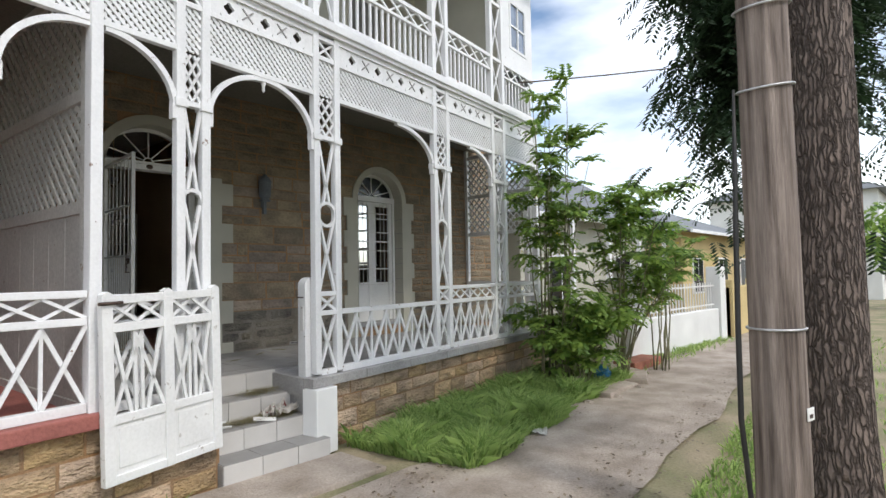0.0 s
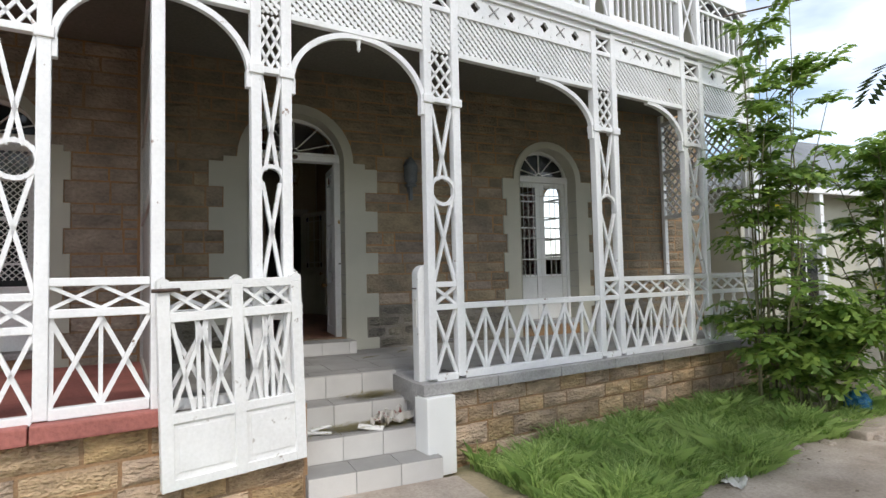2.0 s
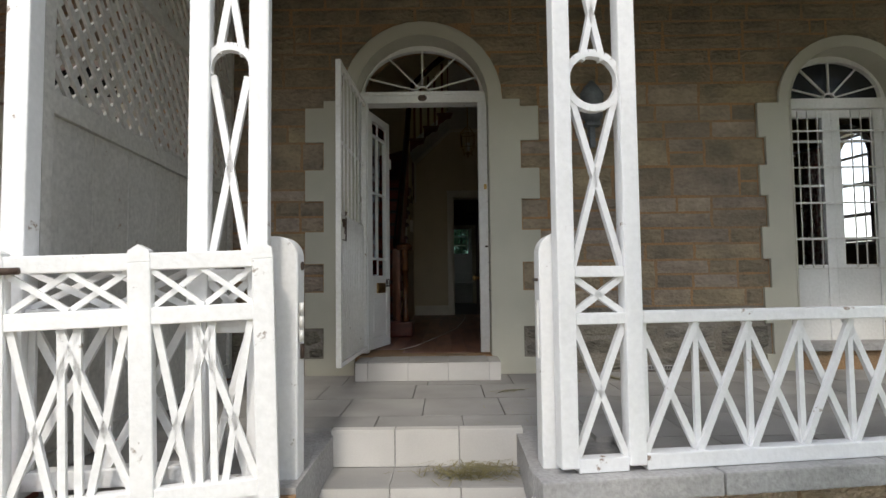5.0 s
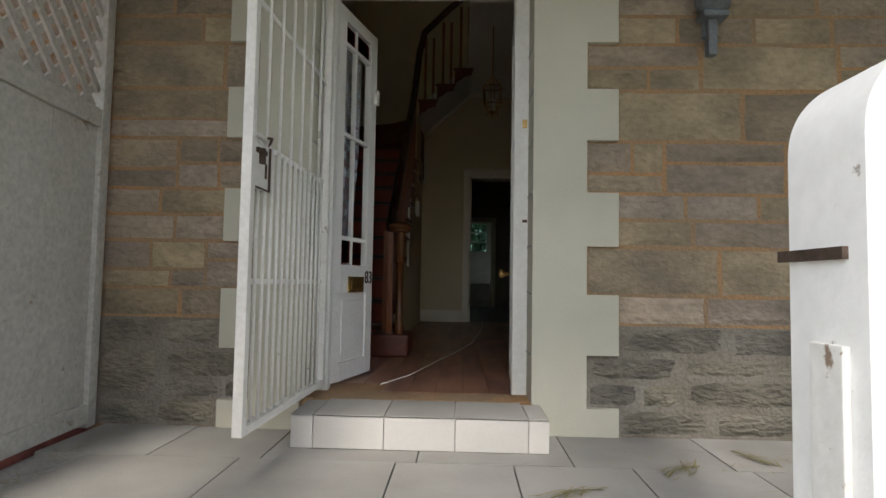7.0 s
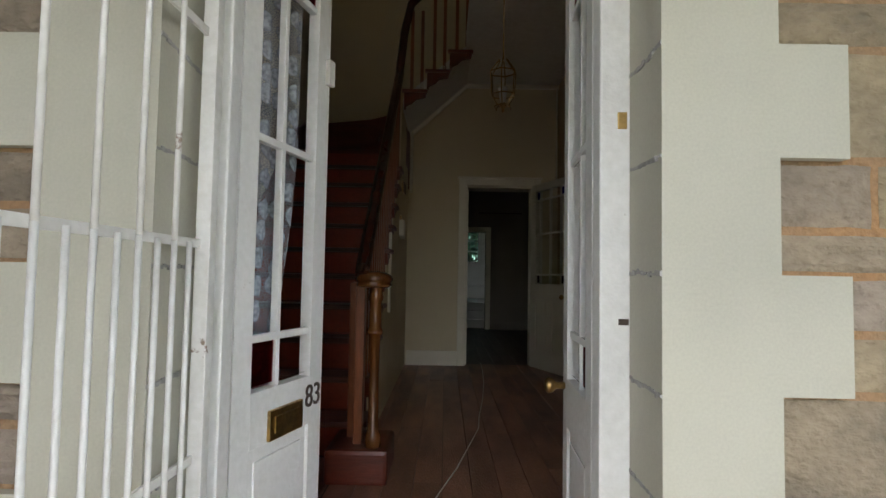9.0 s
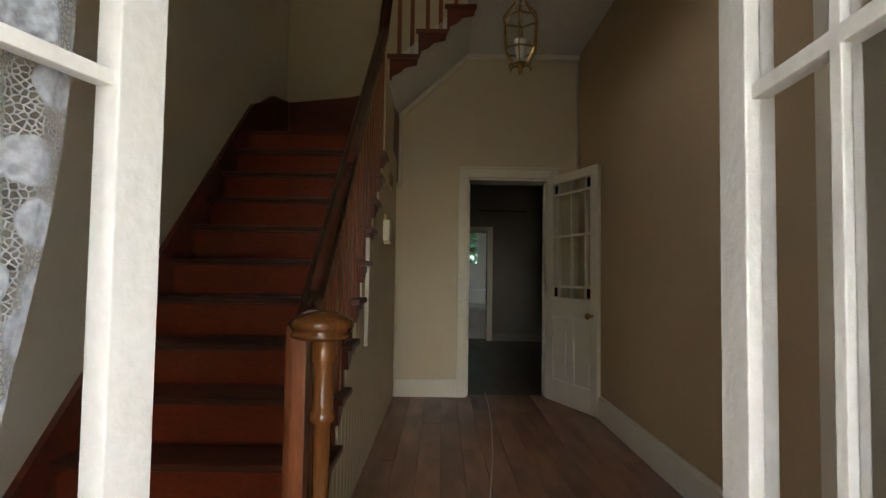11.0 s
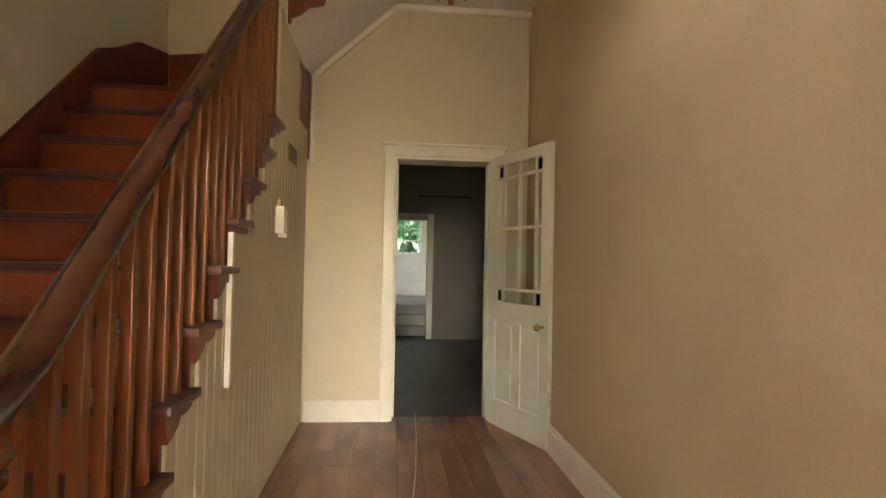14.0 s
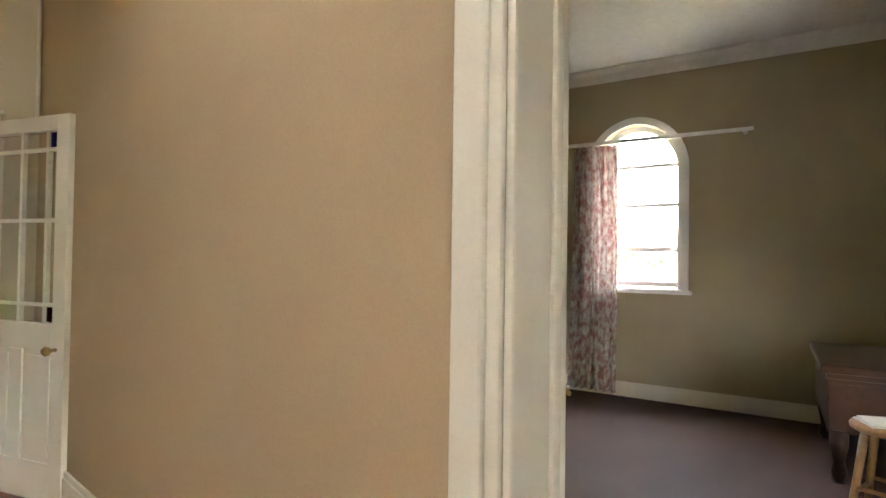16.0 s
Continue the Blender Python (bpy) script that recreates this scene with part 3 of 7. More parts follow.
plain("wall_side_room_west", RX0, DY1 + 0.1, FLOOR, RX0 + 0.006, 4.75, RZ1, OLIVE_WALL, "olive cream inner wall")
plain("roof_slab", -2.0, -0.2, 6.6, 6.6, 5.6, 6.8, ROOF, "grey roof over the house", "roof")

# unseen wall added to keep sky light out of the left veranda
plain("wall_left_veranda_end", -4.87, -2.95, -0.2, -4.75, 0.0, 3.30, DARK_WALL, "added unseen wall blocking sky light from the neighbouring veranda")

# veranda floor, ceiling and the stone plinth under its front
bm = B()
a, b_, c = front(-0.30, 0.02), front(4.95, 0.02), front(-1.22, 0.02)
prism(bm, [(0.555, 0.015), (5.75, 0.015), (b_.x, b_.y), (a.x, a.y)], "z", -0.2, -0.025)
prism(bm, [(-1.55, 0.015), (-0.40, 0.015), (c.x, c.y), (-1.40, front(-2.2).y)], "z", -0.2, -0.025)
prism(bm, [(-0.40, 0.015), (0.555, 0.015), (0.555, -1.642), (-0.40, -1.642)], "z", -0.2, -0.025)
solid("floor_veranda_base", bm, CONCRETE, "grey mortar bed of the veranda floor", "floor", kind="structure")
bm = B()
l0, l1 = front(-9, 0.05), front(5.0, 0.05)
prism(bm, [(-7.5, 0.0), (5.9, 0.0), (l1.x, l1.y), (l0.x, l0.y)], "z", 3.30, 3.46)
# ceiling colour lowered so the veranda's shade sits partly in the paint
VER_CEIL = material("shade_darkened_veranda_ceiling", (0.17, 0.158, 0.135), 0.85, vary=0.15, scale=1.0, grain=30)
solid("ceiling_veranda", bm, VER_CEIL, "painted boarded underside of the balcony, coloured dark for its shade", "ceiling", kind="structure")
bm = B()
prism(bm, [(-7.5, 0.015), (-1.58, 0.015), (front(-2.25).x, front(-2.25).y), (l0.x, l0.y)], "z", -0.2, 0.05)
solid("floor_left_veranda", bm, RED_KERB, "red polished floor of the neighbouring veranda", "floor", kind="structure")


# ---- veranda front ----
POST = 0.074


def column(u0, u1, name_label, ring=1.57, half_ring=False, base=0.0):
    """A pair of square posts with an open lattice between."""
    t = thing("veranda_column", VER @ Matrix.Translation((u0, 0, 0)), name_label, "column", "veranda columns")
    w = u1 - u0
    for x in (0.0, w - POST):
        bm = box(B(), x, -POST / 2, base, x + POST, POST / 2, 3.46, 0.008)
        box(bm, x - 0.015, -POST / 2 - 0.015, 2.30, x + POST + 0.015, POST / 2 + 0.015, 2.37, 0.008)
        part("post", bm, WHITE, t)
    i0, i1 = POST, w - POST
    m = (i0 + i1) / 2
    for z in (0.565, 0.755, 2.32, 3.125, 3.33):
        part("cross_rail", box(B(), i0, -0.03, z, i1, 0.03, z + 0.045, 0.004), WHITE, t)
    part("cross_rail", box(B(), i0, -0.03, base - 0.02, i1, 0.03, base + 0.035, 0.004), WHITE, t)
    def brace(a, b, d=0.028):
        part("brace", bar(B(), (a[0], 0, a[1]), (b[0], 0, b[1]), 0.026, d), WHITE, t)
    for za, zb in ((base + 0.03, 0.56), (0.61, 0.755)):
        brace((i0, za), (i1, zb))
        brace((i1, za), (i0, zb))
    r = (i1 - i0) / 2 + 0.012
    for za, zb in ((0.80, ring - r), (ring + r, 2.32)):
        zm = za + (zb - za) * (0.62 if za < ring else 0.42)
        for s in (1, -1):
            if za < ring:
                brace((m - s * (i1 - i0) / 2, za), (m + s * (r - 0.02), zb + 0.05))
            else:
                brace((m - s * 0.045, za - 0.03), (m + s * (i1 - i0) / 2, zb))
    bm = B()
    a0, a1 = (0, math.pi * 1.12) if half_ring else (0, math.tau)
    pts = [(m + r * math.cos(a0 + (a1 - a0) * k / 22), 0, ring + r * math.sin(a0 + (a1 - a0) * k / 22)) for k in range(23)]
    for a, b in zip(pts, pts[1:]):
        bar(bm, a, b, 0.03, 0.034)
    part("ring", bm, WHITE, t)
    # diamond panel under the frieze
    for k in range(-1, 4):
        z0 = 2.365 + k * 0.135
        for s in (1, -1):
            za, zb = z0, z0 + 0.27
            xa, xb = (i0, i1) if s > 0 else (i1, i0)
            lo, hi = max(0.0, (2.365 - za) / 0.27), min(1.0, (2.745 - za) / 0.27)
            if hi > lo:
                part("lattice_slat", bar(B(), (xa + (xb - xa) * lo, 0, za + 0.27 * lo), (xa + (xb - xa) * hi, 0, za + 0.27 * hi), 0.02, 0.02), WHITE, t)
    return t


COLS = {"c0": (-3.10, -2.755), "c2": (-1.608, -1.318), "c3": (-0.197, 0.160), "c4": (1.83, 2.197), "c5": (3.335, 3.76)}
column(*COLS["c0"], "white timber double post with open lattice, neighbouring veranda", base=0.07)
column(*COLS["c2"], "white timber double post beside the gate, broken ring", half_ring=True, base=0.0)
column(*COLS["c3"], "white timber double post with ring and crossed braces")
column(*COLS["c4"], "white timber double post with a broken ring", ring=1.53, half_ring=True)
column(*COLS["c5"], "white timber double post behind the bush")
t = thing("veranda_post", VER @ Matrix.Translation((-2.19, 0, 0)), "plain square white post at the party screen", "post")
part("post", box(B(), -0.04, -0.05, 0.0, 0.04, 0.05, 3.46, 0.008), WHITE, t)
t = thing("veranda_post", VER @ Matrix.Translation((4.83, 0, 0)), "white end post of the veranda behind leaves", "post")
part("post", box(B(), -0.05, -0.05, 0.0, 0.05, 0.05, 3.46, 0.008), WHITE, t)


# frieze bays: pierced lattice board, band with quatrefoils, cornice
def quatrefoil_band(bm, u0, u1, z0, z1, y0, y1):
    """A board with four-lobed holes at even steps and little slots between."""
    w = u1 - u0
    n = max(1, round(w / 0.42))
    step = w / n
    zc = (z0 + z1) / 2
    r = 0.032
    seg = 20

    def lobe(a):
        return r * (1.0 + 0.62 * abs(math.cos(2 * a)))
    for k in range(n):
        cx = u0 + (k + 0.5) * step
        h = 0.085
        box(bm, u0 + k * step, y0, z0, cx - h, y1, z1)
        box(bm, cx + h, y0, z0, u0 + (k + 1) * step, y1, z1)
        inner, outer = [], []
        for i in range(seg):
            a = i * math.tau / seg
            c, s = math.cos(a), math.sin(a)
            q = min(h / max(abs(c), 1e-6), (z1 - z0) / 2 / max(abs(s), 1e-6))
            inner.append((cx + lobe(a) * c, zc + lobe(a) * s))
            outer.append((cx + q * c, zc + q * s))
        for i in range(seg):
            j = (i + 1) % seg
            prism_quad(bm, inner[i], inner[j], outer[j], outer[i], y0, y1)
    return n, step


def prism_quad(bm, a, b, c, d, y0, y1):
    lo = [bm.verts.new((p[0], y0, p[1])) for p in (a, b, c, d)]
    hi = [bm.verts.new((p[0], y1, p[1])) for p in (a, b, c, d)]
    bm.faces.new(lo)
    bm.faces.new(hi[::-1])
    for k in range(4):
        bm.faces.new((lo[k], hi[k], hi[(k + 1) % 4], lo[(k + 1) % 4]))


def lattice(bm, u0, u1, z0, z1, pitch, w, d, y=0.0):
    """Crossed slats at 45 degrees, clipped to the panel."""
    h = z1 - z0
    for s in (1, -1):
        k = -h
        while k < u1 - u0:
            a = (u0 + k, z0) if s > 0 else (u0 + k, z1)
            lo = max(0.0, -k / h)
            hi = min(1.0, (u1 - u0 - k) / h)
            if hi - lo > 0.03:
                p = (a[0] + h * lo, y + s * d * 0.5, a[1] + s * h * lo)
                q = (a[0] + h * hi, y + s * d * 0.5, a[1] + s * h * hi)
                bar(bm, p, q, w, d)
            k += pitch
    return bm


def frieze(u0, u1):
    t = thing("veranda_frieze", VER @ Matrix.Translation((0, 0, 0)), "white fretwork frieze with fine lattice and quatrefoil band", "frieze", "friezes")
    part("lattice_panel", lattice(B(), u0, u1, 2.785, 3.125, 0.062, 0.024, 0.012), WHITE, t, "fine white diagonal lattice")
    part("bottom_rail", box(B(), u0, -0.03, 2.745, u1, 0.03, 2.79, 0.004), WHITE, t)
    part("middle_rail", box(B(), u0, -0.03, 3.12, u1, 0.03, 3.16, 0.004), WHITE, t)
    bm = B()
    n, step = quatrefoil_band(bm, u0, u1, 3.16, 3.35, -0.014, 0.014)
    part("pierced_band", bm, WHITE, t, "white board pierced with quatrefoils")
    for k in range(n + 1):
        cx = u0 + k * step
        if u0 + 0.05 < cx < u1 - 0.05:
            for s in (1, -1):
                # raised grey strips stand for the shade inside carved slots
                part("slot_strip", bar(B(), (cx - 0.055, -0.018, 3.255 - s * 0.05), (cx + 0.055, -0.018, 3.255 + s * 0.05), 0.012, 0.01), CONCRETE, t, "dark strip painting the shade of a cross slot")
    part("top_rail", box(B(), u0, -0.035, 3.345, u1, 0.035, 3.40, 0.004), WHITE, t)


spans = [(-5.6, -3.10), (-2.755, -2.23), (-2.15, -1.608), (-1.318, -0.197), (0.160, 1.83), (2.197, 3.335), (3.76, 4.78)]
for a, b_ in spans:
    frieze(a, b_)
for u0, u1 in COLS.values():
    t = thing("veranda_frieze", VER, "short lattice infill between twin posts", "frieze", "friezes")
    part("lattice_panel", lattice(B(), u0 + POST, u1 - POST, 2.77, 3.125, 0.062, 0.024, 0.012), WHITE, t)
    for s in (1, -1):
        part("brace", bar(B(), (u0 + POST, 0, 3.25 - s * 0.08), (u1 - POST, 0, 3.25 + s * 0.08), 0.022, 0.022), WHITE, t)
solid("trim_cornice", box(box(B(), -5.6, -0.10, 3.44, 4.95, 0.06, 3.53, 0.012), -5.6, -0.07, 3.40, 4.95, 0.05, 3.44), WHITE, "white moulded cornice under the balcony", "trim", kind="structure").matrix_basis = VER


# curved arch brackets under the frieze
def bracket(u, s, reach, drop=0.45, broken=1.0, label="curved white arch rib under the frieze"):
    t = thing("arch_rib", VER, label, "arch rib", "arch ribs")
    bm = B()
    pts = []
    for k in range(15):
        a = math.pi / 2 * k / 14 * broken
        pts.append((u + s * reach * (1 - math.cos(a)), 0, 2.735 - drop + drop * math.sin(a)))
    for a, b in zip(pts, pts[1:]):
        bar(bm, a, b, 0.042, 0.05)
    part("rib", bm, WHITE, t)
    part("corbel", box(B(), u - 0.01 if s > 0 else u - 0.03, -0.03, 2.735 - drop - 0.09, u + 0.03 if s > 0 else u + 0.01, 0.03, 2.735 - drop + 0.03, 0.006), WHITE, t)


bracket(-1.318, 1, 0.56)
bracket(-0.197, -1, 0.56)
bracket(-1.608, -1, 0.52)
bracket(-2.755, 1, 0.53)
bracket(1.83, -1, 0.72, 0.42, label="broken curved white arch rib, half missing")
bracket(3.335, -1, 0.62, 0.40, label="broken curved white arch rib, half missing")
t = thing("pendant_drop", VER @ Matrix.Translation((-0.77, 0, 2.62)), "small turned white pendant under the arch", "pendant")
part("drop", turned(B(), [(0.004, 0.0), (0.016, 0.02), (0.012, 0.05), (0.02, 0.075), (0.02, 0.11)], seg=10), WHITE, t)


# railings
def railing(u0, u1, high, z0=0.0, lattice_top=True, unit=0.30, label="white timber veranda railing with lancet balusters", cross=False):
    t = thing("veranda_railing", VER @ Matrix.Translation((0, 0, z0)), label, "railing", "veranda railings")
    part("bottom_rail", box(B(), u0, -0.035, -0.02, u1, 0.035, 0.045, 0.006), WHITE, t)
    top = 0.585
    part("middle_rail" if high else "top_rail", box(B(), u0, -0.035, top - 0.02, u1, 0.035, top + 0.03, 0.006), WHITE, t)
    w = u1 - u0
    n = max(1, round(w / unit))
    p = w / n
    for k in range(n):
        a, m, b = u0 + k * p, u0 + (k + 0.5) * p, u0 + (k + 1) * p
        if cross:
            part("baluster", bar(B(), (a, -0.012, 0.04), (b, -0.012, top - 0.02), 0.028, 0.02), WHITE, t)
            part("baluster", bar(B(), (b, 0.012, 0.04), (a, 0.012, top - 0.02), 0.028, 0.02), WHITE, t)
            part("baluster", bar(B(), (max(a, u0 + 0.013), 0, 0.04), (max(a, u0 + 0.013), 0, top - 0.02), 0.024, 0.018), WHITE, t)
        else:
            part("baluster", bar(B(), (a, -0.012, 0.04), (m, -0.012, top - 0.02), 0.026, 0.02), WHITE, t)
            part("baluster", bar(B(), (b, 0.012, 0.04), (m, 0.012, top - 0.02), 0.026, 0.02), WHITE, t)
            part("baluster", bar(B(), (m, 0, 0.04), (m, 0, top - 0.02), 0.022, 0.02), WHITE, t)
    if high:
        part("top_rail", box(B(), u0, -0.035, 0.75, u1, 0.035, 0.80, 0.006), WHITE, t)
        n = max(2, round(w / 0.24))
        p = w / n
        for k in range(n):
            for s in (1, -1):
                za, zb = (0.615, 0.75) if s > 0 else (0.75, 0.615)
                part("zigzag", bar(B(), (u0 + k * p, s * 0.01, za), (u0 + (k + 1) * p, s * 0.01, zb), 0.022, 0.018), WHITE, t)
    return t


railing(0.160, 1.83, False, unit=0.24, cross=True, label="low white timber railing with lancet balusters, missing its top rail")
railing(2.197, 3.335, True, unit=0.24, cross=True)
railing(3.76, 4.78, True, unit=0.24, cross=True)
railing(-2.755, -2.235, True, 0.085, unit=0.27, cross=True, label="white railing of the neighbouring veranda, crossed balusters")
railing(-2.15, -1.608, True, 0.05, unit=0.27, cross=True, label="white railing beside the party screen, crossed balusters")
railing(-5.4, -3.10, True, 0.085, unit=0.28, cross=True, label="white railing of the neighbouring veranda, crossed balusters")

# plinth: cap slabs and coursed stone below
for k in range(7):
    u0 = -0.30 + k * 0.75
    t = solid("coping_slab", box(B(), u0 + 0.004, -0.10, -0.115, u0 + 0.746, 0.10, -0.022, 0.008), CONCRETE, "grey concrete coping slab on the plinth wall", "coping", "coping slabs")
    t.matrix_basis = VER
for k in range(5):
    u0 = -5.6 + k * 0.69
    t = solid("coping_brick", box(B(), u0 + 0.004, -0.12, -0.04, u0 + 0.686, 0.10, 0.062, 0.012), RED_KERB, "red painted coping on the neighbouring plinth", "coping", "red copings")
    t.matrix_basis = VER
solid("coping_slab", box(B(), -2.14, -0.10, -0.085, -1.66, 0.10, -0.022, 0.008), CONCRETE, "grey concrete coping slab beside the gate", "coping", "coping slabs").matrix_basis = VER
bm = box(B(), -0.12, 0.0, GROUND - 0.3, 4.95, 0.25, -0.115)
box(bm, -7.0, 0.0, GROUND - 0.3, -1.22, 0.25, -0.05)
solid("wall_plinth", bm, MORTAR, "rough sandstone plinth wall under the veranda", "wall", kind="structure").matrix_basis = VER
# gate posts: square timbers with a rounded head towards the opening, and a white block
def gate_post(x0, x1, y0, y1, top, label):
    """x0 is the face towards the opening, where the head is rounded."""
    t = thing("gate_post", Matrix.Identity(4), label, "gate post", "gate posts")
    s = 1 if x1 > x0 else -1
    r = 0.085
    prof = [(x1, GROUND + 0.18), (x1, top)]
    for k in range(8):
        a = math.pi / 2 * k / 7
        prof.append((x0 + s * r * (1 - math.sin(a)), top - r * (1 - math.cos(a))))
    prof.append((x0, GROUND + 0.18))
    part("post", prism(B(), prof, "y", y0, y1), WHITE_GATE, t, "flaking white post with a rounded head", 0.005)
    return t


t = gate_post(0.566, 0.70, -2.20, -2.07, 0.945, "flaking white gate post on a white plinth block")
part("strap", box(B(), 0.560, -2.17, 0.741, 0.566, -2.062, 0.753), IRON, t, "rusty latch bar")
part("strike_plate", box(B(), 0.558, -2.17, 0.42, 0.566, -2.12, 0.66, 0.002), BAR_PAINT, t, "painted metal strike plate")
BLOCK_WHITE = material("fresh_whitewash", (0.82, 0.82, 0.80), 0.85, vary=0.06, scale=2.0, grain=140, bump=0.05)
bl = thing("plinth_block", VER @ Matrix.Translation((-0.33, 0, 0)), "whitewashed masonry block under the gate post", "plinth block")
part("block", box(B(), 0.03, -0.15, GROUND, 0.30, 0.05, -0.118, 0.012), BLOCK_WHITE, bl)
t = gate_post(-0.415, -0.53, -2.29, -2.18, 0.935, "flaking white hinge post of the front gate")
hg = part("hinge", box(B(), -0.415, -2.262, 0.52, -0.407, -2.222, 0.66, 0.002), BAR_PAINT, t, "painted rusty hinge plate")
for z in (0.535, 0.59, 0.645):
    part("knuckle", tube(B(), [(-0.403, -2.272, z - 0.022), (-0.403, -2.272, z + 0.022)], 0.010, 8), BAR_PAINT, hg)
part("hinge_pin", tube(B(), [(-0.406, -2.245, 0.44), (-0.406, -2.245, 0.50)], 0.008, 8), IRON, t, "rusty hinge pin")
# a dark disc on the face stands for the hole's shade
part("bolt_hole", turned(B(), [(0.018, 0), (0.018, 0.006)], seg=12), IRON, t, "dark piece painting the shade of a bolt hole").matrix_basis = Matrix.Translation((-0.415, -2.225, 0.815)) @ Matrix.Rotation(radians(90), 4, "Y")

# front gate, swung wide open and sagging
GATE = Matrix.Translation((-0.42, -2.47, -0.40)) @ Matrix.Rotation(radians(180 + 13), 4, "Z") @ Matrix.Rotation(radians(1.6), 4, "Y")
t = thing("front_gate", GATE, "flaking white timber garden gate, swung open and sagging", "gate")
W, Hh = 0.93, 1.30
for x in (0.0, W * 0.44, W - 0.075):
    bm = box(B(), x, -0.03, 0, x + 0.075, 0.03, Hh - 0.06, 0.006)
    prism(bm, [(x, Hh - 0.06), (x + 0.075, Hh - 0.06), (x + 0.07, Hh - 0.02), (x + 0.0375, Hh), (x + 0.005, Hh - 0.02)], "y", -0.03, 0.03)
    part("stile", bm, WHITE_GATE, t)
for z in (0.0, 0.40, 1.02, 1.21):
    part("rail", box(B(), 0.05, -0.025, z, W - 0.05, 0.025, z + 0.06, 0.005), WHITE_GATE, t)
for x0, x1 in ((0.075, W * 0.44), (W * 0.44 + 0.075, W - 0.075)):
    part("panel", box(B(), x0, -0.010, 0.05, x1, 0.010, 0.41), WHITE_GATE, t, "flat white lower panel")
    part("panel_bead", box(B(), x0 + 0.03, 0.010, 0.10, x1 - 0.03, 0.016, 0.37, 0.003), WHITE_GATE, t)
    m = (x0 + x1) / 2
    for a, b in (((x0, 0.46), (m + 0.03, 1.02)), ((x1, 0.46), (m - 0.03, 1.02)), ((m - 0.06, 0.46), (x0 + 0.01, 1.02)), ((m + 0.06, 0.46), (x1 - 0.01, 1.02)), ((m - 0.025, 0.46), (m - 0.025, 1.02)), ((m + 0.025, 0.46), (m + 0.025, 1.02))):
        part("baluster", bar(B(), (a[0], 0, a[1]), (b[0], 0, b[1]), 0.024, 0.02), WHITE_GATE, t)
    q = (x1 - x0) / 2
    for k in range(2):
        for s in (1, -1):
            za, zb = (1.08, 1.21) if s > 0 else (1.21, 1.08)
            part("zigzag", bar(B(), (x0 + k * q, s * 0.008, za), (x0 + (k + 1) * q, s * 0.008, zb), 0.02, 0.018), WHITE_GATE, t)
part("bolt", tube(B(), [(W - 0.13, 0.045, 1.22), (W + 0.03, 0.045, 1.22)], 0.012), IRON, t, "rusty iron gate bolt")

# party screen: boards below, two lattice panels above
p0, p1 = Vector((-1.565, -0.02, 0)), front(-2.19, 0.06)
SCREEN = Matrix.Translation(p0) @ Matrix.Rotation(math.atan2(p1.y - p0.y, p1.x - p0.x), 4, "Z")
L = (p1 - p0).length
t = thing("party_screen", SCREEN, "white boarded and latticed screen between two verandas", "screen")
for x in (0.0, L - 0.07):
    part("post", box(B(), x, -0.035, 0.0, x + 0.07, 0.035, 3.28, 0.005), SCREEN_WHITE, t)
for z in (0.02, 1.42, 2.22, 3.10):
    part("rail", box(B(), 0.07, -0.03, z, L - 0.07, 0.03, z + 0.09, 0.005), SCREEN_WHITE, t)
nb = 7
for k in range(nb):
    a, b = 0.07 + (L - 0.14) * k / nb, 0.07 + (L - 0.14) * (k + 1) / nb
    part("board", box(B(), a + 0.002, -0.012, 0.11, b - 0.002, 0.012, 1.42, 0.003), SCREEN_WHITE, t)
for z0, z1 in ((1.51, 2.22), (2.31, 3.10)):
    part("lattice_panel", lattice(B(), 0.07, L - 0.07, z0, z1, 0.125, 0.034, 0.014), SCREEN_WHITE, t, "white diagonal trellis")
# end screen of dark trellis at the far end of the veranda
e0, e1 = Vector((5.62, -0.02, 0)), front(4.80, 0.05)
L = (e1 - e0).length
t = thing("end_screen", Matrix.Translation(e0) @ Matrix.Rotation(math.atan2(e1.y - e0.y, e1.x - e0.x), 4, "Z"), "weathered white trellis at the veranda's end", "screen")
for x in (0.0, L / 2 - 0.03, L - 0.06):
    part("post", box(B(), x, -0.03, 0.0, x + 0.06, 0.03, 3.28, 0.004), WHITE, t)
for z in (0.75, 1.65, 2.35, 3.1):
    part("rail", box(B(), 0.06, -0.025, z, L - 0.06, 0.025, z + 0.06, 0.004), WHITE, t)
part("lattice_panel", lattice(B(), 0.06, L - 0.06, 1.71, 3.1, 0.13, 0.026, 0.010), WHITE, t, "wide white trellis")

# balcony: railing, posts, corner room, roof edge
def balcony_rail(u0, u1):
    t = thing("balcony_railing", VER, "white balcony railing with slim upright balusters", "railing", "balcony railings")
    for z, h in ((3.56, 0.05), (4.02, 0.035), (4.22, 0.05)):
        part("rail", box(B(), u0, -0.03, z, u1, 0.03, z + h, 0.004), WHITE, t)
    n = round((u1 - u0) / 0.105)
    for k in range(1, n):
        x = u0 + (u1 - u0) * k / n
        part("baluster", box(B(), x - 0.012, -0.012, 3.60, x + 0.012, 0.012, 4.03), WHITE, t)
    n = max(1, round((u1 - u0) / 0.3))
    p = (u1 - u0) / n
    for k in range(n):
        for s in (1, -1):
            za, zb = (4.05, 4.23) if s > 0 else (4.23, 4.05)
            part("zigzag", bar(B(), (u0 + k * p, s * 0.008, za), (u0 + (k + 1) * p, s * 0.008, zb), 0.022, 0.018), WHITE, t)


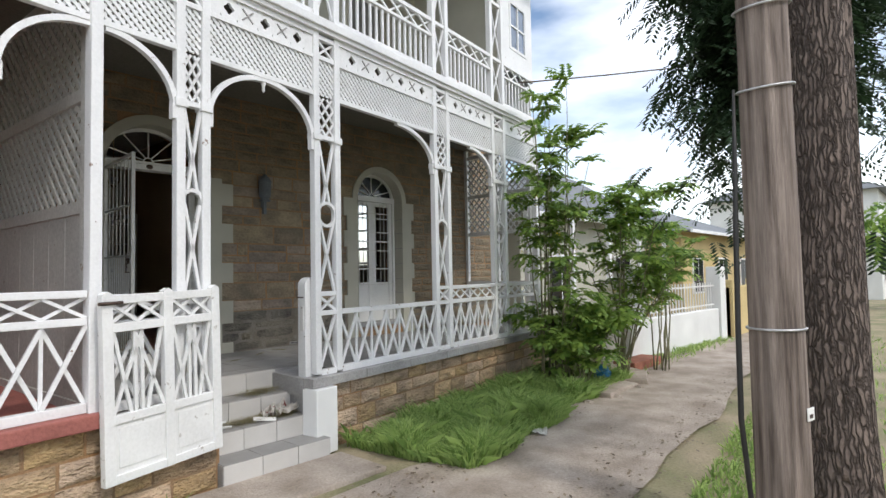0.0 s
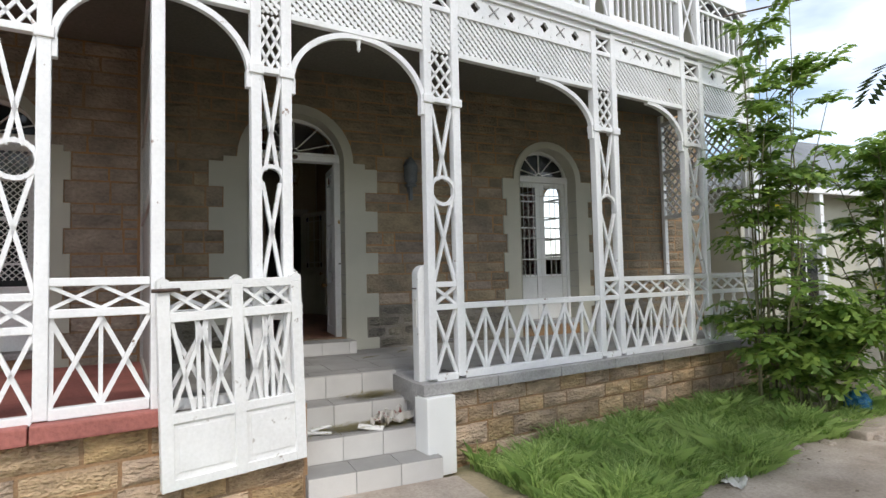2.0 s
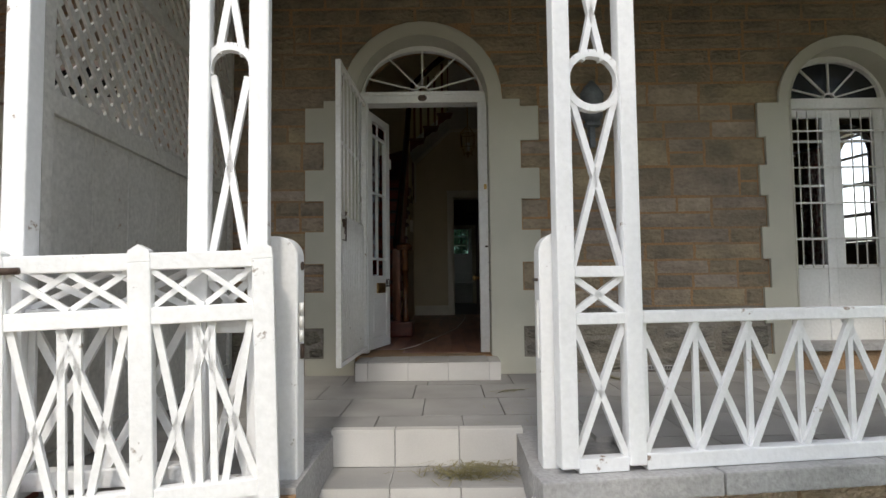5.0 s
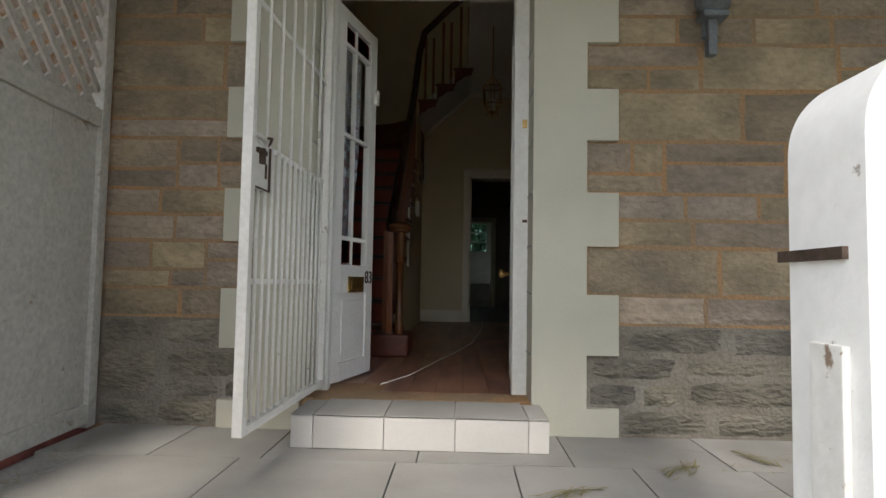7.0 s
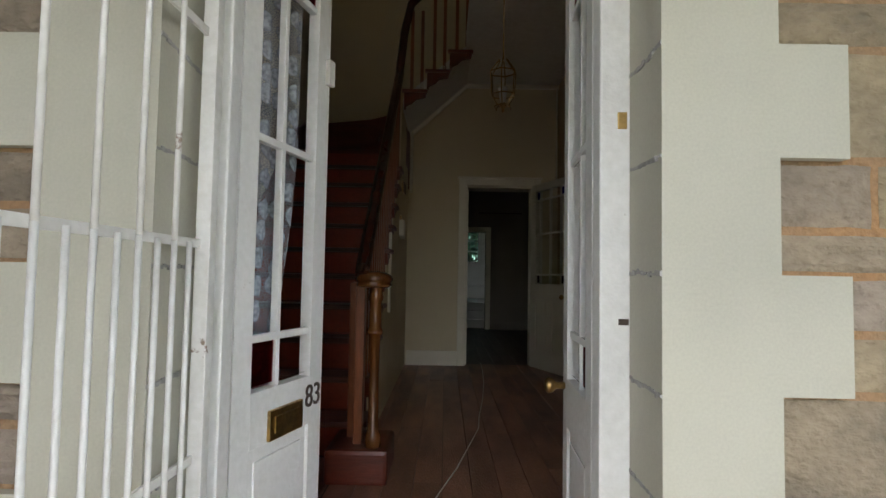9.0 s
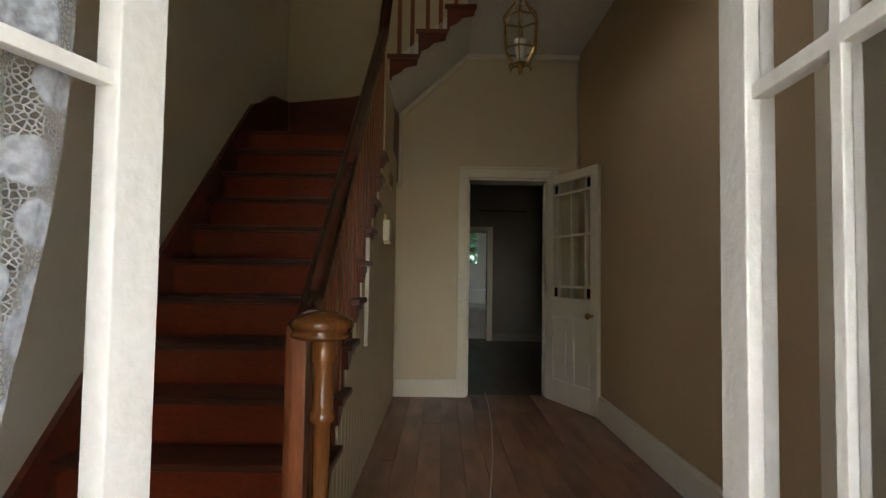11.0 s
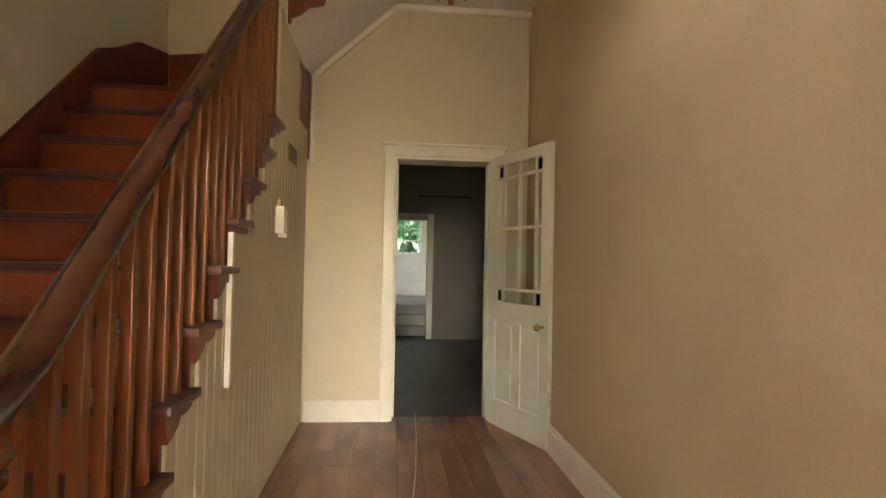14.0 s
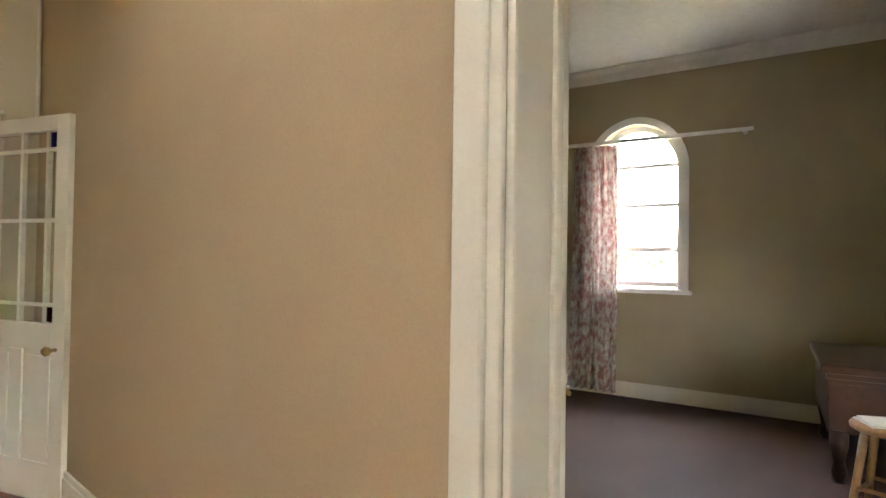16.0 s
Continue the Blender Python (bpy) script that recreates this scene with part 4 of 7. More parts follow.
BAL = [(-1.608, -1.318), (-0.197, 0.160), (1.83, 2.197), (3.335, 3.76)]
ends = [-5.6] + [v for p in BAL for v in p] + [4.85]
for a, b_ in zip(ends[0::2], ends[1::2]):
    balcony_rail(a, b_)
for u0, u1 in BAL:
    t = thing("balcony_column", VER @ Matrix.Translation((u0, 0, 0)), "white timber twin posts of the balcony", "column", "balcony columns")
    w = u1 - u0
    for x in (0, w - 0.075):
        part("post", box(B(), x, -0.04, 3.53, x + 0.075, 0.04, 6.2, 0.006), WHITE, t)
    for z in (4.22, 5.1, 5.9):
        part("cross_rail", box(B(), 0.075, -0.025, z, w - 0.075, 0.025, z + 0.045), WHITE, t)
    for za, zb in ((3.6, 4.22), (4.27, 5.1), (5.15, 5.9)):
        for s in (1, -1):
            part("brace", bar(B(), (0.07 if s > 0 else w - 0.07, 0, za), (w - 0.07 if s > 0 else 0.07, 0, zb), 0.022, 0.02), WHITE, t)
solid("floor_balcony", box(B(), -5.6, -0.02, 3.465, 4.95, 2.3, 3.555), CONCRETE, "grey balcony deck", "floor", kind="structure").matrix_basis = VER
# glazed corner room over the end bay
t = thing("balcony_room", VER, "white boarded corner room on the balcony with a small window", "balcony room")
bm = B()
for x0, x1, z0, z1 in ((3.80, 4.12, 4.27, 6.2), (4.72, 4.95, 4.27, 6.2), (4.12, 4.72, 4.27, 4.62), (4.12, 4.72, 5.45, 6.2)):
    box(bm, x0, 0.04, z0, x1, 0.10, z1)
part("front_wall", bm, WHITE, t)
part("side_wall", box(B(), 3.80, 0.10, 3.56, 3.86, 2.0, 6.2), RENDER_GREY, t, "grey side wall")
part("side_wall", box(B(), 4.89, 0.10, 3.56, 4.95, 1.6, 6.2), WHITE, t)
wf = part("window_frame", box(box(box(box(box(box(B(), 4.12, 0.03, 4.62, 4.17, 0.11, 5.45), 4.67, 0.03, 4.62, 4.72, 0.11, 5.45), 4.17, 0.03, 4.62, 4.67, 0.11, 4.67), 4.17, 0.03, 5.40, 4.67, 0.11, 5.45), 4.405, 0.03, 4.67, 4.435, 0.09, 5.40), 4.17, 0.035, 5.02, 4.67, 0.085, 5.05), WHITE, t)
# sky reflection put into the panes' own pale blue colour
PANE_SKY = material("painted_sky_pane", (0.20, 0.25, 0.34), 0.08, vary=0.2, scale=2, grain=8, bump=0)
for x0, x1 in ((4.17, 4.405), (4.435, 4.67)):
    for z0, z1 in ((4.67, 5.02), (5.05, 5.40)):
        part("pane", box(B(), x0, 0.055, z0, x1, 0.065, z1), PANE_SKY, wf)
bm = B()
prism(bm, [(-0.45, 6.15), (-0.45, 6.25), (2.4, 7.6), (2.4, 7.5)], "x", -5.6, 5.25)
prism(bm, [(-0.45, 6.13), (-0.30, 6.13), (-0.30, 6.17), (-0.45, 6.17)], "x", -5.6, 5.25)
rf = solid("roof_veranda", bm, ROOF, "dark grey sheet roof over the balcony", "roof", kind="structure")
rf.matrix_basis = VER

# entrance steps
t = thing("entrance_steps", Matrix.Identity(4), "tiled concrete entrance steps with grey mortar joints", "steps")
levels = [(-2.50, GROUND, -0.555), (-2.22, -0.555, -0.37), (-1.94, -0.37, -0.185), (-1.66, -0.185, 0.0)]
SX0, SX1 = -0.41, 0.60
for k, (y, z0, z1) in enumerate(levels):
    back = levels[k + 1][0] if k < 3 else -1.60
    x1 = SX1 + 0.03 if k == 0 else SX1 - 0.04
    part("tread", box(B(), SX0, y + 0.012, min(z0, z1) - 0.3, x1, back + 0.03, z1 - 0.006), CONCRETE, t, "grey worn tread")
    n = 3
    for i in range(n):
        a, b = SX0 + (x1 - SX0) * i / n, SX0 + (x1 - SX0) * (i + 1) / n
        part("riser_tile", box(B(), a + 0.003, y, z0 + 0.002, b - 0.003, y + 0.012, z1 - 0.004, 0.002), STEP_TILE, t)
        part("tread_tile", box(B(), a + 0.003, y, z1 - 0.006, b - 0.003, back - 0.002, z1 + 0.001, 0.002), PAVER if k < 3 else STEP_TILE, t)
for x in (SX0 - 0.01, SX1 - 0.045):
    part("cheek", box(B(), x - 0.06 if x < 0 else x, -2.2, GROUND, x if x < 0 else x + 0.06, -1.66, -0.03), CONCRETE, t, "plastered side cheek")
# concrete apron before the steps
solid("apron", box(B(), -0.75, -3.15, GROUND - 0.1, 0.75, -2.49, GROUND + 0.03, 0.02), PATHWAY, "smooth dusty concrete apron before the steps", "apron")

# threshold step at the front door
t = thing("door_step", Matrix.Identity(4), "pale tiled threshold step at the front door", "step")
part("core", box(B(), -0.50, -0.29, 0.0, 0.575, 0.014, FLOOR - 0.012), CONCRETE, t)
xs = [-0.507, -0.41, -0.11, 0.19, 0.497, 0.585]
for a, b in zip(xs, xs[1:]):
    part("riser_tile", box(B(), a + 0.002, -0.302, 0.002, b - 0.002, -0.29, FLOOR - 0.004, 0.002), STEP_TILE, t)
    part("tread_tile", box(B(), a + 0.002, -0.302, FLOOR - 0.012, b - 0.002, 0.20, FLOOR - 0.002, 0.002) if abs(a) < 0.505 and abs(b) < 0.56 else box(B(), a + 0.002, -0.302, FLOOR - 0.012, b - 0.002, -0.02, FLOOR - 0.002, 0.002), PAVER, t)


# ---- doors and windows of the front ----
def fan_frame(t, cx, half, z, rise, y0, y1, rays, mat=DOOR_WHITE, glass=PANE_DARK):
    part("fan_arch", arch_band(B(), cx, z, half - 0.05, half, rise - 0.05, rise, y0, y1), mat, t)
    part("fan_hub", arch_band(B(), cx, z, 0.045, 0.06, 0.045, 0.06, y0 + 0.02, y1 - 0.02, 8), mat, t)
    for k in range(rays):
        a = math.pi * (k + 0.6) / (rays + 0.2)
        part("fan_bar", bar(B(), (cx + 0.055 * math.cos(a), (y0 + y1) / 2, z + 0.055 * math.sin(a)), (cx + (half - 0.05) * math.cos(a), (y0 + y1) / 2, z + (rise - 0.05) * math.sin(a)), 0.012, 0.02), mat, t)
    bm = B()
    pts = [(cx + (half - 0.05) * math.cos(math.pi * k / 16), z + (rise - 0.05) * math.sin(math.pi * k / 16)) for k in range(17)]
    prism(bm, pts, "y", (y0 + y1) / 2 + 0.012, (y0 + y1) / 2 + 0.016)
    # with PANE_DARK the darkness behind the fanlight is in the pane's colour
    part("fan_pane", bm, glass, t, "fanlight pane").visible_shadow = False


DF = thing("door_1", Matrix.Identity(4), "old white front door frame with a fanlight", "door frame")
DF["kind"] = "structure"
for s in (-1, 1):
    x0, x1 = sorted((s * 0.468, s * 0.545))
    part("rebate", box(B(), x0, 0.19, FLOOR, x1, 0.262, 2.26, 0.006), DOOR_WHITE, DF)
    x0, x1 = sorted((s * 0.500, s * 0.545))
    part("jamb", box(B(), x0, 0.263, FLOOR, x1, 0.33, 2.26, 0.006), DOOR_WHITE, DF)
part("transom", box(box(B(), -0.545, 0.185, 2.26, 0.545, 0.335, 2.36, 0.006), -0.545, 0.17, 2.325, 0.545, 0.185, 2.35), DOOR_WHITE, DF)
fan_frame(DF, 0, 0.545, 2.36, 0.41, 0.20, 0.26, 5, glass=GLASS)
part("number_plate", turned(B(), [(0.028, 0), (0.028, 0.006)], seg=14), IRON, DF, "small dark oval house number plate").matrix_basis = Matrix.Translation((0, 0.186, 2.30)) @ Matrix.Rotation(radians(90), 4, "X") @ Matrix.Scale(1.4, 4, (1, 0, 0))
part("strike_plate", box(B(), 0.512, 0.187, 1.512, 0.536, 0.192, 1.555, 0.002), BRASS, DF, "brass strike plate on the jamb")
# a dark plate stands for the shade in the bolt hole
part("strike_plate", box(B(), 0.515, 0.187, 1.02, 0.54, 0.193, 1.035), IRON, DF, "dark piece painting the shade of a bolt hole")

LACE = bpy.data.materials.new("lace_curtain")
LACE.use_nodes = True
n_, l_ = LACE.node_tree.nodes, LACE.node_tree.links
co, vo, tr, mx = n_.new("ShaderNodeTexCoord"), n_.new("ShaderNodeTexVoronoi"), n_.new("ShaderNodeBsdfTransparent"), n_.new("ShaderNodeMixShader")
# roses: cells with ringed petals; between them a fine net
vo.inputs["Scale"].default_value = 12
v2 = n_.new("ShaderNodeTexVoronoi")
v2.inputs["Scale"].default_value, v2.feature = 120, "DISTANCE_TO_EDGE"
rose, ring_, net, rm, top_ = (n_.new("ShaderNode" + k) for k in ("ValToRGB", "Math", "ValToRGB", "Math", "Math"))
sp_, cb_ = n_.new("ShaderNodeSeparateXYZ"), n_.new("ShaderNodeCombineXYZ")
l_.new(co.outputs["Object"], sp_.inputs[0])
l_.new(sp_.outputs["X"], cb_.inputs["X"])
l_.new(sp_.outputs["Z"], cb_.inputs["Y"])
vo.voronoi_dimensions = v2.voronoi_dimensions = "2D"
vo.inputs["Randomness"].default_value = 0.55
l_.new(cb_.outputs[0], vo.inputs["Vector"])
l_.new(cb_.outputs[0], v2.inputs["Vector"])
l_.new(vo.outputs["Distance"], rose.inputs["Fac"])
rose.color_ramp.elements[0].position, rose.color_ramp.elements[1].position = 0.36, 0.42
rose.color_ramp.elements[0].color, rose.color_ramp.elements[1].color = (1, 1, 1, 1), (0, 0, 0, 1)
pn_ = n_.new("ShaderNodeTexNoise")
pn_.inputs["Scale"].default_value, pn_.inputs["Detail"].default_value = 70, 2
l_.new(co.outputs["Object"], pn_.inputs["Vector"])
ring_.operation = "MULTIPLY_ADD"
l_.new(pn_.outputs["Fac"], ring_.inputs[0])
ring_.inputs[1].default_value, ring_.inputs[2].default_value = 1.5, -0.02
rm.operation = "MULTIPLY"
l_.new(rose.outputs["Color"], rm.inputs[0])
l_.new(ring_.outputs[0], rm.inputs[1])
l_.new(v2.outputs["Distance"], net.inputs["Fac"])
net.color_ramp.elements[0].position, net.color_ramp.elements[1].position = 0.08, 0.20
net.color_ramp.elements[0].color, net.color_ramp.elements[1].color = (0.50, 0.50, 0.50, 1), (0.05, 0.05, 0.05, 1)
top_.operation = "MAXIMUM"
l_.new(rm.outputs[0], top_.inputs[0])
l_.new(net.outputs["Color"], top_.inputs[1])
n_["Principled BSDF"].inputs["Base Color"].default_value, n_["Principled BSDF"].inputs["Roughness"].default_value = (0.46, 0.49, 0.55, 1), 0.9
l_.new(top_.outputs[0], mx.inputs["Fac"])
l_.new(tr.outputs[0], mx.inputs[1])
l_.new(n_["Principled BSDF"].outputs[0], mx.inputs[2])
l_.new(mx.outputs[0], n_["Material Output"].inputs["Surface"])


def text_part(body, size, mat, parent, m, depth=0.002, label=""):
    cu = bpy.data.curves.new("writing", "FONT")
    cu.body, cu.size, cu.extrude = body, size, depth
    tmp = new("writing_tmp", cu)
    me = bpy.data.meshes.new_from_object(tmp.evaluated_get(bpy.context.evaluated_depsgraph_get()))
    bpy.data.objects.remove(tmp)
    me.materials.append(mat)
    ob = new("numeral", me)
    ob.parent, ob.matrix_basis = parent, m
    return tagged(ob, label)


def front_leaf(hinge, angle, mirror, label):
    """A narrow half of the double front door: x along its width, the outer face towards -y (or +y when mirrored)."""
    W, z0, z1 = 0.50, 0.012, 2.09
    t = thing("front_door_leaf", Matrix.Translation((*hinge, FLOOR)) @ Matrix.Rotation(radians(angle), 4, "Z"), label, "door", "front door leaves")
    f = -1 if not mirror else 1
    def b(x0, ya, za, x1, yb, zb, bev=0.003):
        y0, y1 = sorted((ya * -f, yb * -f))
        return box(B(), x0, y0, za, x1, y1, zb, bev)
    d = 0.021
    part("stile", b(0, -d, z0, 0.085, d, z1), DOOR_WHITE, t)
    part("stile", b(W - 0.085, -d, z0, W, d, z1), DOOR_WHITE, t)
    for za, zb in ((z0, z0 + 0.10), (0.49, 0.65), (z1 - 0.07, z1)):
        part("rail", b(0.085, -d, za, W - 0.085, d, zb), DOOR_WHITE, t)
    part("panel", b(0.085, -0.010, 0.11, W - 0.085, 0.010, 0.49), DOOR_WHITE, t)
    part("panel_moulding", b(0.12, -0.016, 0.15, W - 0.12, -0.010, 0.45), DOOR_WHITE, t)
    m = W / 2 - 0.02
    zs = [0.65, 0.80, 1.385, 1.90, z1 - 0.07]
    for z in zs[1:-1]:
        part("glazing_bar", b(0.085, -0.012, z - 0.011, W - 0.085, 0.012, z + 0.011, 0.002), DOOR_WHITE, t)
    part("glazing_bar", b(m - 0.010, -0.012, 0.65, m + 0.010, 0.012, z1 - 0.07, 0.002), DOOR_WHITE, t)
    for k, (za, zb) in enumerate(zip(zs, zs[1:])):
        for i, (xa, xb) in enumerate(((0.085, m - 0.010), (m + 0.010, W - 0.085))):
            mat = GLASS_RED if (i == 0 and k in (0, 3)) or (i == 1 and k == 3) else GLASS
            pn = part("pane", b(xa, -0.002, za + 0.012, xb, 0.002, zb - 0.012, 0), mat, t, "deep red glass pane" if mat is GLASS_RED else "")
            pn.visible_shadow = False
    return t, b, W, f


t, b, W, f = front_leaf((-0.497, 0.30), 74.5, False, "old white glazed half door with lace curtain, standing open")
# lace drawn aside behind the glass
bm = B()
cols = []
for i in range(26):
    a = i / 25
    col = []
    for j in range(20):
        h = j / 19
        edge = 0.40 - 0.09 * math.exp(-((h - 0.12) / 0.25) ** 2)
        x = 0.075 + a * (edge - 0.075)
        col.append(bm.verts.new((x, 0.034 + 0.010 * math.sin(a * 26 + h * 2) * (0.5 + h * 0.5), 0.62 + h * 1.42)))
    cols.append(col)
for p, q in zip(cols, cols[1:]):
    for j in range(19):
        bm.faces.new((p[j], q[j], q[j + 1], p[j + 1])).smooth = True
part("lace_curtain", bm, LACE, t, "white floral lace curtain")
slot = part("mail_slot", b(0.17, -0.032, 0.495, 0.36, -0.019, 0.585, 0.004), BRASS, t, "tarnished brass letter plate")
part("mail_flap", b(0.195, -0.036, 0.515, 0.335, -0.031, 0.565, 0.002), BRASS, slot)
text_part("83", 0.105, IRON, t, Matrix.Translation((0.385, -0.0235, 0.548)) @ Matrix.Rotation(radians(90), 4, "X"), label="dark brown painted number 83")
part("lock_case", b(W - 0.035, -0.04, 1.66, W + 0.004, -0.021, 1.75, 0.004), BAR_PAINT, t, "painted rim lock keep")
t, b, W, f = front_leaf((0.497, 0.30), 86.5, True, "old white glazed half door with a brass knob, standing open")
part("knob", turned(B(), [(0.012, 0), (0.012, 0.03), (0.026, 0.045), (0.028, 0.06), (0.016, 0.072)], seg=14), BRASS, t, "worn brass door knob").matrix_basis = Matrix.Translation((W - 0.04, 0.02, 0.62)) @ Matrix.Rotation(radians(-90), 4, "X")

# security gate, opened outward
t = thing("security_gate", Matrix.Translation((-0.488, 0.14, 0)) @ Matrix.Rotation(radians(-92.2), 4, "Z"), "white welded steel security gate, standing open", "security gate")
GW, GZ0, GZ1 = 0.98, 0.185, 2.24
for x in (0.0, GW - 0.035):
    part("frame_bar", box(B(), x, -0.018, GZ0, x + 0.035, 0.018, GZ1, 0.003), BAR_PAINT, t)
for z in (GZ0, GZ1 - 0.035):
    part("frame_bar", box(B(), 0.035, -0.018, z, GW - 0.035, 0.018, z + 0.03, 0.003), BAR_PAINT, t)
for z in (0.69, 1.19, 1.70):
    part("cross_bar", box(B(), 0.035, -0.012, z, GW - 0.035, -0.004, z + 0.02), BAR_PAINT, t)
for k in range(1, 14):
    x = 0.035 + (GW - 0.07) * k / 14
    part("upright_bar", tube(B(), [(x, 0.002, GZ0 + 0.02), (x, 0.002, 1.20)], 0.0065, 6), BAR_PAINT, t)
for k in range(1, 7):
    x = 0.035 + (GW - 0.07) * k / 7
    part("upright_bar", tube(B(), [(x, 0.002, 1.20), (x, 0.002, GZ1 - 0.03)], 0.0065, 6), BAR_PAINT, t)
lk = part("lock_box", box(B(), GW - 0.165, -0.014, 1.03, GW - 0.035, 0.012, 1.185, 0.004), BAR_PAINT, t, "painted steel lock box with rusty edges")
for f in (1, -1):
    def face(x0, d0, z0, x1, d1, z1):
        y0, y1 = sorted((f * d0, f * d1))
        return box(B(), x0, y0, z0, x1, y1, z1, 0.001)
    part("lock_edge", face(GW - 0.168, 0.013, 1.026, GW - 0.160, 0.020, 1.188), IRON, lk, "rusty edge of the lock box")
    part("lock_edge", face(GW - 0.160, 0.013, 1.026, GW - 0.045, 0.018, 1.032), IRON, lk, "rusty edge of the lock box")
    # the keyhole's shade is a dark plate on the lock face
    part("keyhole", face(GW - 0.145, 0.013, 1.07, GW - 0.128, 0.0155, 1.125), IRON, lk, "dark plate painting the shade of a keyhole")
    part("lever", face(GW - 0.095, 0.013, 1.115, GW - 0.072, 0.030, 1.170), IRON, lk, "dark rusty lock lever")
    part("lever", face(GW - 0.120, 0.013, 1.150, GW - 0.040, 0.026, 1.166), IRON, lk, "dark rusty lock lever")
part("lock_bolt", tube(B(), [(GW - 0.17, 0.0, 1.215), (GW - 0.10, 0.0, 1.222), (GW - 0.03, 0.0, 1.215)], 0.011), BAR_PAINT, lk, "bent sliding bolt")
part("lock_hasp", tube(B(), [(GW - 0.165, 0.0, 1.19), (GW - 0.175, 0.012, 1.21), (GW - 0.165, 0.022, 1.225), (GW - 0.145, 0.015, 1.222)], 0.005, 6), IRON, lk, "rusty wire hasp")
part("bolt_hole", turned(B(), [(0.006, 0), (0.006, 0.003)], seg=10), IRON, t).matrix_basis = Matrix.Translation((GW - 0.018, -0.019, 1.18)) @ Matrix.Rotation(radians(90), 4, "X")


def french_window(hole, mesh, label):
    cx, half, sill, spring, rise = hole
    t = thing("window_1" if not mesh else "window_2", Matrix.Translation((cx, 0, 0)), label, "french window")
    t["kind"] = "structure"
    h = half - 0.01
    for s in (-1, 1):
        x0, x1 = sorted((s * (h - 0.045), s * h))
        part("jamb", box(B(), x0, 0.18, sill, x1, 0.30, spring, 0.005), DOOR_WHITE, t)
    part("sill", box(B(), -half, -0.03, sill - 0.05, half, 0.3, sill + 0.01, 0.008), CONCRETE, t)
    part("transom", box(B(), -h, 0.17, spring, h, 0.31, spring + 0.09, 0.005), DOOR_WHITE, t)
    fan_frame(t, 0, h, spring + 0.09, rise - 0.10, 0.19, 0.25, 5)
    for s in (-1, 1):
        a, c = (0.0, h - 0.045)
        def bx(x0, y0, z0, x1, y1, z1, bev=0.003):
            p, q = sorted((s * x0, s * x1))
            return box(B(), p, y0, z0, q, y1, z1, bev)
        leaf = part("leaf", bx(c - 0.07, 0.21, sill + 0.01, c, 0.25, spring), DOOR_WHITE, t, "white french door leaf")
        part("stile", bx(a, 0.21, sill + 0.01, a + 0.075, 0.25, spring), DOOR_WHITE, leaf)
        part("lower_panel", bx(a + 0.075, 0.222, sill + 0.01, c - 0.07, 0.24, sill + 0.62), DOOR_WHITE, leaf)
        part("rail", bx(a + 0.075, 0.21, spring - 0.07, c - 0.07, 0.25, spring), DOOR_WHITE, leaf)
        for z in (sill + 0.62, sill + 0.85, sill + 1.30, sill + 1.68):
            part("glazing_bar", bx(a + 0.075, 0.215, z, c - 0.07, 0.24, z + 0.02, 0.002), DOOR_WHITE, leaf)
        pn = part("pane", bx(a + 0.075, 0.228, sill + 0.63, c - 0.07, 0.232, spring - 0.06, 0), PANE_DARK if mesh else GLASS, leaf)
        pn.visible_shadow = False
        if not mesh:
            for k in range(1, 4):
                x = a + 0.06 + (c - a - 0.10) * k / 4
                p = s * x
                part("security_bar", tube(B(), [(p, 0.17, sill + 0.6), (p, 0.17, spring - 0.02)], 0.006, 6), BAR_PAINT, t)
    if mesh:
        part("mesh_screen", lattice(B(), -h + 0.05, h - 0.05, sill + 0.7, spring - 0.02, 0.062, 0.009, 0.005, y=0.16), BAR_PAINT, t, "white expanded metal mesh")
        part("mesh_rail", box(B(), -h + 0.05, 0.15, sill + 1.28, h - 0.05, 0.158, sill + 1.30), BAR_PAINT, t)
    else:
        for z in (sill + 0.6, sill + 0.85, sill + 1.15, sill + 1.45, spring - 0.2):
            part("security_bar", box(B(), -h + 0.05, 0.163, z, h - 0.05, 0.169, z + 0.014), BAR_PAINT, t)
    return t


french_window(FRENCH, False, "white arched french window with steel bars and fanlight")
french_window(LEFTDOOR, True, "white arched double door behind diamond mesh")
# dark-coloured room added behind the neighbouring door, hidden by opaque panes
plain("wall_left_room_back", -4.5, 1.6, -0.3, -1.7, 1.7, 3.4, DARK_WALL, "dark-coloured backing wall added behind the neighbouring door")
plain("wall_left_room_side", -4.6, 0.42, -0.3, -4.5, 1.7, 3.4, DARK_WALL, "dark-coloured backing wall added behind the neighbouring door")
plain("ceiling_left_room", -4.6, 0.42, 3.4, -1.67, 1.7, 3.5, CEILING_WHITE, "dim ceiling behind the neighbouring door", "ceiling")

# wall lamp by the door
t = thing("wall_lamp", Matrix.Translation((1.375, 0, 1.80)), "grey cast-iron outdoor wall lamp beside the door", "wall lamp")
part("stem", box(B(), -0.022, -0.07, 0.0, 0.022, -0.022, 0.20, 0.008), LAMP_GREY, t)
part("bracket", box(box(B(), -0.06, -0.11, 0.17, 0.06, -0.02, 0.20, 0.008), -0.03, -0.035, 0.10, 0.03, 0.0, 0.30, 0.005), LAMP_GREY, t)
part("lantern", turned(B(), [(0.05, 0.20), (0.085, 0.24), (0.095, 0.42), (0.10, 0.43), (0.05, 0.50), (0.015, 0.54)], y=-0.065, seg=6), LAMP_GREY, t)

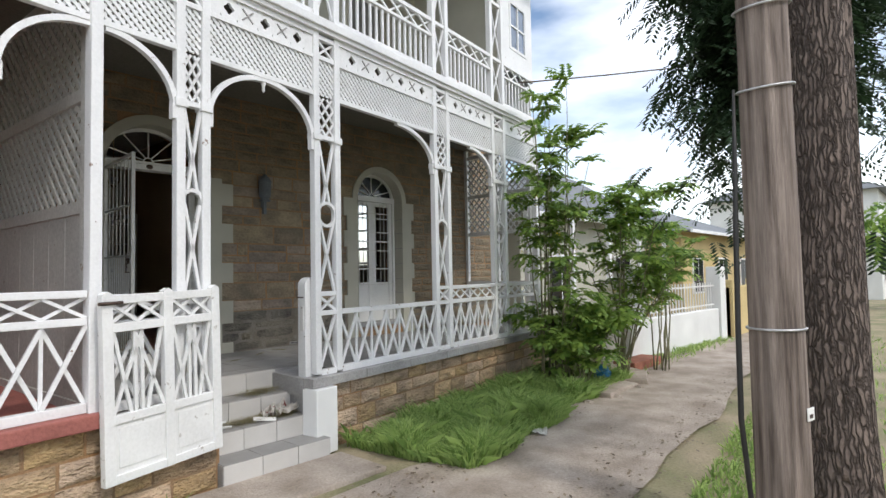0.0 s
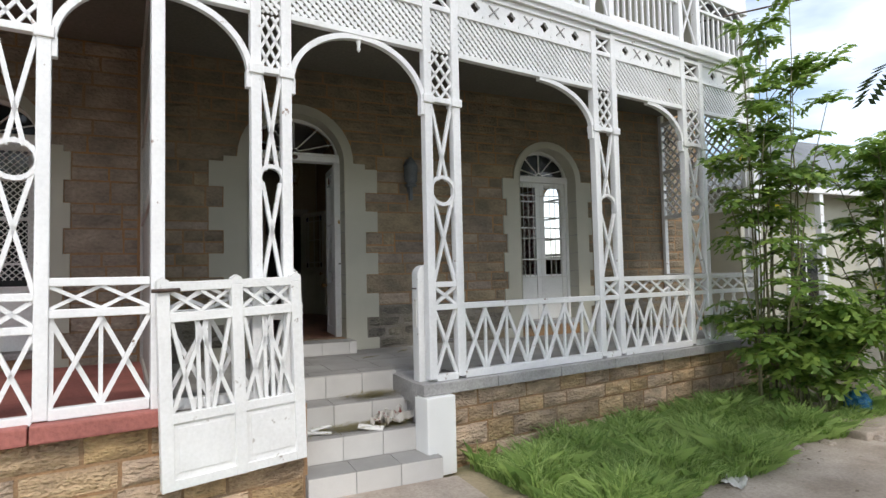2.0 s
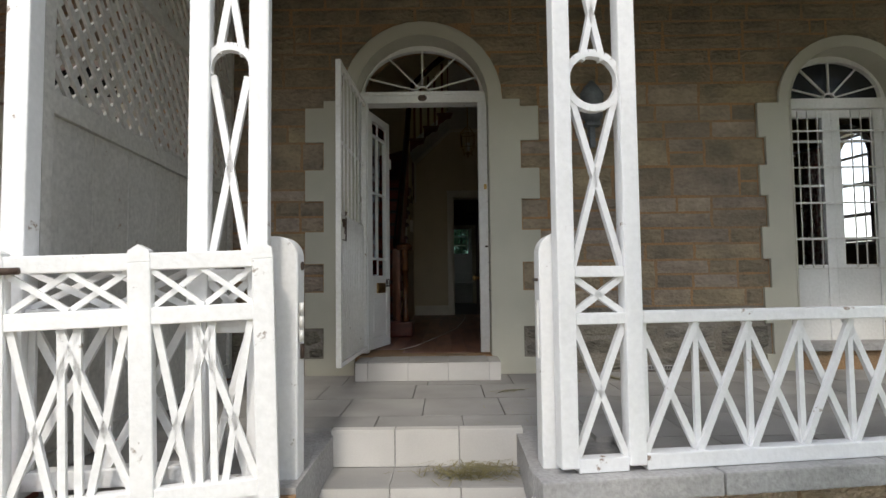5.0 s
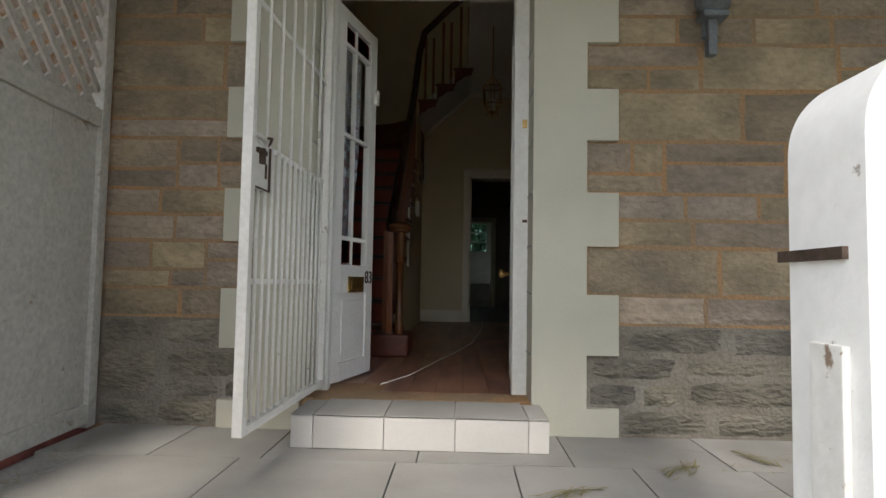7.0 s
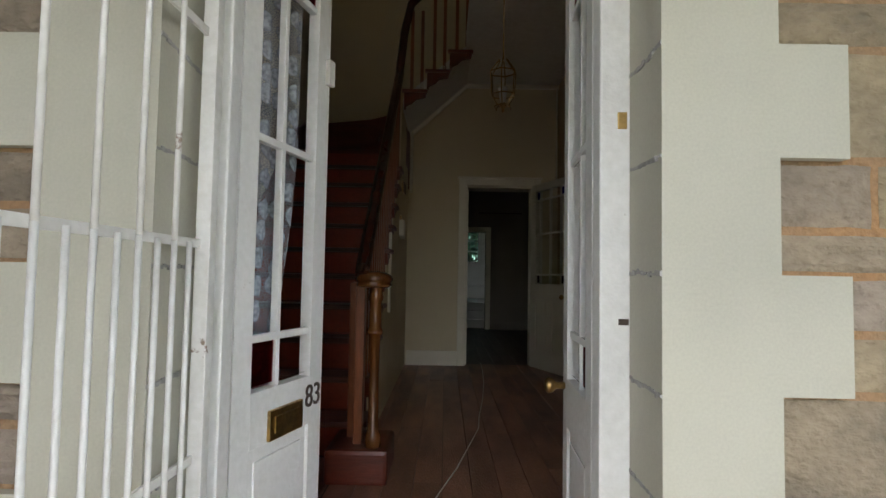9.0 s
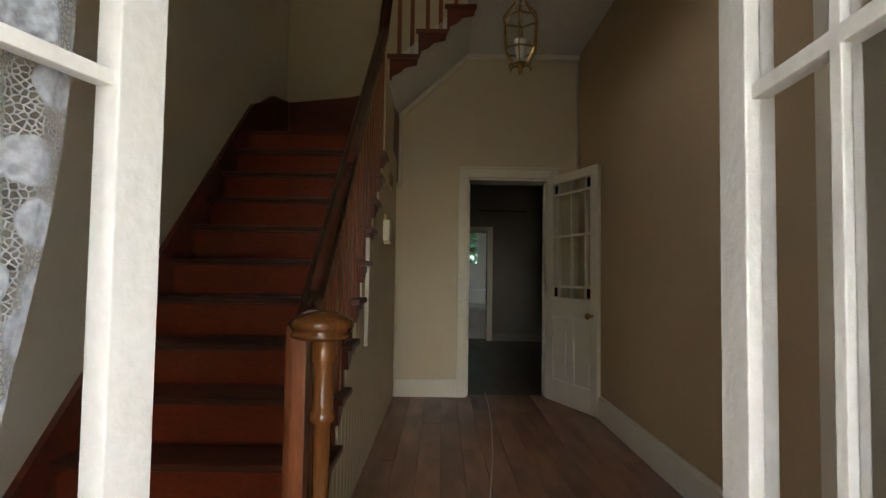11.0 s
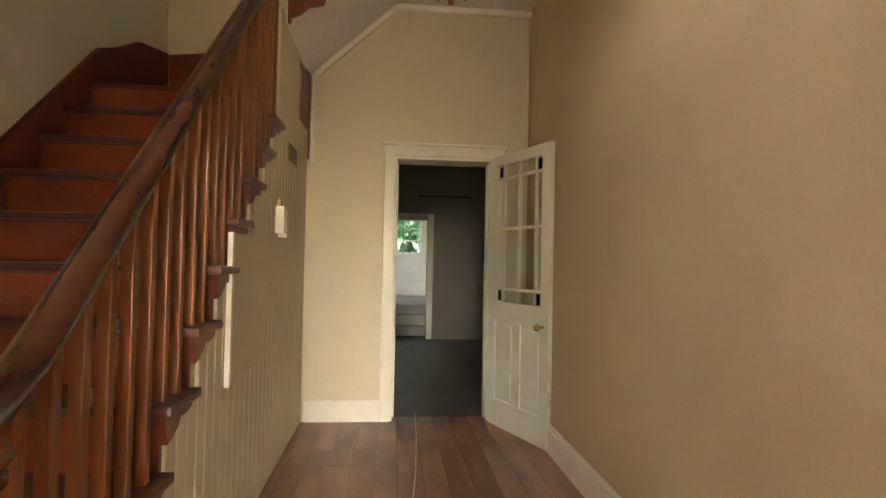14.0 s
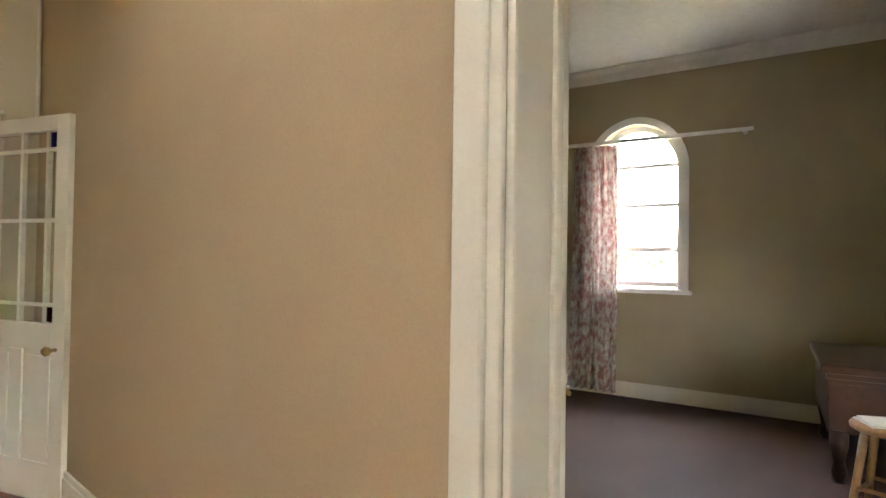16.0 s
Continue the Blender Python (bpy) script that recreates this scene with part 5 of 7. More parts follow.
# ---- hall ----
def casing(name, label, bars):
    t = thing(name, Matrix.Identity(4), label, "door frame")
    t["kind"] = "structure"
    for nm, c in bars:
        part(nm, box(B(), *c, 0.008), CREAM_TRIM, t)
    return t


# doorway at the end of the hall
casing("door_2", "cream painted door frame at the hall's end", [
    ("architrave", (EX0 - 0.075, HY1 - 0.028, FLOOR, EX0 + 0.006, HY1, EZ + 0.075)), ("architrave", (EX1 - 0.006, HY1 - 0.028, FLOOR, EX1 + 0.075, HY1, EZ + 0.075)),
    ("architrave", (EX0 + 0.006, HY1 - 0.028, EZ - 0.006, EX1 - 0.006, HY1, EZ + 0.075)), ("backband", (EX0 - 0.09, HY1 - 0.04, EZ + 0.075, EX1 + 0.09, HY1, EZ + 0.10)),
    ("jamb", (EX0, HY1, FLOOR, EX0 + 0.025, HY1 + 0.27, EZ)), ("jamb", (EX1 - 0.025, HY1, FLOOR, EX1, HY1 + 0.27, EZ)), ("head", (EX0 + 0.025, HY1, EZ - 0.025, EX1 - 0.025, HY1 + 0.27, EZ)),
    ("stop", (EX0 + 0.025, HY1 + 0.10, FLOOR, EX0 + 0.04, HY1 + 0.16, EZ - 0.025)), ("stop", (EX1 - 0.04, HY1 + 0.10, FLOOR, EX1 - 0.025, HY1 + 0.16, EZ - 0.025))])
# glazed inner door, open into the hall
a0 = math.degrees(math.atan2(4.50 - 5.20, 1.345 - 1.075))
t = thing("door_leaf", Matrix.Translation((1.075, 5.20, FLOOR + 0.012)) @ Matrix.Rotation(radians(a0), 4, "Z"), "cream half-glazed inner door with coloured corner panes, open", "door")
W, Hh, d = 0.76, 2.04, 0.02
for x in (0, W - 0.095):
    part("stile", box(B(), x, -d, 0, x + 0.095, d, Hh, 0.003), CREAM_TRIM, t)
for z0, z1 in ((0, 0.20), (0.79, 0.93), (Hh - 0.08, Hh)):
    part("rail", box(B(), 0.095, -d, z0, W - 0.095, d, z1, 0.003), CREAM_TRIM, t)
part("muntin", box(B(), W / 2 - 0.05, -d, 0.20, W / 2 + 0.05, d, 0.79, 0.003), CREAM_TRIM, t)
for x0, x1 in ((0.095, W / 2 - 0.05), (W / 2 + 0.05, W - 0.095)):
    part("panel", box(B(), x0, -0.009, 0.20, x1, 0.009, 0.79), CREAM_TRIM, t)
    part("panel_moulding", box(B(), x0 + 0.02, -0.017, 0.23, x1 - 0.02, -0.009, 0.76, 0.004), CREAM_TRIM, t)
    part("panel_moulding", box(B(), x0 + 0.02, 0.009, 0.23, x1 - 0.02, 0.017, 0.76, 0.004), CREAM_TRIM, t)
xs, zs = [0.095, 0.175, W / 2, W - 0.175, W - 0.095], [0.93, 1.03, 1.48, 1.86, Hh - 0.08]
for x in xs[1:-1]:
    part("glazing_bar", box(B(), x - 0.01, -0.013, 0.93, x + 0.01, 0.013, Hh - 0.08, 0.002), CREAM_TRIM, t)
for z in zs[1:-1]:
    part("glazing_bar", box(B(), 0.095, -0.012, z - 0.01, W - 0.095, 0.012, z + 0.01, 0.002), CREAM_TRIM, t)
for i in range(4):
    for k in range(4):
        corner = i in (0, 3) and k in (0, 3)
        mat = (GLASS_RED if k == 0 else GLASS_BLUE) if corner else GLASS
        pn = part("pane", box(B(), xs[i] + 0.01, -0.002, zs[k] + 0.01, xs[i + 1] - 0.01, 0.002, zs[k + 1] - 0.01), mat, t, ("ruby" if k == 0 else "cobalt") + " glass corner pane" if corner else "")
        pn.visible_shadow = False
part("knob", turned(B(), [(0.01, 0), (0.01, 0.03), (0.024, 0.042), (0.027, 0.055), (0.016, 0.068)], seg=14), BRASS, t, "dark metal knob").matrix_basis = Matrix.Translation((W - 0.06, -0.02, 0.80)) @ Matrix.Rotation(radians(90), 4, "X")
part("rim_lock", box(B(), W - 0.02, 0.018, 0.72, W + 0.03, 0.045, 0.86, 0.004), CREAM_TRIM, t, "painted rim lock")
# side doorway
CY0, CY1 = DY0, DY1
casing("door_3", "cream painted frame of the side doorway", [
    ("architrave", (HX1 - 0.03, CY1 + 0.03, FLOOR, HX1, CY1 + 0.112, DZ + 0.13)), ("architrave", (HX1 - 0.018, CY1 - 0.005, FLOOR, HX1, CY1 + 0.03, DZ + 0.03)),
    ("architrave", (HX1 - 0.03, CY0 - 0.135, FLOOR, HX1, CY0 - 0.03, DZ + 0.13)), ("architrave", (HX1 - 0.018, CY0 - 0.03, FLOOR, HX1, CY0 + 0.01, DZ + 0.03)),
    ("architrave", (HX1 - 0.03, CY0 - 0.03, DZ + 0.03, HX1, CY1 + 0.03, DZ + 0.13)),
    ("jamb", (HX1, CY1 - 0.022, FLOOR, HX1 + 0.185, CY1, DZ)), ("jamb", (HX1, CY0, FLOOR, HX1 + 0.185, CY0 + 0.022, DZ)), ("head", (HX1, CY0 + 0.022, DZ - 0.022, HX1 + 0.185, CY1 - 0.022, DZ)),
    ("stop", (HX1 + 0.13, CY1 - 0.036, FLOOR, HX1 + 0.16, CY1 - 0.022, DZ - 0.022))])
# skirting
bm = box(B(), HX1 - 0.022, CY1 + 0.112, FLOOR, HX1, HY1, FLOOR + 0.155, 0.004)
box(bm, HX1 - 0.014, CY1 + 0.112, FLOOR + 0.15, HX1, HY1, FLOOR + 0.185, 0.004)
box(bm, HX1 - 0.022, HY0, FLOOR, HX1, CY0 - 0.135, FLOOR + 0.155, 0.004)
box(bm, -0.35, HY1 - 0.022, FLOOR, EX0 - 0.075, HY1, FLOOR + 0.165, 0.006)
solid("baseboard_hall", bm, CREAM_TRIM, "cream painted skirting board", "baseboard", kind="structure")

# ---- staircase ----
RISE, GO, Y1ST, SXA, SXB = 0.20, 0.2225, 1.905, HX0, -0.35
NST = 11
ST = thing("staircase", Matrix.Identity(4), "red-brown stained timber staircase with worn treads", "staircase")
for k in range(1, NST + 1):
    z, y = FLOOR + RISE * k, Y1ST + GO * (k - 1)
    part("riser", box(B(), SXA, y, z - RISE, SXB - 0.02, y + 0.022, z - 0.03), STAIR_RED, ST)
    # paler worn face where a runner once lay, with rounded corners
    bm, r_ = B(), 0.035
    xa, xb, za, zb = SXA + 0.045, SXB - 0.10, z - RISE + 0.012, z - 0.040
    pts = [(px + r_ * math.cos(q), pz + r_ * math.sin(q)) for px, pz, q0 in ((xb - r_, zb - r_, 0.0), (xa + r_, zb - r_, math.pi / 2), (xa + r_, za + r_, math.pi), (xb - r_, za + r_, math.pi * 1.5)) for q in (q0, q0 + 0.52, q0 + 1.05, q0 + math.pi / 2)]
    part("riser_face", prism(bm, pts, "y", y - 0.002, y), RISER_WORN, ST, "worn orange-red riser face")
    if k < NST:
        bm = box(B(), SXA, y - 0.03, z - 0.032, SXB + 0.022, y + GO + 0.02, z, 0.010)
        part("tread", bm, TREAD_WOOD, ST)
        # shaped bracket under the overhanging tread end
        bm = B()
        pts = [(y - 0.01, z - 0.034), (y + GO - 0.01, z - 0.034), (y + GO - 0.01, z - 0.055), (y + GO * 0.7, z - 0.068), (y + GO * 0.52, z - 0.064), (y + GO * 0.42, z - 0.09), (y + GO * 0.2, z - 0.115), (y + 0.012, z - 0.122), (y - 0.002, z - 0.085)]
        prism(bm, pts, "x", SXB - 0.02, SXB)
        part("tread_bracket", bm, STAIR_RED, ST)
# wall string
bm = B()
ytop = Y1ST + GO * (NST - 1)
s0 = lambda y: FLOOR + RISE + (y - Y1ST) * RISE / GO
prism(bm, [(1.70, FLOOR), (1.70, s0(1.70) + 0.13), (ytop + 0.1, s0(ytop + 0.1) + 0.13), (ytop + 0.35, FLOOR + RISE * NST + 0.32), (ytop + 0.6, FLOOR + RISE * NST + 0.45), (5.2, FLOOR + RISE * NST + 0.54), (5.2, FLOOR + 1.9), (ytop, FLOOR + 1.7)], "x", SXA, SXA + 0.03)
part("wall_string", bm, STAIR_RED, ST)
part("wall_string", prism(B(), [(SXA + 0.03, FLOOR + 2.0), (SXA + 0.03, FLOOR + RISE * NST + 0.54), (-0.8, FLOOR + RISE * NST + 0.60), (SXB, FLOOR + RISE * NST + 0.72), (SXB, FLOOR + 2.0)], "y", HY1 - 0.03, HY1 - 0.002), STAIR_RED, ST)
part("landing", box(B(), SXA, ytop + 0.03, FLOOR + RISE * NST - 0.16, SXB - 0.02, 5.2, FLOOR + RISE * NST), STAIR_RED, ST)
# winder steps on the landing, turning to the right
for k, (xa, ya) in enumerate(((-0.95, 4.9), (-0.62, 4.72), (-0.45, 4.9))):
    z = FLOOR + RISE * (NST + 1 + k)
    bm = B()
    prism(bm, [(SXA, 5.22), (xa - 0.3 if k == 0 else xa - 0.1, 5.22), (SXB - 0.02, ya - 0.5 + 0.25 * k), (SXB, 5.22)][1:] , "z", z - 0.20, z)
    part("winder", bm, STAIR_RED, ST)
# upper flight along the end wall, open towards the hall
UY0 = 4.24
for k in range(3):
    x0 = -0.35 + 0.22 * k
    z = FLOOR + RISE * (NST + 3 + k) + 0.03
    part("upper_tread", box(B(), x0 - 0.02, UY0 - 0.03, z - 0.032, x0 + 0.23, UY0 + 0.009, z, 0.008), STAIR_RED, ST)
    part("upper_riser", box(B(), x0, UY0 - 0.010, z - RISE, x0 + 0.02, UY0 + 0.009, z - 0.03), STAIR_RED, ST)
    bm = B()
    pts = [(x0, z - 0.034), (x0 + 0.22, z - 0.034), (x0 + 0.21, z - 0.08), (x0 + 0.12, z - 0.10), (x0 + 0.08, z - 0.14), (x0 + 0.0, z - 0.18)]
    prism(bm, pts, "y", UY0 - 0.012, UY0 + 0.008)
    part("tread_bracket", bm, STAIR_RED, ST)
# handrail with easing into the newel cap
RX = SXB - 0.035
line = [(-0.30, 1.60, 1.115), (-0.335, 1.74, 1.115), (-0.37, 1.86, 1.125), (RX, 1.98, 1.18)]
for k in range(1, 9):
    y = 1.98 + k * 0.26
    line.append((RX, y, s0(y) + 0.765))
line[3] = (RX, 1.98, s0(1.98) + 0.765)
line.append((RX, 4.14, s0(4.14) + 0.82))
line += [(-0.36, 4.24, 3.55), (-0.30, 4.27, 3.85), (0.0, 4.27, 4.15), (0.2, 4.27, 4.32)]
bm = tube(B(), line, [0.046] + [0.041] * (len(line) - 1), 14)
part("handrail", bm, RAIL_WOOD, ST, "dark polished handrail")
for k in range(1, NST):
    z, y = FLOOR + RISE * k, Y1ST + GO * (k - 1)
    for dy in (0.035, 0.145):
        top = s0(y + dy) + 0.74 if y + dy > 1.98 else 1.10
        part("baluster", box(B(), RX - 0.016, y + dy - 0.016, z, RX + 0.016, y + dy + 0.016, top, 0.003), BANISTER, ST)
for k in range(3):
    x = -0.28 + 0.22 * k
    z = FLOOR + RISE * (NST + 3 + k) + 0.03
    for dx in (0, 0.10):
        part("baluster", box(B(), x + dx - 0.016, 4.25, z, x + dx + 0.016, 4.282, z + 0.80), BANISTER, ST)
for x, y in ((-0.335, 1.62), (-0.385, 1.74)):
    part("baluster", box(B(), x - 0.022, y - 0.03, FLOOR + 0.16, x + 0.022, y + 0.03, 1.10, 0.004), BANISTER, ST)
NX, NY = -0.255, 1.56
nw = part("newel", turned(B(), [(0.0384, FLOOR + 0.16), (0.0384, FLOOR + 0.22), (0.0272, FLOOR + 0.24), (0.0232, FLOOR + 0.50), (0.0272, FLOOR + 0.70), (0.0368, FLOOR + 0.705), (0.0392, FLOOR + 0.715), (0.0368, FLOOR + 0.73), (0.0312, FLOOR + 0.735), (0.0288, FLOOR + 0.86), (0.0352, FLOOR + 0.872), (0.0376, FLOOR + 0.885), (0.0336, FLOOR + 0.90), (0.0320, FLOOR + 0.925), (0.0368, FLOOR + 0.935)], NX, NY), NEWEL_WOOD, ST, "turned varnished newel post")
part("newel_cap", turned(B(), [(0.070, 1.078), (0.088, 1.085), (0.088, 1.095), (0.082, 1.10), (0.088, 1.108), (0.094, 1.118), (0.088, 1.135), (0.06, 1.152), (0.02, 1.158)], NX - 0.012, NY + 0.02, 28), NEWEL_WOOD, nw, "polished round newel cap")
part("newel_base", box(B(), NX - 0.22, NY - 0.075, FLOOR, NX + 0.08, Y1ST - 0.03, FLOOR + 0.165, 0.02), STAIR_RED, ST, "red block under the newel")
# cut string and boarded spandrel
bm = B()
pts = [(Y1ST + 0.02, FLOOR)]
for k in range(1, NST):
    y, z = Y1ST + GO * (k - 1), FLOOR + RISE * k
    pts += [(y + 0.022, z - 0.034), (y + GO + 0.02, z - 0.034)]
pts += [(5.22, FLOOR + RISE * (NST - 1) - 0.034), (5.22, FLOOR)]
prism(bm, pts, "x", SXB - 0.075, SXB - 0.026)
solid("wall_stair_spandrel", bm, HALL_CREAM, "cream boarded side of the staircase", "wall", kind="structure")
SPAND = tagged(bpy.data.objects["wall_stair_spandrel"])
k = 0
y = Y1ST + 0.05
while y < 5.2:
    zt = min(FLOOR + RISE * (int((y - Y1ST - 0.025) / GO) + 1) - 0.04, 2.75)
    if zt > FLOOR + 0.1:
        part("board", box(B(), SXB - 0.026, y, FLOOR, SXB - 0.010, min(y + 0.080, 5.21), zt, 0.006), HALL_CREAM, SPAND)
    y += 0.092
solid("wall_under_landing", box(B(), SXB - 0.07, 4.12, FLOOR + RISE * (NST - 1), SXB - 0.012, HY1, 2.82), HALL_CREAM, "cream wall under the stair landing", "wall", kind="structure")
# cupboard door and fittings on the spandrel
t = thing("stair_cupboard_door", Matrix.Translation((SXB - 0.010, 3.20, 0.86)), "cream cupboard door under the stairs", "cupboard door")
part("leaf", box(B(), 0, 0, 0, 0.012, 0.56, 0.62, 0.003), HALL_CREAM, t)
part("edge_strip", box(B(), 0, -0.03, 0.0, 0.022, 0.0, 0.62, 0.003), CREAM_TRIM, t)
t = thing("door_chime", Matrix.Translation((SXB - 0.010, 4.08, 1.52)), "white door chime with two tubes on the wall", "door chime")
for dy in (0, 0.085):
    part("tube_cover", box(B(), 0.0, dy, -0.02 * (dy > 0), 0.05, dy + 0.06, 0.155 - 0.02 * (dy > 0), 0.008), CREAM_TRIM, t)
part("hook", box(B(), 0.0, 0.045, 0.15, 0.02, 0.075, 0.20, 0.004), BRASS, t)
t = thing("air_vent", Matrix.Translation((SXB - 0.011, 4.36, 1.98)), "small brass air vent high on the wall", "vent")
part("grille", box(B(), 0, 0, 0, 0.012, 0.32, 0.12, 0.003), BRASS, t)
for k in range(4):
    part("slat", box(B(), 0.012, 0.02, 0.015 + k * 0.026, 0.017, 0.30, 0.030 + k * 0.026), IRON, t)
t = thing("conduit", Matrix.Identity(4), "white painted pipe down the hall corner", "pipe")
part("pipe", tube(B(), [(SXB + 0.025, HY1 - 0.028, 2.10), (SXB + 0.025, HY1 - 0.028, 2.80)], 0.016), CREAM_TRIM, t)
part("pipe", tube(B(), [(HX1 - 0.02, HY1 - 0.02, 2.25), (HX1 - 0.02, HY1 - 0.02, 3.38)], 0.010), CREAM_TRIM, t)
# soffit of the upper flight and landing
bm = B()
prism(bm, [(SXB - 0.012, 2.78), (0.30, 3.38), (HX1, 3.38), (HX1, 3.55), (0.40, 3.55), (SXB - 0.012, 2.90)], "y", UY0 + 0.01, HY1)
solid("ceiling_stair_soffit", bm, CEILING_WHITE, "white sloped plaster soffit under the upper flight", "ceiling", kind="structure")
bm = B()
bar(bm, (SXB, HY1 - 0.02, 2.765), (0.30, HY1 - 0.02, 3.365), 0.05, 0.035)
bar(bm, (0.29, HY1 - 0.02, 3.36), (HX1, HY1 - 0.02, 3.36), 0.05, 0.035)
solid("trim_soffit", bm, CREAM_TRIM, "cream cover strip along the soffit", "trim", kind="structure")
# lantern
LT = thing("hall_lantern", Matrix.Translation((0.505, 3.08, 2.41)), "brass and glass hexagonal hanging hall lantern", "lantern")
part("finial", turned(B(), [(0.004, 0), (0.012, 0.012), (0.008, 0.03), (0.022, 0.045), (0.03, 0.06)], seg=12), BRASS, LT)
hexa = lambda r, k: (r * math.cos(k * math.pi / 3 + 0.3), r * math.sin(k * math.pi / 3 + 0.3))
for k in range(6):
    for (ra0, za), (rb0, zb) in (((0.045, 0.06), (0.095, 0.14)), ((0.095, 0.14), (0.105, 0.32)), ((0.105, 0.32), (0.03, 0.42))):
        pa, pb = hexa(ra0, k), hexa(rb0, k)
        part("frame_bar", bar(B(), (*pa, za), (*pb, zb), 0.008, 0.008), BRASS, LT)
    for r, z in ((0.045, 0.06), (0.095, 0.14), (0.105, 0.32)):
        part("frame_ring", bar(B(), (*hexa(r, k), z), (*hexa(r, k + 1), z), 0.008, 0.008), BRASS, LT)
    part("foot_scroll", tube(B(), [(hexa(0.045, k)[0], hexa(0.045, k)[1], 0.06), (hexa(0.07, k)[0], hexa(0.07, k)[1], 0.045), (hexa(0.062, k)[0], hexa(0.062, k)[1], 0.03)], 0.005, 6), BRASS, LT)
    bm = B()
    for r0, z0, r1, z1 in ((0.045, 0.06, 0.095, 0.14), (0.095, 0.14, 0.105, 0.32)):
        vs = [bm.verts.new((*hexa(r0 * 0.98, k), z0)), bm.verts.new((*hexa(r0 * 0.98, k + 1), z0)), bm.verts.new((*hexa(r1 * 0.98, k + 1), z1)), bm.verts.new((*hexa(r1 * 0.98, k), z1))]
        bm.faces.new(vs)
    part("pane", bm, GLASS, LT).visible_shadow = False
part("candle_sleeve", turned(B(), [(0.022, 0.09), (0.034, 0.19), (0.034, 0.20)], seg=14), PAPER, LT, "white lamp shade inside the lantern")
part("rod", tube(B(), [(0, 0, 0.42), (0, 0, 3.38 - 2.41)], 0.006, 8), BRASS, LT, "slim brass hanging rod")

# thin cord trailing along the floor
t = thing("cord", Matrix.Identity(4), "thin pale cord trailing along the floorboards", "cord")
part("strand", tube(B(), [(x, y, FLOOR + 0.006) for x, y in ((0.51, 5.45), (0.50, 4.9), (0.465, 4.2), (0.43, 3.75), (0.405, 3.45), (0.34, 2.85), (0.32, 2.55), (0.22, 2.05), (0.16, 1.75), (0.07, 1.4), (-0.02, 1.0), (-0.10, 0.66), (-0.22, 0.38))], 0.0035, 6), PAPER, t)

# ---- side room ----
t = thing("window_3", ROOM, "white arched sash window, bright daylight behind", "window")
t["kind"] = "structure"
cx, half, sill, spring, rise = WS
part("window_frame", arch_band(box(box(B(), cx - half, -0.20, sill, cx - half + 0.05, -0.10, spring), cx + half - 0.05, -0.20, sill, cx + half, -0.10, spring), cx, spring, half - 0.05, half, rise - 0.05, rise, -0.20, -0.10), WHITE, t)
part("architrave", arch_band(box(box(B(), cx - half - 0.07, 0.0, sill, cx - half, 0.025, spring), cx + half, 0.0, sill, cx + half + 0.07, 0.025, spring), cx, spring, half, half + 0.07, rise, rise + 0.07, 0.0, 0.025), WHITE, t)
part("sill", box(B(), cx - half - 0.10, -0.2, sill - 0.04, cx + half + 0.10, 0.05, sill, 0.008), WHITE, t)
for z, h in ((sill + 0.02, 0.05), (sill + 0.36, 0.05), (sill + 0.80, 0.035), (spring + 0.03, 0.035)):
    part("sash_bar", box(B(), cx - half + 0.05, -0.17, z, cx + half - 0.05, -0.13, z + h, 0.003), WHITE, t)
part("pane", box(B(), cx - half + 0.05, -0.152, sill, cx + half - 0.05, -0.148, spring), GLASS, t).visible_shadow = False
CURT = material("floral_curtain_cloth", (0.52, 0.49, 0.46), 0.9, vary=0.3, scale=15, grain=40, bump=0.1, tint=(0.38, 0.20, 0.18), stain=0.3)
cn_, cl_ = CURT.node_tree.nodes, CURT.node_tree.links
ct, cm = cn_.new("ShaderNodeBsdfTranslucent"), cn_.new("ShaderNodeMixShader")
cl_.new(cn_["Principled BSDF"].inputs["Base Color"].links[0].from_socket, ct.inputs["Color"])
cm.inputs["Fac"].default_value = 0.12
cl_.new(cn_["Principled BSDF"].outputs[0], cm.inputs[1])
cl_.new(ct.outputs[0], cm.inputs[2])
cl_.new(cm.outputs[0], cn_["Material Output"].inputs["Surface"])
t = thing("curtain", ROOM, "faded floral curtain with red roses, drawn aside", "curtain")
bm = B()
cols = []
for i in range(56):
    a = i / 55
    col = []
    for j in range(12):
        h = j / 11
        x = 1.62 + a * (0.42 + 0.06 * (1 - h)) - 0.02 * math.sin(h * 3)
        dep = 0.10 + 0.045 * math.sin(a * 38 + math.sin(h * 4) * 0.6) + 0.015 * math.sin(a * 90)
        col.append(bm.verts.new((x, dep, 0.19 + h * 2.41)))
    cols.append(col)
for p, q in zip(cols, cols[1:]):
    for j in range(11):
        bm.faces.new((p[j], q[j], q[j + 1], p[j + 1])).smooth = True
part("cloth", bm, CURT, t)
t = thing("curtain_rod", ROOM, "white curtain rail across the arched window", "curtain rail")
part("rail", box(B(), 0.45, 0.09, 2.615, 2.35, 0.11, 2.65, 0.004), WHITE, t)
for s in (0.5, 2.3):
    part("bracket", box(B(), s, 0.0, 2.60, s + 0.03, 0.10, 2.64), WHITE, t)
bm = box(B(), -1.7, 0.0, FLOOR, 3.2, 0.022, FLOOR + 0.145, 0.005)
solid("baseboard_side_room", bm, CREAM_TRIM, "cream skirting of the side room", "baseboard", kind="structure").matrix_basis = ROOM
bm = B()
prism(bm, [(0.0, RZ1 - 0.12), (0.02, RZ1 - 0.12), (0.06, RZ1 - 0.05), (0.12, RZ1 - 0.02), (0.12, RZ1), (0.0, RZ1)], "x", -1.8, 3.2)
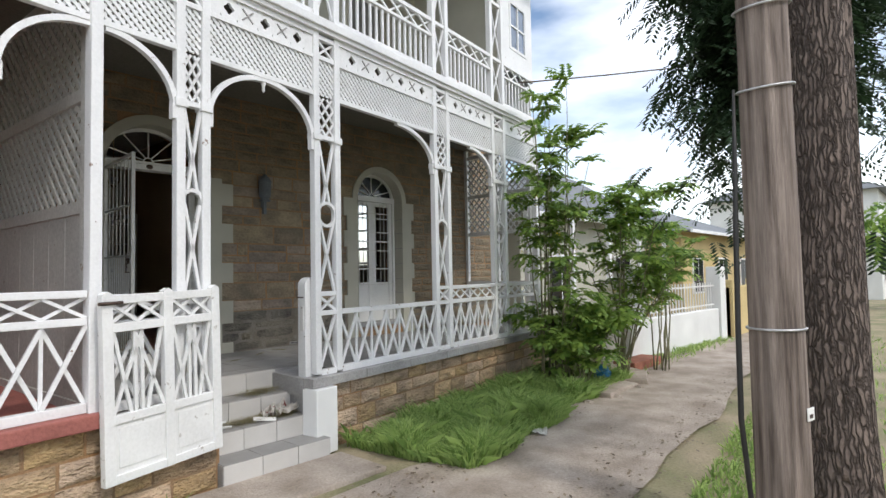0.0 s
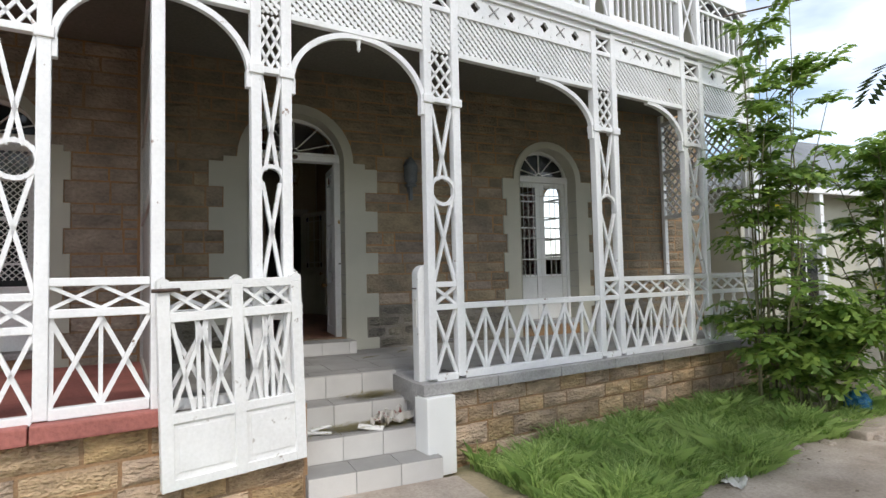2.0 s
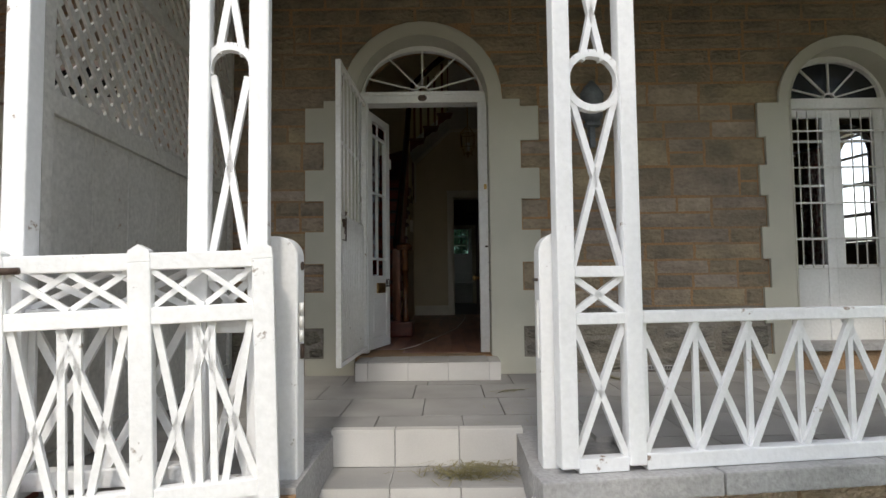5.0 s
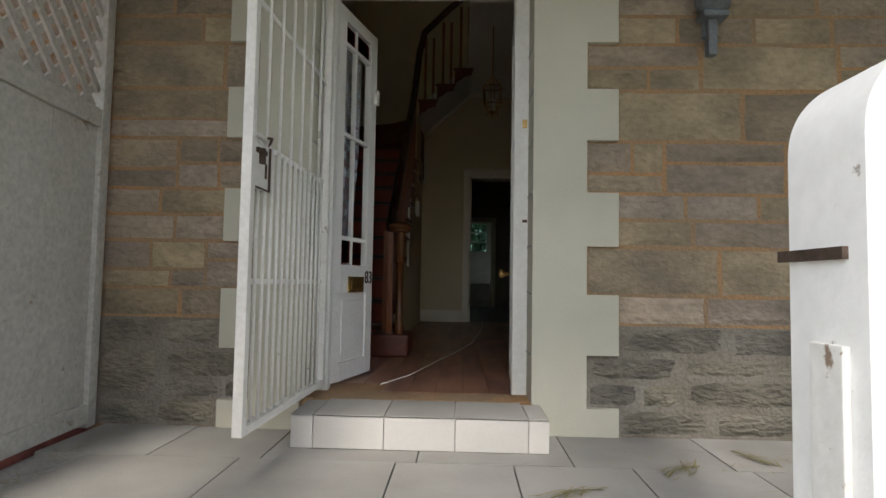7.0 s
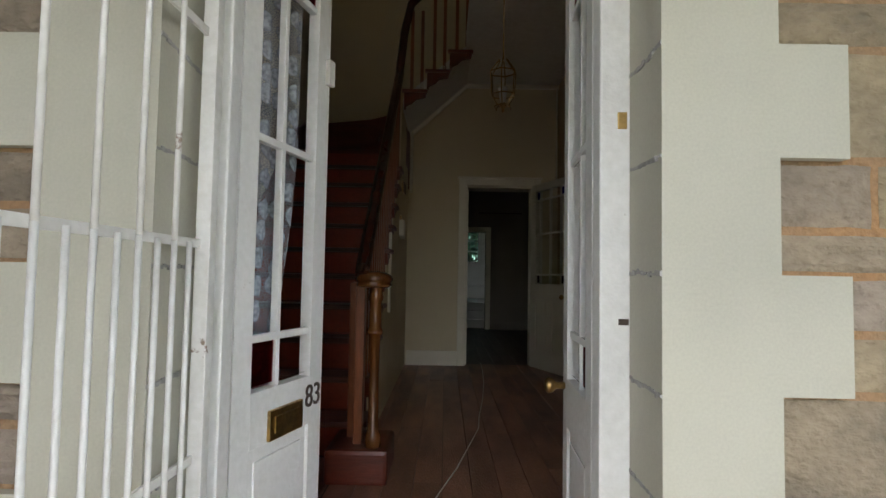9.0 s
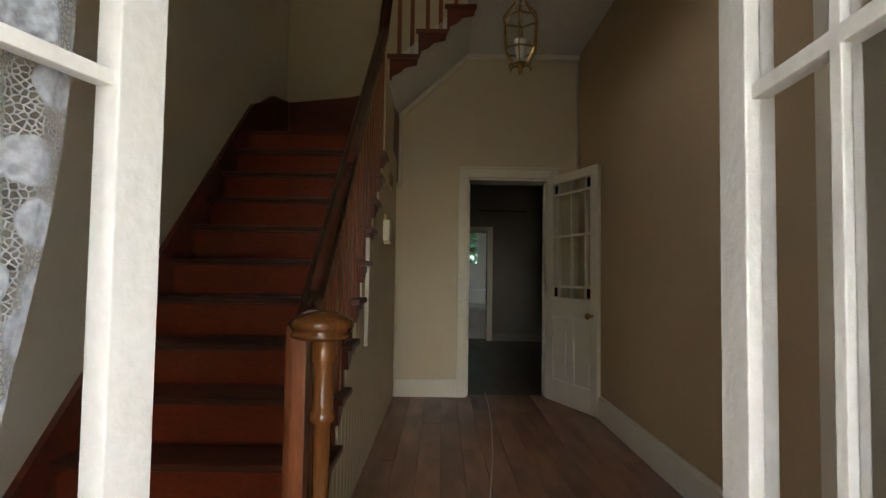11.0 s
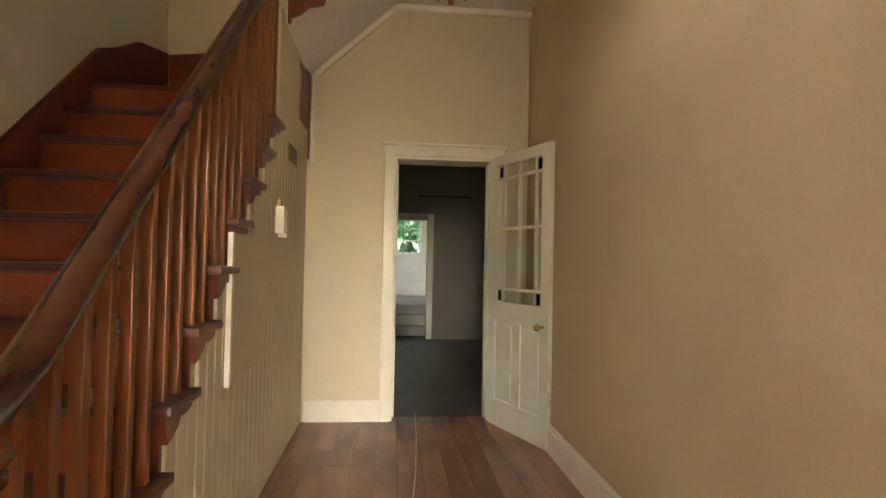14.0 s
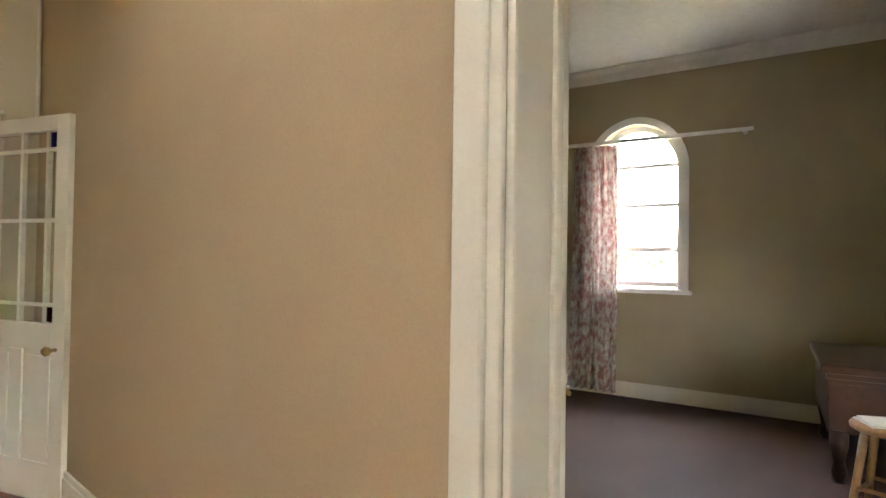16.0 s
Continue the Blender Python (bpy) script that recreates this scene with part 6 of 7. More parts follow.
solid("trim_side_room_cornice", bm, CEILING_WHITE, "white plaster cornice", "trim", kind="structure").matrix_basis = ROOM
# side-room door, open against the view
t = thing("door_leaf", Matrix.Translation((HX1 + 0.20, CY1 + 0.0, FLOOR + 0.01)) @ Matrix.Rotation(radians(33), 4, "Z"), "cream panelled door with brass handle, open into the room", "door")
for x in (0, 0.71):
    part("stile", box(B(), x, -0.02, 0, x + 0.10, 0.02, 2.08, 0.003), CREAM_TRIM, t)
for z0, z1 in ((0, 0.2), (0.80, 0.95), (1.40, 1.48), (1.98, 2.08)):
    part("rail", box(B(), 0.10, -0.02, z0, 0.71, 0.02, z1, 0.003), CREAM_TRIM, t)
for z0, z1 in ((0.2, 0.80), (0.95, 1.40), (1.48, 1.98)):
    part("panel", box(B(), 0.10, -0.008, z0, 0.71, 0.008, z1), CREAM_TRIM, t)
part("handle", tube(B(), [(0.75, -0.02, 0.87), (0.75, -0.06, 0.87), (0.66, -0.065, 0.865)], 0.009), BRASS, t, "brass lever handle")
# old upright cabinet with a closed lid
CAB = Matrix.Translation((4.55, 1.63, FLOOR)) @ Matrix.Rotation(radians(12), 4, "Z")
t = thing("cabinet", CAB, "dark mahogany piano-like cabinet with a closed lid", "cabinet")
part("body", box(B(), 0.05, -0.95, 0.30, 1.15, 0.0, 0.66, 0.012), DARK_WOOD, t)
part("top", box(B(), 0.0, -1.0, 0.66, 1.2, 0.04, 0.71, 0.014), DARK_WOOD, t, "polished dark lid")
part("side_panel", box(B(), 0.03, -0.97, 0.0, 0.09, -0.85, 0.32, 0.01), DARK_WOOD, t)
for x, y in ((0.08, -0.06), (1.08, -0.06), (1.08, -0.88)):
    part("leg", turned(B(), [(0.03, 0), (0.045, 0.06), (0.03, 0.12), (0.05, 0.22), (0.05, 0.32)], x, y, 12), DARK_WOOD, t)
part("moulding", box(B(), 0.03, -0.97, 0.60, 1.17, 0.015, 0.625, 0.004), DARK_WOOD, t)
STOOL = Matrix.Translation((4.11, 1.31, FLOOR))
t = thing("stool", STOOL, "round orange pine stool with splayed legs", "stool")
part("seat", turned(B(), [(0.15, 0.475), (0.165, 0.485), (0.168, 0.50), (0.16, 0.512), (0.05, 0.512)], seg=24), STOOL_WOOD, t)
for k in range(4):
    a = k * math.pi / 2 + 0.6
    part("leg", tube(B(), [(0.19 * math.cos(a), 0.19 * math.sin(a), 0.0), (0.11 * math.cos(a), 0.11 * math.sin(a), 0.48)], [0.017, 0.021], 10), STOOL_WOOD, t)
for k in range(4):
    a, b = k * math.pi / 2 + 0.6, (k + 1) * math.pi / 2 + 0.6
    part("stretcher", tube(B(), [(0.165 * math.cos(a), 0.165 * math.sin(a), 0.16 + 0.03 * (k % 2)), (0.165 * math.cos(b), 0.165 * math.sin(b), 0.16 + 0.03 * (k % 2))], 0.011, 8), STOOL_WOOD, t)
t = thing("papers", Matrix.Translation((4.11, 1.31, FLOOR + 0.513)) @ Matrix.Rotation(0.5, 4, "Z"), "folded white papers lying on the stool", "papers")
part("sheet", box(B(), -0.10, -0.12, 0, 0.10, 0.12, 0.006, 0.001), PAPER, t)
part("sheet", box(B(), -0.08, -0.13, 0.006, 0.11, 0.10, 0.012, 0.001), PAPER, t)

# ---- back room and scullery ----
t = thing("picture_rail", Matrix.Translation((0.72, BY1 - 0.02, 2.42)), "thin dark picture rail on the far wall", "rail")
part("rail", box(B(), 0, 0, 0, 0.85, 0.02, 0.025), DARK_WOOD, t)
casing("door_4", "grey-white frame of the far doorway", [
    ("architrave", (FX1 - 0.006, BY1 - 0.022, FLOOR, FX1 + 0.09, BY1, FZ + 0.09)), ("architrave", (FX0 - 0.09, BY1 - 0.022, FLOOR, FX0 + 0.006, BY1, FZ + 0.09)), ("architrave", (FX0 + 0.006, BY1 - 0.022, FZ - 0.006, FX1 - 0.006, BY1, FZ + 0.09))])
# skirting takes the dark wall colour in place of shade on cream paint
solid("baseboard_back_room", box(B(), FX1 + 0.09, BY1 - 0.02, FLOOR, BX1, BY1, FLOOR + 0.14, 0.004), DARK_WALL, "grey-brown skirting, coloured dark for the room's shade", "baseboard", kind="structure")
t = thing("scullery_steps", Matrix.Translation((0, SY0 + 0.02, 0)), "three pale concrete steps beyond the doorway", "steps")
for k in range(3):
    part("step", box(B(), -0.6, 0.18 * k, FLOOR, 1.4, 0.18 * (k + 1) + 0.02, FLOOR + 0.165 * (k + 1), 0.01), WHITE_WALL, t)
t = thing("window_4", Matrix.Translation((SWIN[0], SY1, 0)), "barred scullery window with greenery outside", "window")
t["kind"] = "structure"
for x in (-0.55, 0.51):
    part("window_frame", box(B(), x, 0.04, 1.55, x + 0.04, 0.12, 2.42), WHITE, t)
for z in (1.55, 1.83, 2.11, 2.38):
    part("glazing_bar", box(B(), -0.51, 0.05, z, 0.51, 0.10, z + 0.035), WHITE, t)
for k in range(7):
    part("security_bar", tube(B(), [(-0.45 + k * 0.15, 0.02, 1.55), (-0.45 + k * 0.15, 0.02, 2.42)], 0.010, 6), IRON, t)
for k in range(3):
    pn = part("pane", box(B(), -0.51, 0.070, 1.585 + 0.28 * k, 0.51, 0.074, 1.83 + 0.28 * k), GLASS_TEAL, t, "dusty teal glass")
    pn.visible_shadow = False
t = thing("scullery_bench", Matrix.Translation((-0.3, SY1 - 0.55, SZ)), "low white masonry bench under the window", "bench")
part("block", box(B(), 0, 0, 0, 1.7, 0.54, 0.32, 0.02), WHITE_WALL, t)


# ---- outdoors ----
rng = random.Random(7)


def frond(bm, base, direction, length, pairs, lw, ll, droop=0.3):
    """A feathered leaf: a thin rib with paired leaflets."""
    d = Vector(direction).normalized()
    side = d.cross(Vector((0, 0, 1)))
    if side.length < 0.05:
        side = Vector((1, 0, 0))
    side.normalize()
    p = Vector(base)
    step = length / pairs
    for k in range(pairs + 1):
        dd = (d + Vector((0, 0, -droop * k / pairs))).normalized()
        up = side.cross(dd).normalized()
        q = p + dd * step
        for s in (1, -1):
            tip = (side * s * 0.86 + dd * 0.5 + up * rng.uniform(-0.25, 0.1) + Vector((0, 0, -0.12))).normalized() * ll * (1 - 0.35 * abs(k / pairs - 0.45)) * rng.uniform(0.8, 1.1)
            w = dd * lw * 0.5
            a = p + side * s * 0.004
            vs = [bm.verts.new(a), bm.verts.new(a + tip * 0.45 + w), bm.verts.new(a + tip), bm.verts.new(a + tip * 0.5 - w)]
            bm.faces.new(vs)
        p = q
    return p


def leafy_bush(x, y, stems, height, spread, fronds, label, lean=(0, 0), flower=0, low=0.15, foot=0.2):
    t = thing("bush", Matrix.Translation((x, y, GROUND)), label, "bush")
    crown = B()
    flowers = B()
    for s in range(stems):
        a = rng.uniform(0, math.tau)
        h = height * rng.uniform(0.55, 1.0)
        r = spread * rng.uniform(0.15, 1.0)
        b0 = Vector((rng.uniform(-foot, foot), rng.uniform(-foot, foot), 0))
        pts = []
        for k in range(7):
            f = k / 6
            pts.append(b0 + Vector((math.cos(a) * r * f ** 1.4 + lean[0] * f, math.sin(a) * r * f ** 1.4 + lean[1] * f, h * f * (1 - 0.08 * f))) + Vector((rng.uniform(-1, 1), rng.uniform(-1, 1), 0)) * 0.03)
        part("stem", tube(B(), pts, [0.014 * (1 - 0.75 * k / 6) for k in range(7)], 6), TWIG, t)
        # side shoots, each ending in a spray of leaves
        sprays = []
        for _ in range(max(2, fronds // 6)):
            f = min(0.999, low + (1 - low) * rng.random() ** 0.75)
            i = int(f * 6)
            p = pts[i].lerp(pts[i + 1], f * 6 - i)
            b = rng.uniform(0, math.tau)
            q = p + Vector((math.cos(b), math.sin(b), rng.uniform(0.2, 0.9))) * rng.uniform(0.10, 0.34)
            part("shoot", tube(B(), [p, p.lerp(q, 0.5) + Vector((0, 0, 0.02)), q], [0.006, 0.005, 0.003], 5), TWIG, t)
            sprays.append((f, q))
        sprays.append((1.0, pts[-1]))
        for k in range(fronds):
            f, p = sprays[k % len(sprays)]
            b = rng.uniform(0, math.tau)
            d = Vector((math.cos(b), math.sin(b), rng.uniform(-0.1, 0.9)))
            tip = frond(crown, p, d, rng.uniform(0.18, 0.32), 5, 0.068, 0.130, rng.uniform(0.5, 1.6))
            if flower and f > 0.6 and rng.random() < flower:
                for _ in range(10):
                    c = tip + Vector((rng.uniform(-1, 1), rng.uniform(-1, 1), rng.uniform(-0.5, 1))) * 0.035
                    q = [c + Vector((rng.uniform(-1, 1), rng.uniform(-1, 1), rng.uniform(-1, 1))) * 0.016 for _ in range(3)]
                    flowers.faces.new([flowers.verts.new(v) for v in q])
    part("crown", crown, LEAF, t, "feathered green leaves")
    if flower:
        part("flowers", flowers, FLOWER, t, "small yellow flower heads")
    return t


leafy_bush(4.50, -2.50, 13, 5.0, 0.50, 26, "tall green bush with feathered leaves and yellow flowers", (0.1, 0.0), 0.05, 0.42)
leafy_bush(4.75, -2.72, 17, 1.6, 0.8, 42, "low part of the green bush against the plinth", low=0.2)
leafy_bush(5.70, -3.0, 13, 3.3, 1.25, 34, "spreading green bush with feathered leaves beside the path", (0.2, -0.25), 0.03, 0.50, 0.12)
leafy_bush(6.9, -3.15, 8, 2.9, 0.9, 30, "green bush leaning over the neighbour's wall", (0.3, -0.2), 0, 0.5, 0.12)

# street tree
t = thing("street_tree", Matrix.Translation((1.40, -6.34, GROUND)), "large dark street tree with furrowed bark and hanging feathered leaves", "tree")
bm = B()
seg, levels_ = 132, 96
rings = []
for j in range(levels_ + 1):
    h = j / levels_ * 5.4
    r0 = 0.190 + 0.09 * math.exp(-h * 3.0) - 0.008 * h
    ring = []
    for k in range(seg):
        a = k * math.tau / seg
        r = r0 * (1 + 0.05 * noise.noise((math.cos(a) * 2.2, math.sin(a) * 2.2, h * 0.5)) + 0.10 * (0.35 - abs(noise.noise((math.cos(a) * 6.5, math.sin(a) * 6.5, h * 1.5 + 0.4 * math.sin(a * 9))))) ** 1)
        ring.append(bm.verts.new((r * math.cos(a) + 0.02 * h, r * math.sin(a), h)))
    rings.append(ring)
for r, q in zip(rings, rings[1:]):
    for k in range(seg):
        bm.faces.new((r[k], r[(k + 1) % seg], q[(k + 1) % seg], q[k])).smooth = True
bm.faces.new(rings[-1])
part("trunk", bm, BARK, t)
BOUGHS = [((0.1, 0, 4.6), (0.3, 0.9, 5.4), (-0.1, 1.6, 5.2)), ((0.1, 0, 4.2), (0.8, 0.4, 5.2), (1.6, 1.0, 5.2)), ((0.1, 0, 5.0), (-0.8, 0.4, 6.0), (-1.6, 1.0, 6.4)), ((0.1, 0, 5.2), (0.4, -0.8, 6.2), (0.8, -1.8, 6.6)), ((0.1, 0, 5.2), (1.0, -0.2, 6.4), (2.2, -0.4, 6.8))]
for l in BOUGHS:
    part("limb", tube(B(), l, [0.11, 0.07, 0.03], 8), BARK, t)
crown = B()
# the wide blob at 6.2 is unseen crown, added to cast shade
BLOBS = [((0.10, 0.75, 4.35), (0.36, 0.34, 0.75), 130), ((0.50, 0.55, 3.5), (0.42, 0.38, 1.15), 260), ((0.95, 0.3, 3.6), (0.55, 0.50, 1.2), 280), ((-0.15, 1.0, 4.85), (0.5, 0.4, 0.36), 110), ((1.6, -0.1, 4.4), (0.9, 0.9, 0.9), 160), ((0.3, 0.2, 6.2), (2.2, 2.0, 0.9), 90), ((1.5, 0.3, 3.7), (0.6, 0.6, 1.3), 200)]
for c, r, n in BLOBS:
    for _ in range(int(n * 2.8)):
        v = Vector((rng.gauss(0, 0.5), rng.gauss(0, 0.5), rng.gauss(0, 0.5)))
        p = Vector(c) + Vector((v.x * r[0], v.y * r[1], v.z * r[2]))
        b = rng.uniform(0, math.tau)
        frond(crown, p, (math.cos(b), math.sin(b), rng.uniform(-0.7, 0.3)), rng.uniform(0.22, 0.40), 9, 0.030, 0.085, 0.9)
part("crown", crown, LEAF_DARK, t, "dark hanging feathered foliage")
twigs = B()
for _ in range(60):
    c, r, n = BLOBS[rng.randrange(5)]
    p = Vector(c) + Vector([rng.gauss(0, 0.4) * r[i] for i in range(3)])
    tube(twigs, [p, p + Vector((rng.uniform(-0.15, 0.15), rng.uniform(-0.15, 0.15), 0.35))], [0.004, 0.008], 5)
part("twigs", twigs, BARK, t)

# telephone pole
t = thing("utility_pole", Matrix.Translation((0.293, -6.30, GROUND)) @ Matrix.Rotation(radians(-0.6), 4, "Y"), "weathered timber telephone pole with wire bands", "utility pole")
bm = B()
rings = []
for j in range(31):
    h = j / 30 * 7.5
    ring = []
    for k in range(28):
        a = k * math.tau / 28
        r = 0.114 - 0.0035 * h + 0.004 * noise.noise((math.cos(a) * 5, math.sin(a) * 5, h * 0.35))
        ring.append(bm.verts.new((r * math.cos(a), r * math.sin(a), h)))
    rings.append(ring)
for r, q in zip(rings, rings[1:]):
    for k in range(28):
        bm.faces.new((r[k], r[(k + 1) % 28], q[(k + 1) % 28], q[k])).smooth = True
bm.faces.new(rings[-1])
part("shaft", bm, POLE_WOOD, t)
STEEL = material("dull_galvanised_band", (0.52, 0.52, 0.52), 0.45, 0.7, vary=0.2, scale=20, grain=60, bump=0.05)
for z, tilt in ((1.42, 0.0), (2.50, 0.22), (2.87, 0.22)):
    pts = [(0.116 * math.cos(k * math.tau / 24), 0.116 * math.sin(k * math.tau / 24), z + tilt * 0.1 * math.cos(k * math.tau / 24)) for k in range(25)]
    part("band", tube(B(), pts, 0.006, 6), STEEL, t, "pale steel wire band")
pl = part("tag", box(B(), -0.028, -0.004, 0, 0.028, 0.0, 0.055, 0.001), PAPER, t, "small white number tag")
pl.matrix_basis = Matrix.Rotation(radians(-15), 4, "Z") @ Matrix.Translation((0.02, -0.1145, 1.03))
part("tag_mark", box(B(), -0.014, -0.006, 0.012, 0.012, -0.004, 0.028), IRON, pl)
t = thing("cable_stay", Matrix.Identity(4), "black hose hanging beside the telephone pole", "cable")
part("cable", tube(B(), [(0.15, -6.20, 1.75), (0.13, -6.20, 1.45), (0.10, -6.20, 1.15), (0.07, -6.20, 0.7), (0.06, -6.20, 0.3), (0.10, -6.22, -0.1), (0.17, -6.24, -0.5), (0.20, -6.24, -0.74)], [0.006, 0.010, 0.012, 0.012, 0.012, 0.011, 0.010, 0.010], 8), RUBBER, t)
t = thing("overhead_wire", Matrix.Identity(4), "thin black telephone wire across the sky", "wire")
part("wire", tube(B(), [Vector((4.5, -1.2, 4.0)).lerp(Vector((16, -9.5, 7.4)), k / 12) - Vector((0, 0, 0.5 * math.sin(math.pi * k / 12))) for k in range(13)], 0.012, 5), IRON, t)

# grass
bm = B()


def blades(n, place, h0, h1):
    for _ in range(n):
        x, y = place()
        h = rng.uniform(h0, h1) * (0.55 + 0.9 * max(0.0, 0.5 + noise.noise((x * 2.3, y * 2.3, 4))))
        a = rng.uniform(0, math.tau)
        w = Vector((math.cos(a), math.sin(a), 0)) * rng.uniform(0.004, 0.010)
        l = Vector((rng.gauss(0, 1), rng.gauss(0, 1), 0)) * h * 0.5
        p = Vector((x, y, GROUND - 0.01))
        m = p + l * 0.35 + Vector((0, 0, h * 0.62))
        vs = [bm.verts.new(v) for v in (p - w, p + w, m + w * 0.8, p + l + Vector((0, 0, h * 0.86)), m - w * 0.8)]
        bm.faces.new(vs)


def strip():
    while True:
        u = rng.uniform(0.12, 4.6)
        d = rng.random() ** 0.85 * 2.0
        edge = 1.42 + 0.35 * noise.noise((u * 0.9, 0, 5))
        if d < edge and noise.noise((u * 1.4, d * 1.6, 2)) > -0.35 - 0.3 * (1 - d):
            p = front(u, -0.12 - d)
            return p.x, p.y


blades(52000, strip, 0.06, 0.26)
blades(1800, lambda: (rng.uniform(-2.8, -0.85), -2.75 - abs(rng.gauss(0, 0.25))), 0.05, 0.16)


def verge():
    x = rng.uniform(0.3, 14)
    return x, -5.45 + 0.11 * (x - 1) - abs(rng.gauss(0, 0.55))


blades(9000, verge, 0.04, 0.12)
blades(2500, lambda: (rng.uniform(5, 12), -2.55 - abs(rng.gauss(0, 0.18)) + rng.uniform(-0.1, 0.1)), 0.05, 0.16)
solid("grass", bm, GRASS, "uncut green grass tufts along the plinth and verge", "grass", kind="stuff")
bm = B()
for _ in range(1700):
    x = rng.uniform(-1.0, 9)
    side = rng.random() < 0.5
    y = (-3.55 + 0.1 * max(0, x - 1) + rng.gauss(0, 0.18)) if side else (-5.0 + 0.11 * max(0, x - 1) + rng.gauss(0, 0.22))
    s = rng.uniform(0.008, 0.028)
    c = Vector((x, y, GROUND + 0.034))
    a = rng.uniform(0, math.tau)
    u, v = Vector((math.cos(a), math.sin(a), rng.uniform(-0.2, 0.3))) * s, Vector((-math.sin(a), math.cos(a), rng.uniform(-0.2, 0.3))) * s * 0.5
    bm.faces.new([bm.verts.new(q) for q in (c - u, c - v, c + u, c + v)])
solid("leaf_litter", bm, DEAD_LEAF, "dead leaves scattered along the footway", "leaf litter", kind="stuff")

# broken concrete slabs and litter by the bush
for k, (x, y, rx, w, d) in enumerate(((5.0, -3.15, 3, 0.8, 0.5), (5.75, -3.05, -2, 0.75, 0.62), (5.4, -2.55, 4, 0.8, 0.5), (6.2, -2.6, -3, 0.7, 0.6), (4.5, -3.3, 2, 0.35, 0.3))):
    s = solid("rubble_slab", box(B(), -w / 2, -d / 2, -0.05, w / 2, d / 2, 0.05, 0.02), PATHWAY, "pale broken concrete slab lying on the verge", "slab", "rubble slabs")
    s.matrix_basis = pose(x, y, GROUND + 0.04, rx, rx * 0.7, k * 23)
for k in range(9):
    bm = B()
    bmesh.ops.create_icosphere(bm, subdivisions=2, radius=1)
    for v in bm.verts:
        v.co *= 1 + 0.35 * noise.noise(v.co * 1.7 + Vector((k * 5, 0, 0)))
    s = solid("stone", bm, PATHWAY, "small loose stone on the verge", "stone", "loose stones")
    r = rng.uniform(0.03, 0.09)
    s.matrix_basis = Matrix.Translation((rng.uniform(2.6, 6.2), rng.uniform(-3.5, -3.1), GROUND + r * 0.3)) @ Matrix.Diagonal((r, r * 1.2, r * 0.6, 1))
bm = B()
bmesh.ops.create_icosphere(bm, subdivisions=4, radius=1)
for v in bm.verts:
    v.co *= 1 + 0.30 * noise.noise(v.co * 2.1) + 0.12 * noise.noise(v.co * 6)
for f in bm.faces:
    f.smooth = True
s = solid("plastic_bag", bm, BLUE_BAG, "crumpled blue plastic bag on the verge", "plastic bag")
s.matrix_basis = Matrix.Translation((5.15, -2.95, GROUND + 0.16)) @ Matrix.Diagonal((0.13, 0.12, 0.15, 1))


def crumpled(name, mat, m, w, d, label, cat, seed, lift=0.04):
    bm = B()
    g = [[bm.verts.new((w * (i / 8 - 0.5), d * (j / 8 - 0.5), lift * (0.5 + noise.noise((i * 0.45 + seed, j * 0.5, 0))))) for i in range(9)] for j in range(9)]
    for a, b in zip(g, g[1:]):
        for i in range(8):
            bm.faces.new((a[i], a[i + 1], b[i + 1], b[i]))
    bmesh.ops.solidify(bm, geom=bm.faces[:], thickness=0.002)
    s = solid(name, bm, mat, label, cat)
    s.matrix_basis = m
    return s


crumpled("paper_litter", PAPER, pose(2.45, -3.62, GROUND + 0.03, 8, 0, 30), 0.24, 0.15, "crumpled white paper lying in the grass edge", "litter", 3)
crumpled("paper_litter", PAPER, pose(1.35, -2.75, GROUND + 0.12, 15, 0, 70), 0.09, 0.06, "scrap of white paper in the grass", "litter", 8)
# rubbish on the steps
crumpled("newspaper", RED_PAPER, pose(0.42, -2.03, -0.365, 6, -4, 20), 0.34, 0.20, "crumpled red and white newspaper on the steps", "newspaper", 11, 0.11)
crumpled("newspaper", RED_PAPER, pose(0.28, -2.06, -0.365, -5, 8, 70), 0.22, 0.17, "crumpled red and white newspaper on the steps", "newspaper", 17, 0.10)
s = solid("carton_flap", box(B(), -0.10, -0.035, 0, 0.10, 0.035, 0.012, 0.002), PAPER, "white cardboard flap lying on the steps", "cardboard")
s.matrix_basis = pose(0.16, -2.14, -0.355, 10, 6, -25)
for k, (x, y, rz) in enumerate(((-0.30, -2.06, 10), (-0.26, -2.10, -18), (-0.22, -2.02, 30))):
    s = solid("wood_scrap", box(B(), -0.11, -0.018, 0, 0.11, 0.018, 0.015, 0.003), DOOR_WHITE, "small broken white wooden scrap on the steps", "wood scrap", "wood scraps")
    s.matrix_basis = pose(x, y, -0.368 + 0.012 * k, 0, 3, rz)
bm = B()
for cx, cy, cz, sx, sy, n in ((0.02, -2.06, -0.366, 0.16, 0.05, 500), (0.30, -1.78, -0.18, 0.12, 0.05, 420), (0.40, -2.05, -0.366, 0.10, 0.05, 300)):
    for _ in range(n):
        c = Vector((cx + rng.gauss(0, 1) * sx, cy + rng.gauss(0, 1) * sy, cz + rng.uniform(0, 0.035)))
        a = rng.uniform(0, math.tau)
        u = Vector((math.cos(a), math.sin(a), rng.uniform(-0.25, 0.25))) * rng.uniform(0.015, 0.05)
        w = Vector((-u.y, u.x, 0)).normalized() * 0.002
        if -0.38 < c.x < 0.55 and c.z > -0.40:
            bm.faces.new([bm.verts.new(q) for q in (c - u - w, c - u + w, c + u + w, c + u - w)])
solid("grass_clippings", bm, DRY_GRASS, "dry grass clippings strewn on the steps", "clippings", kind="stuff")
bm = B()
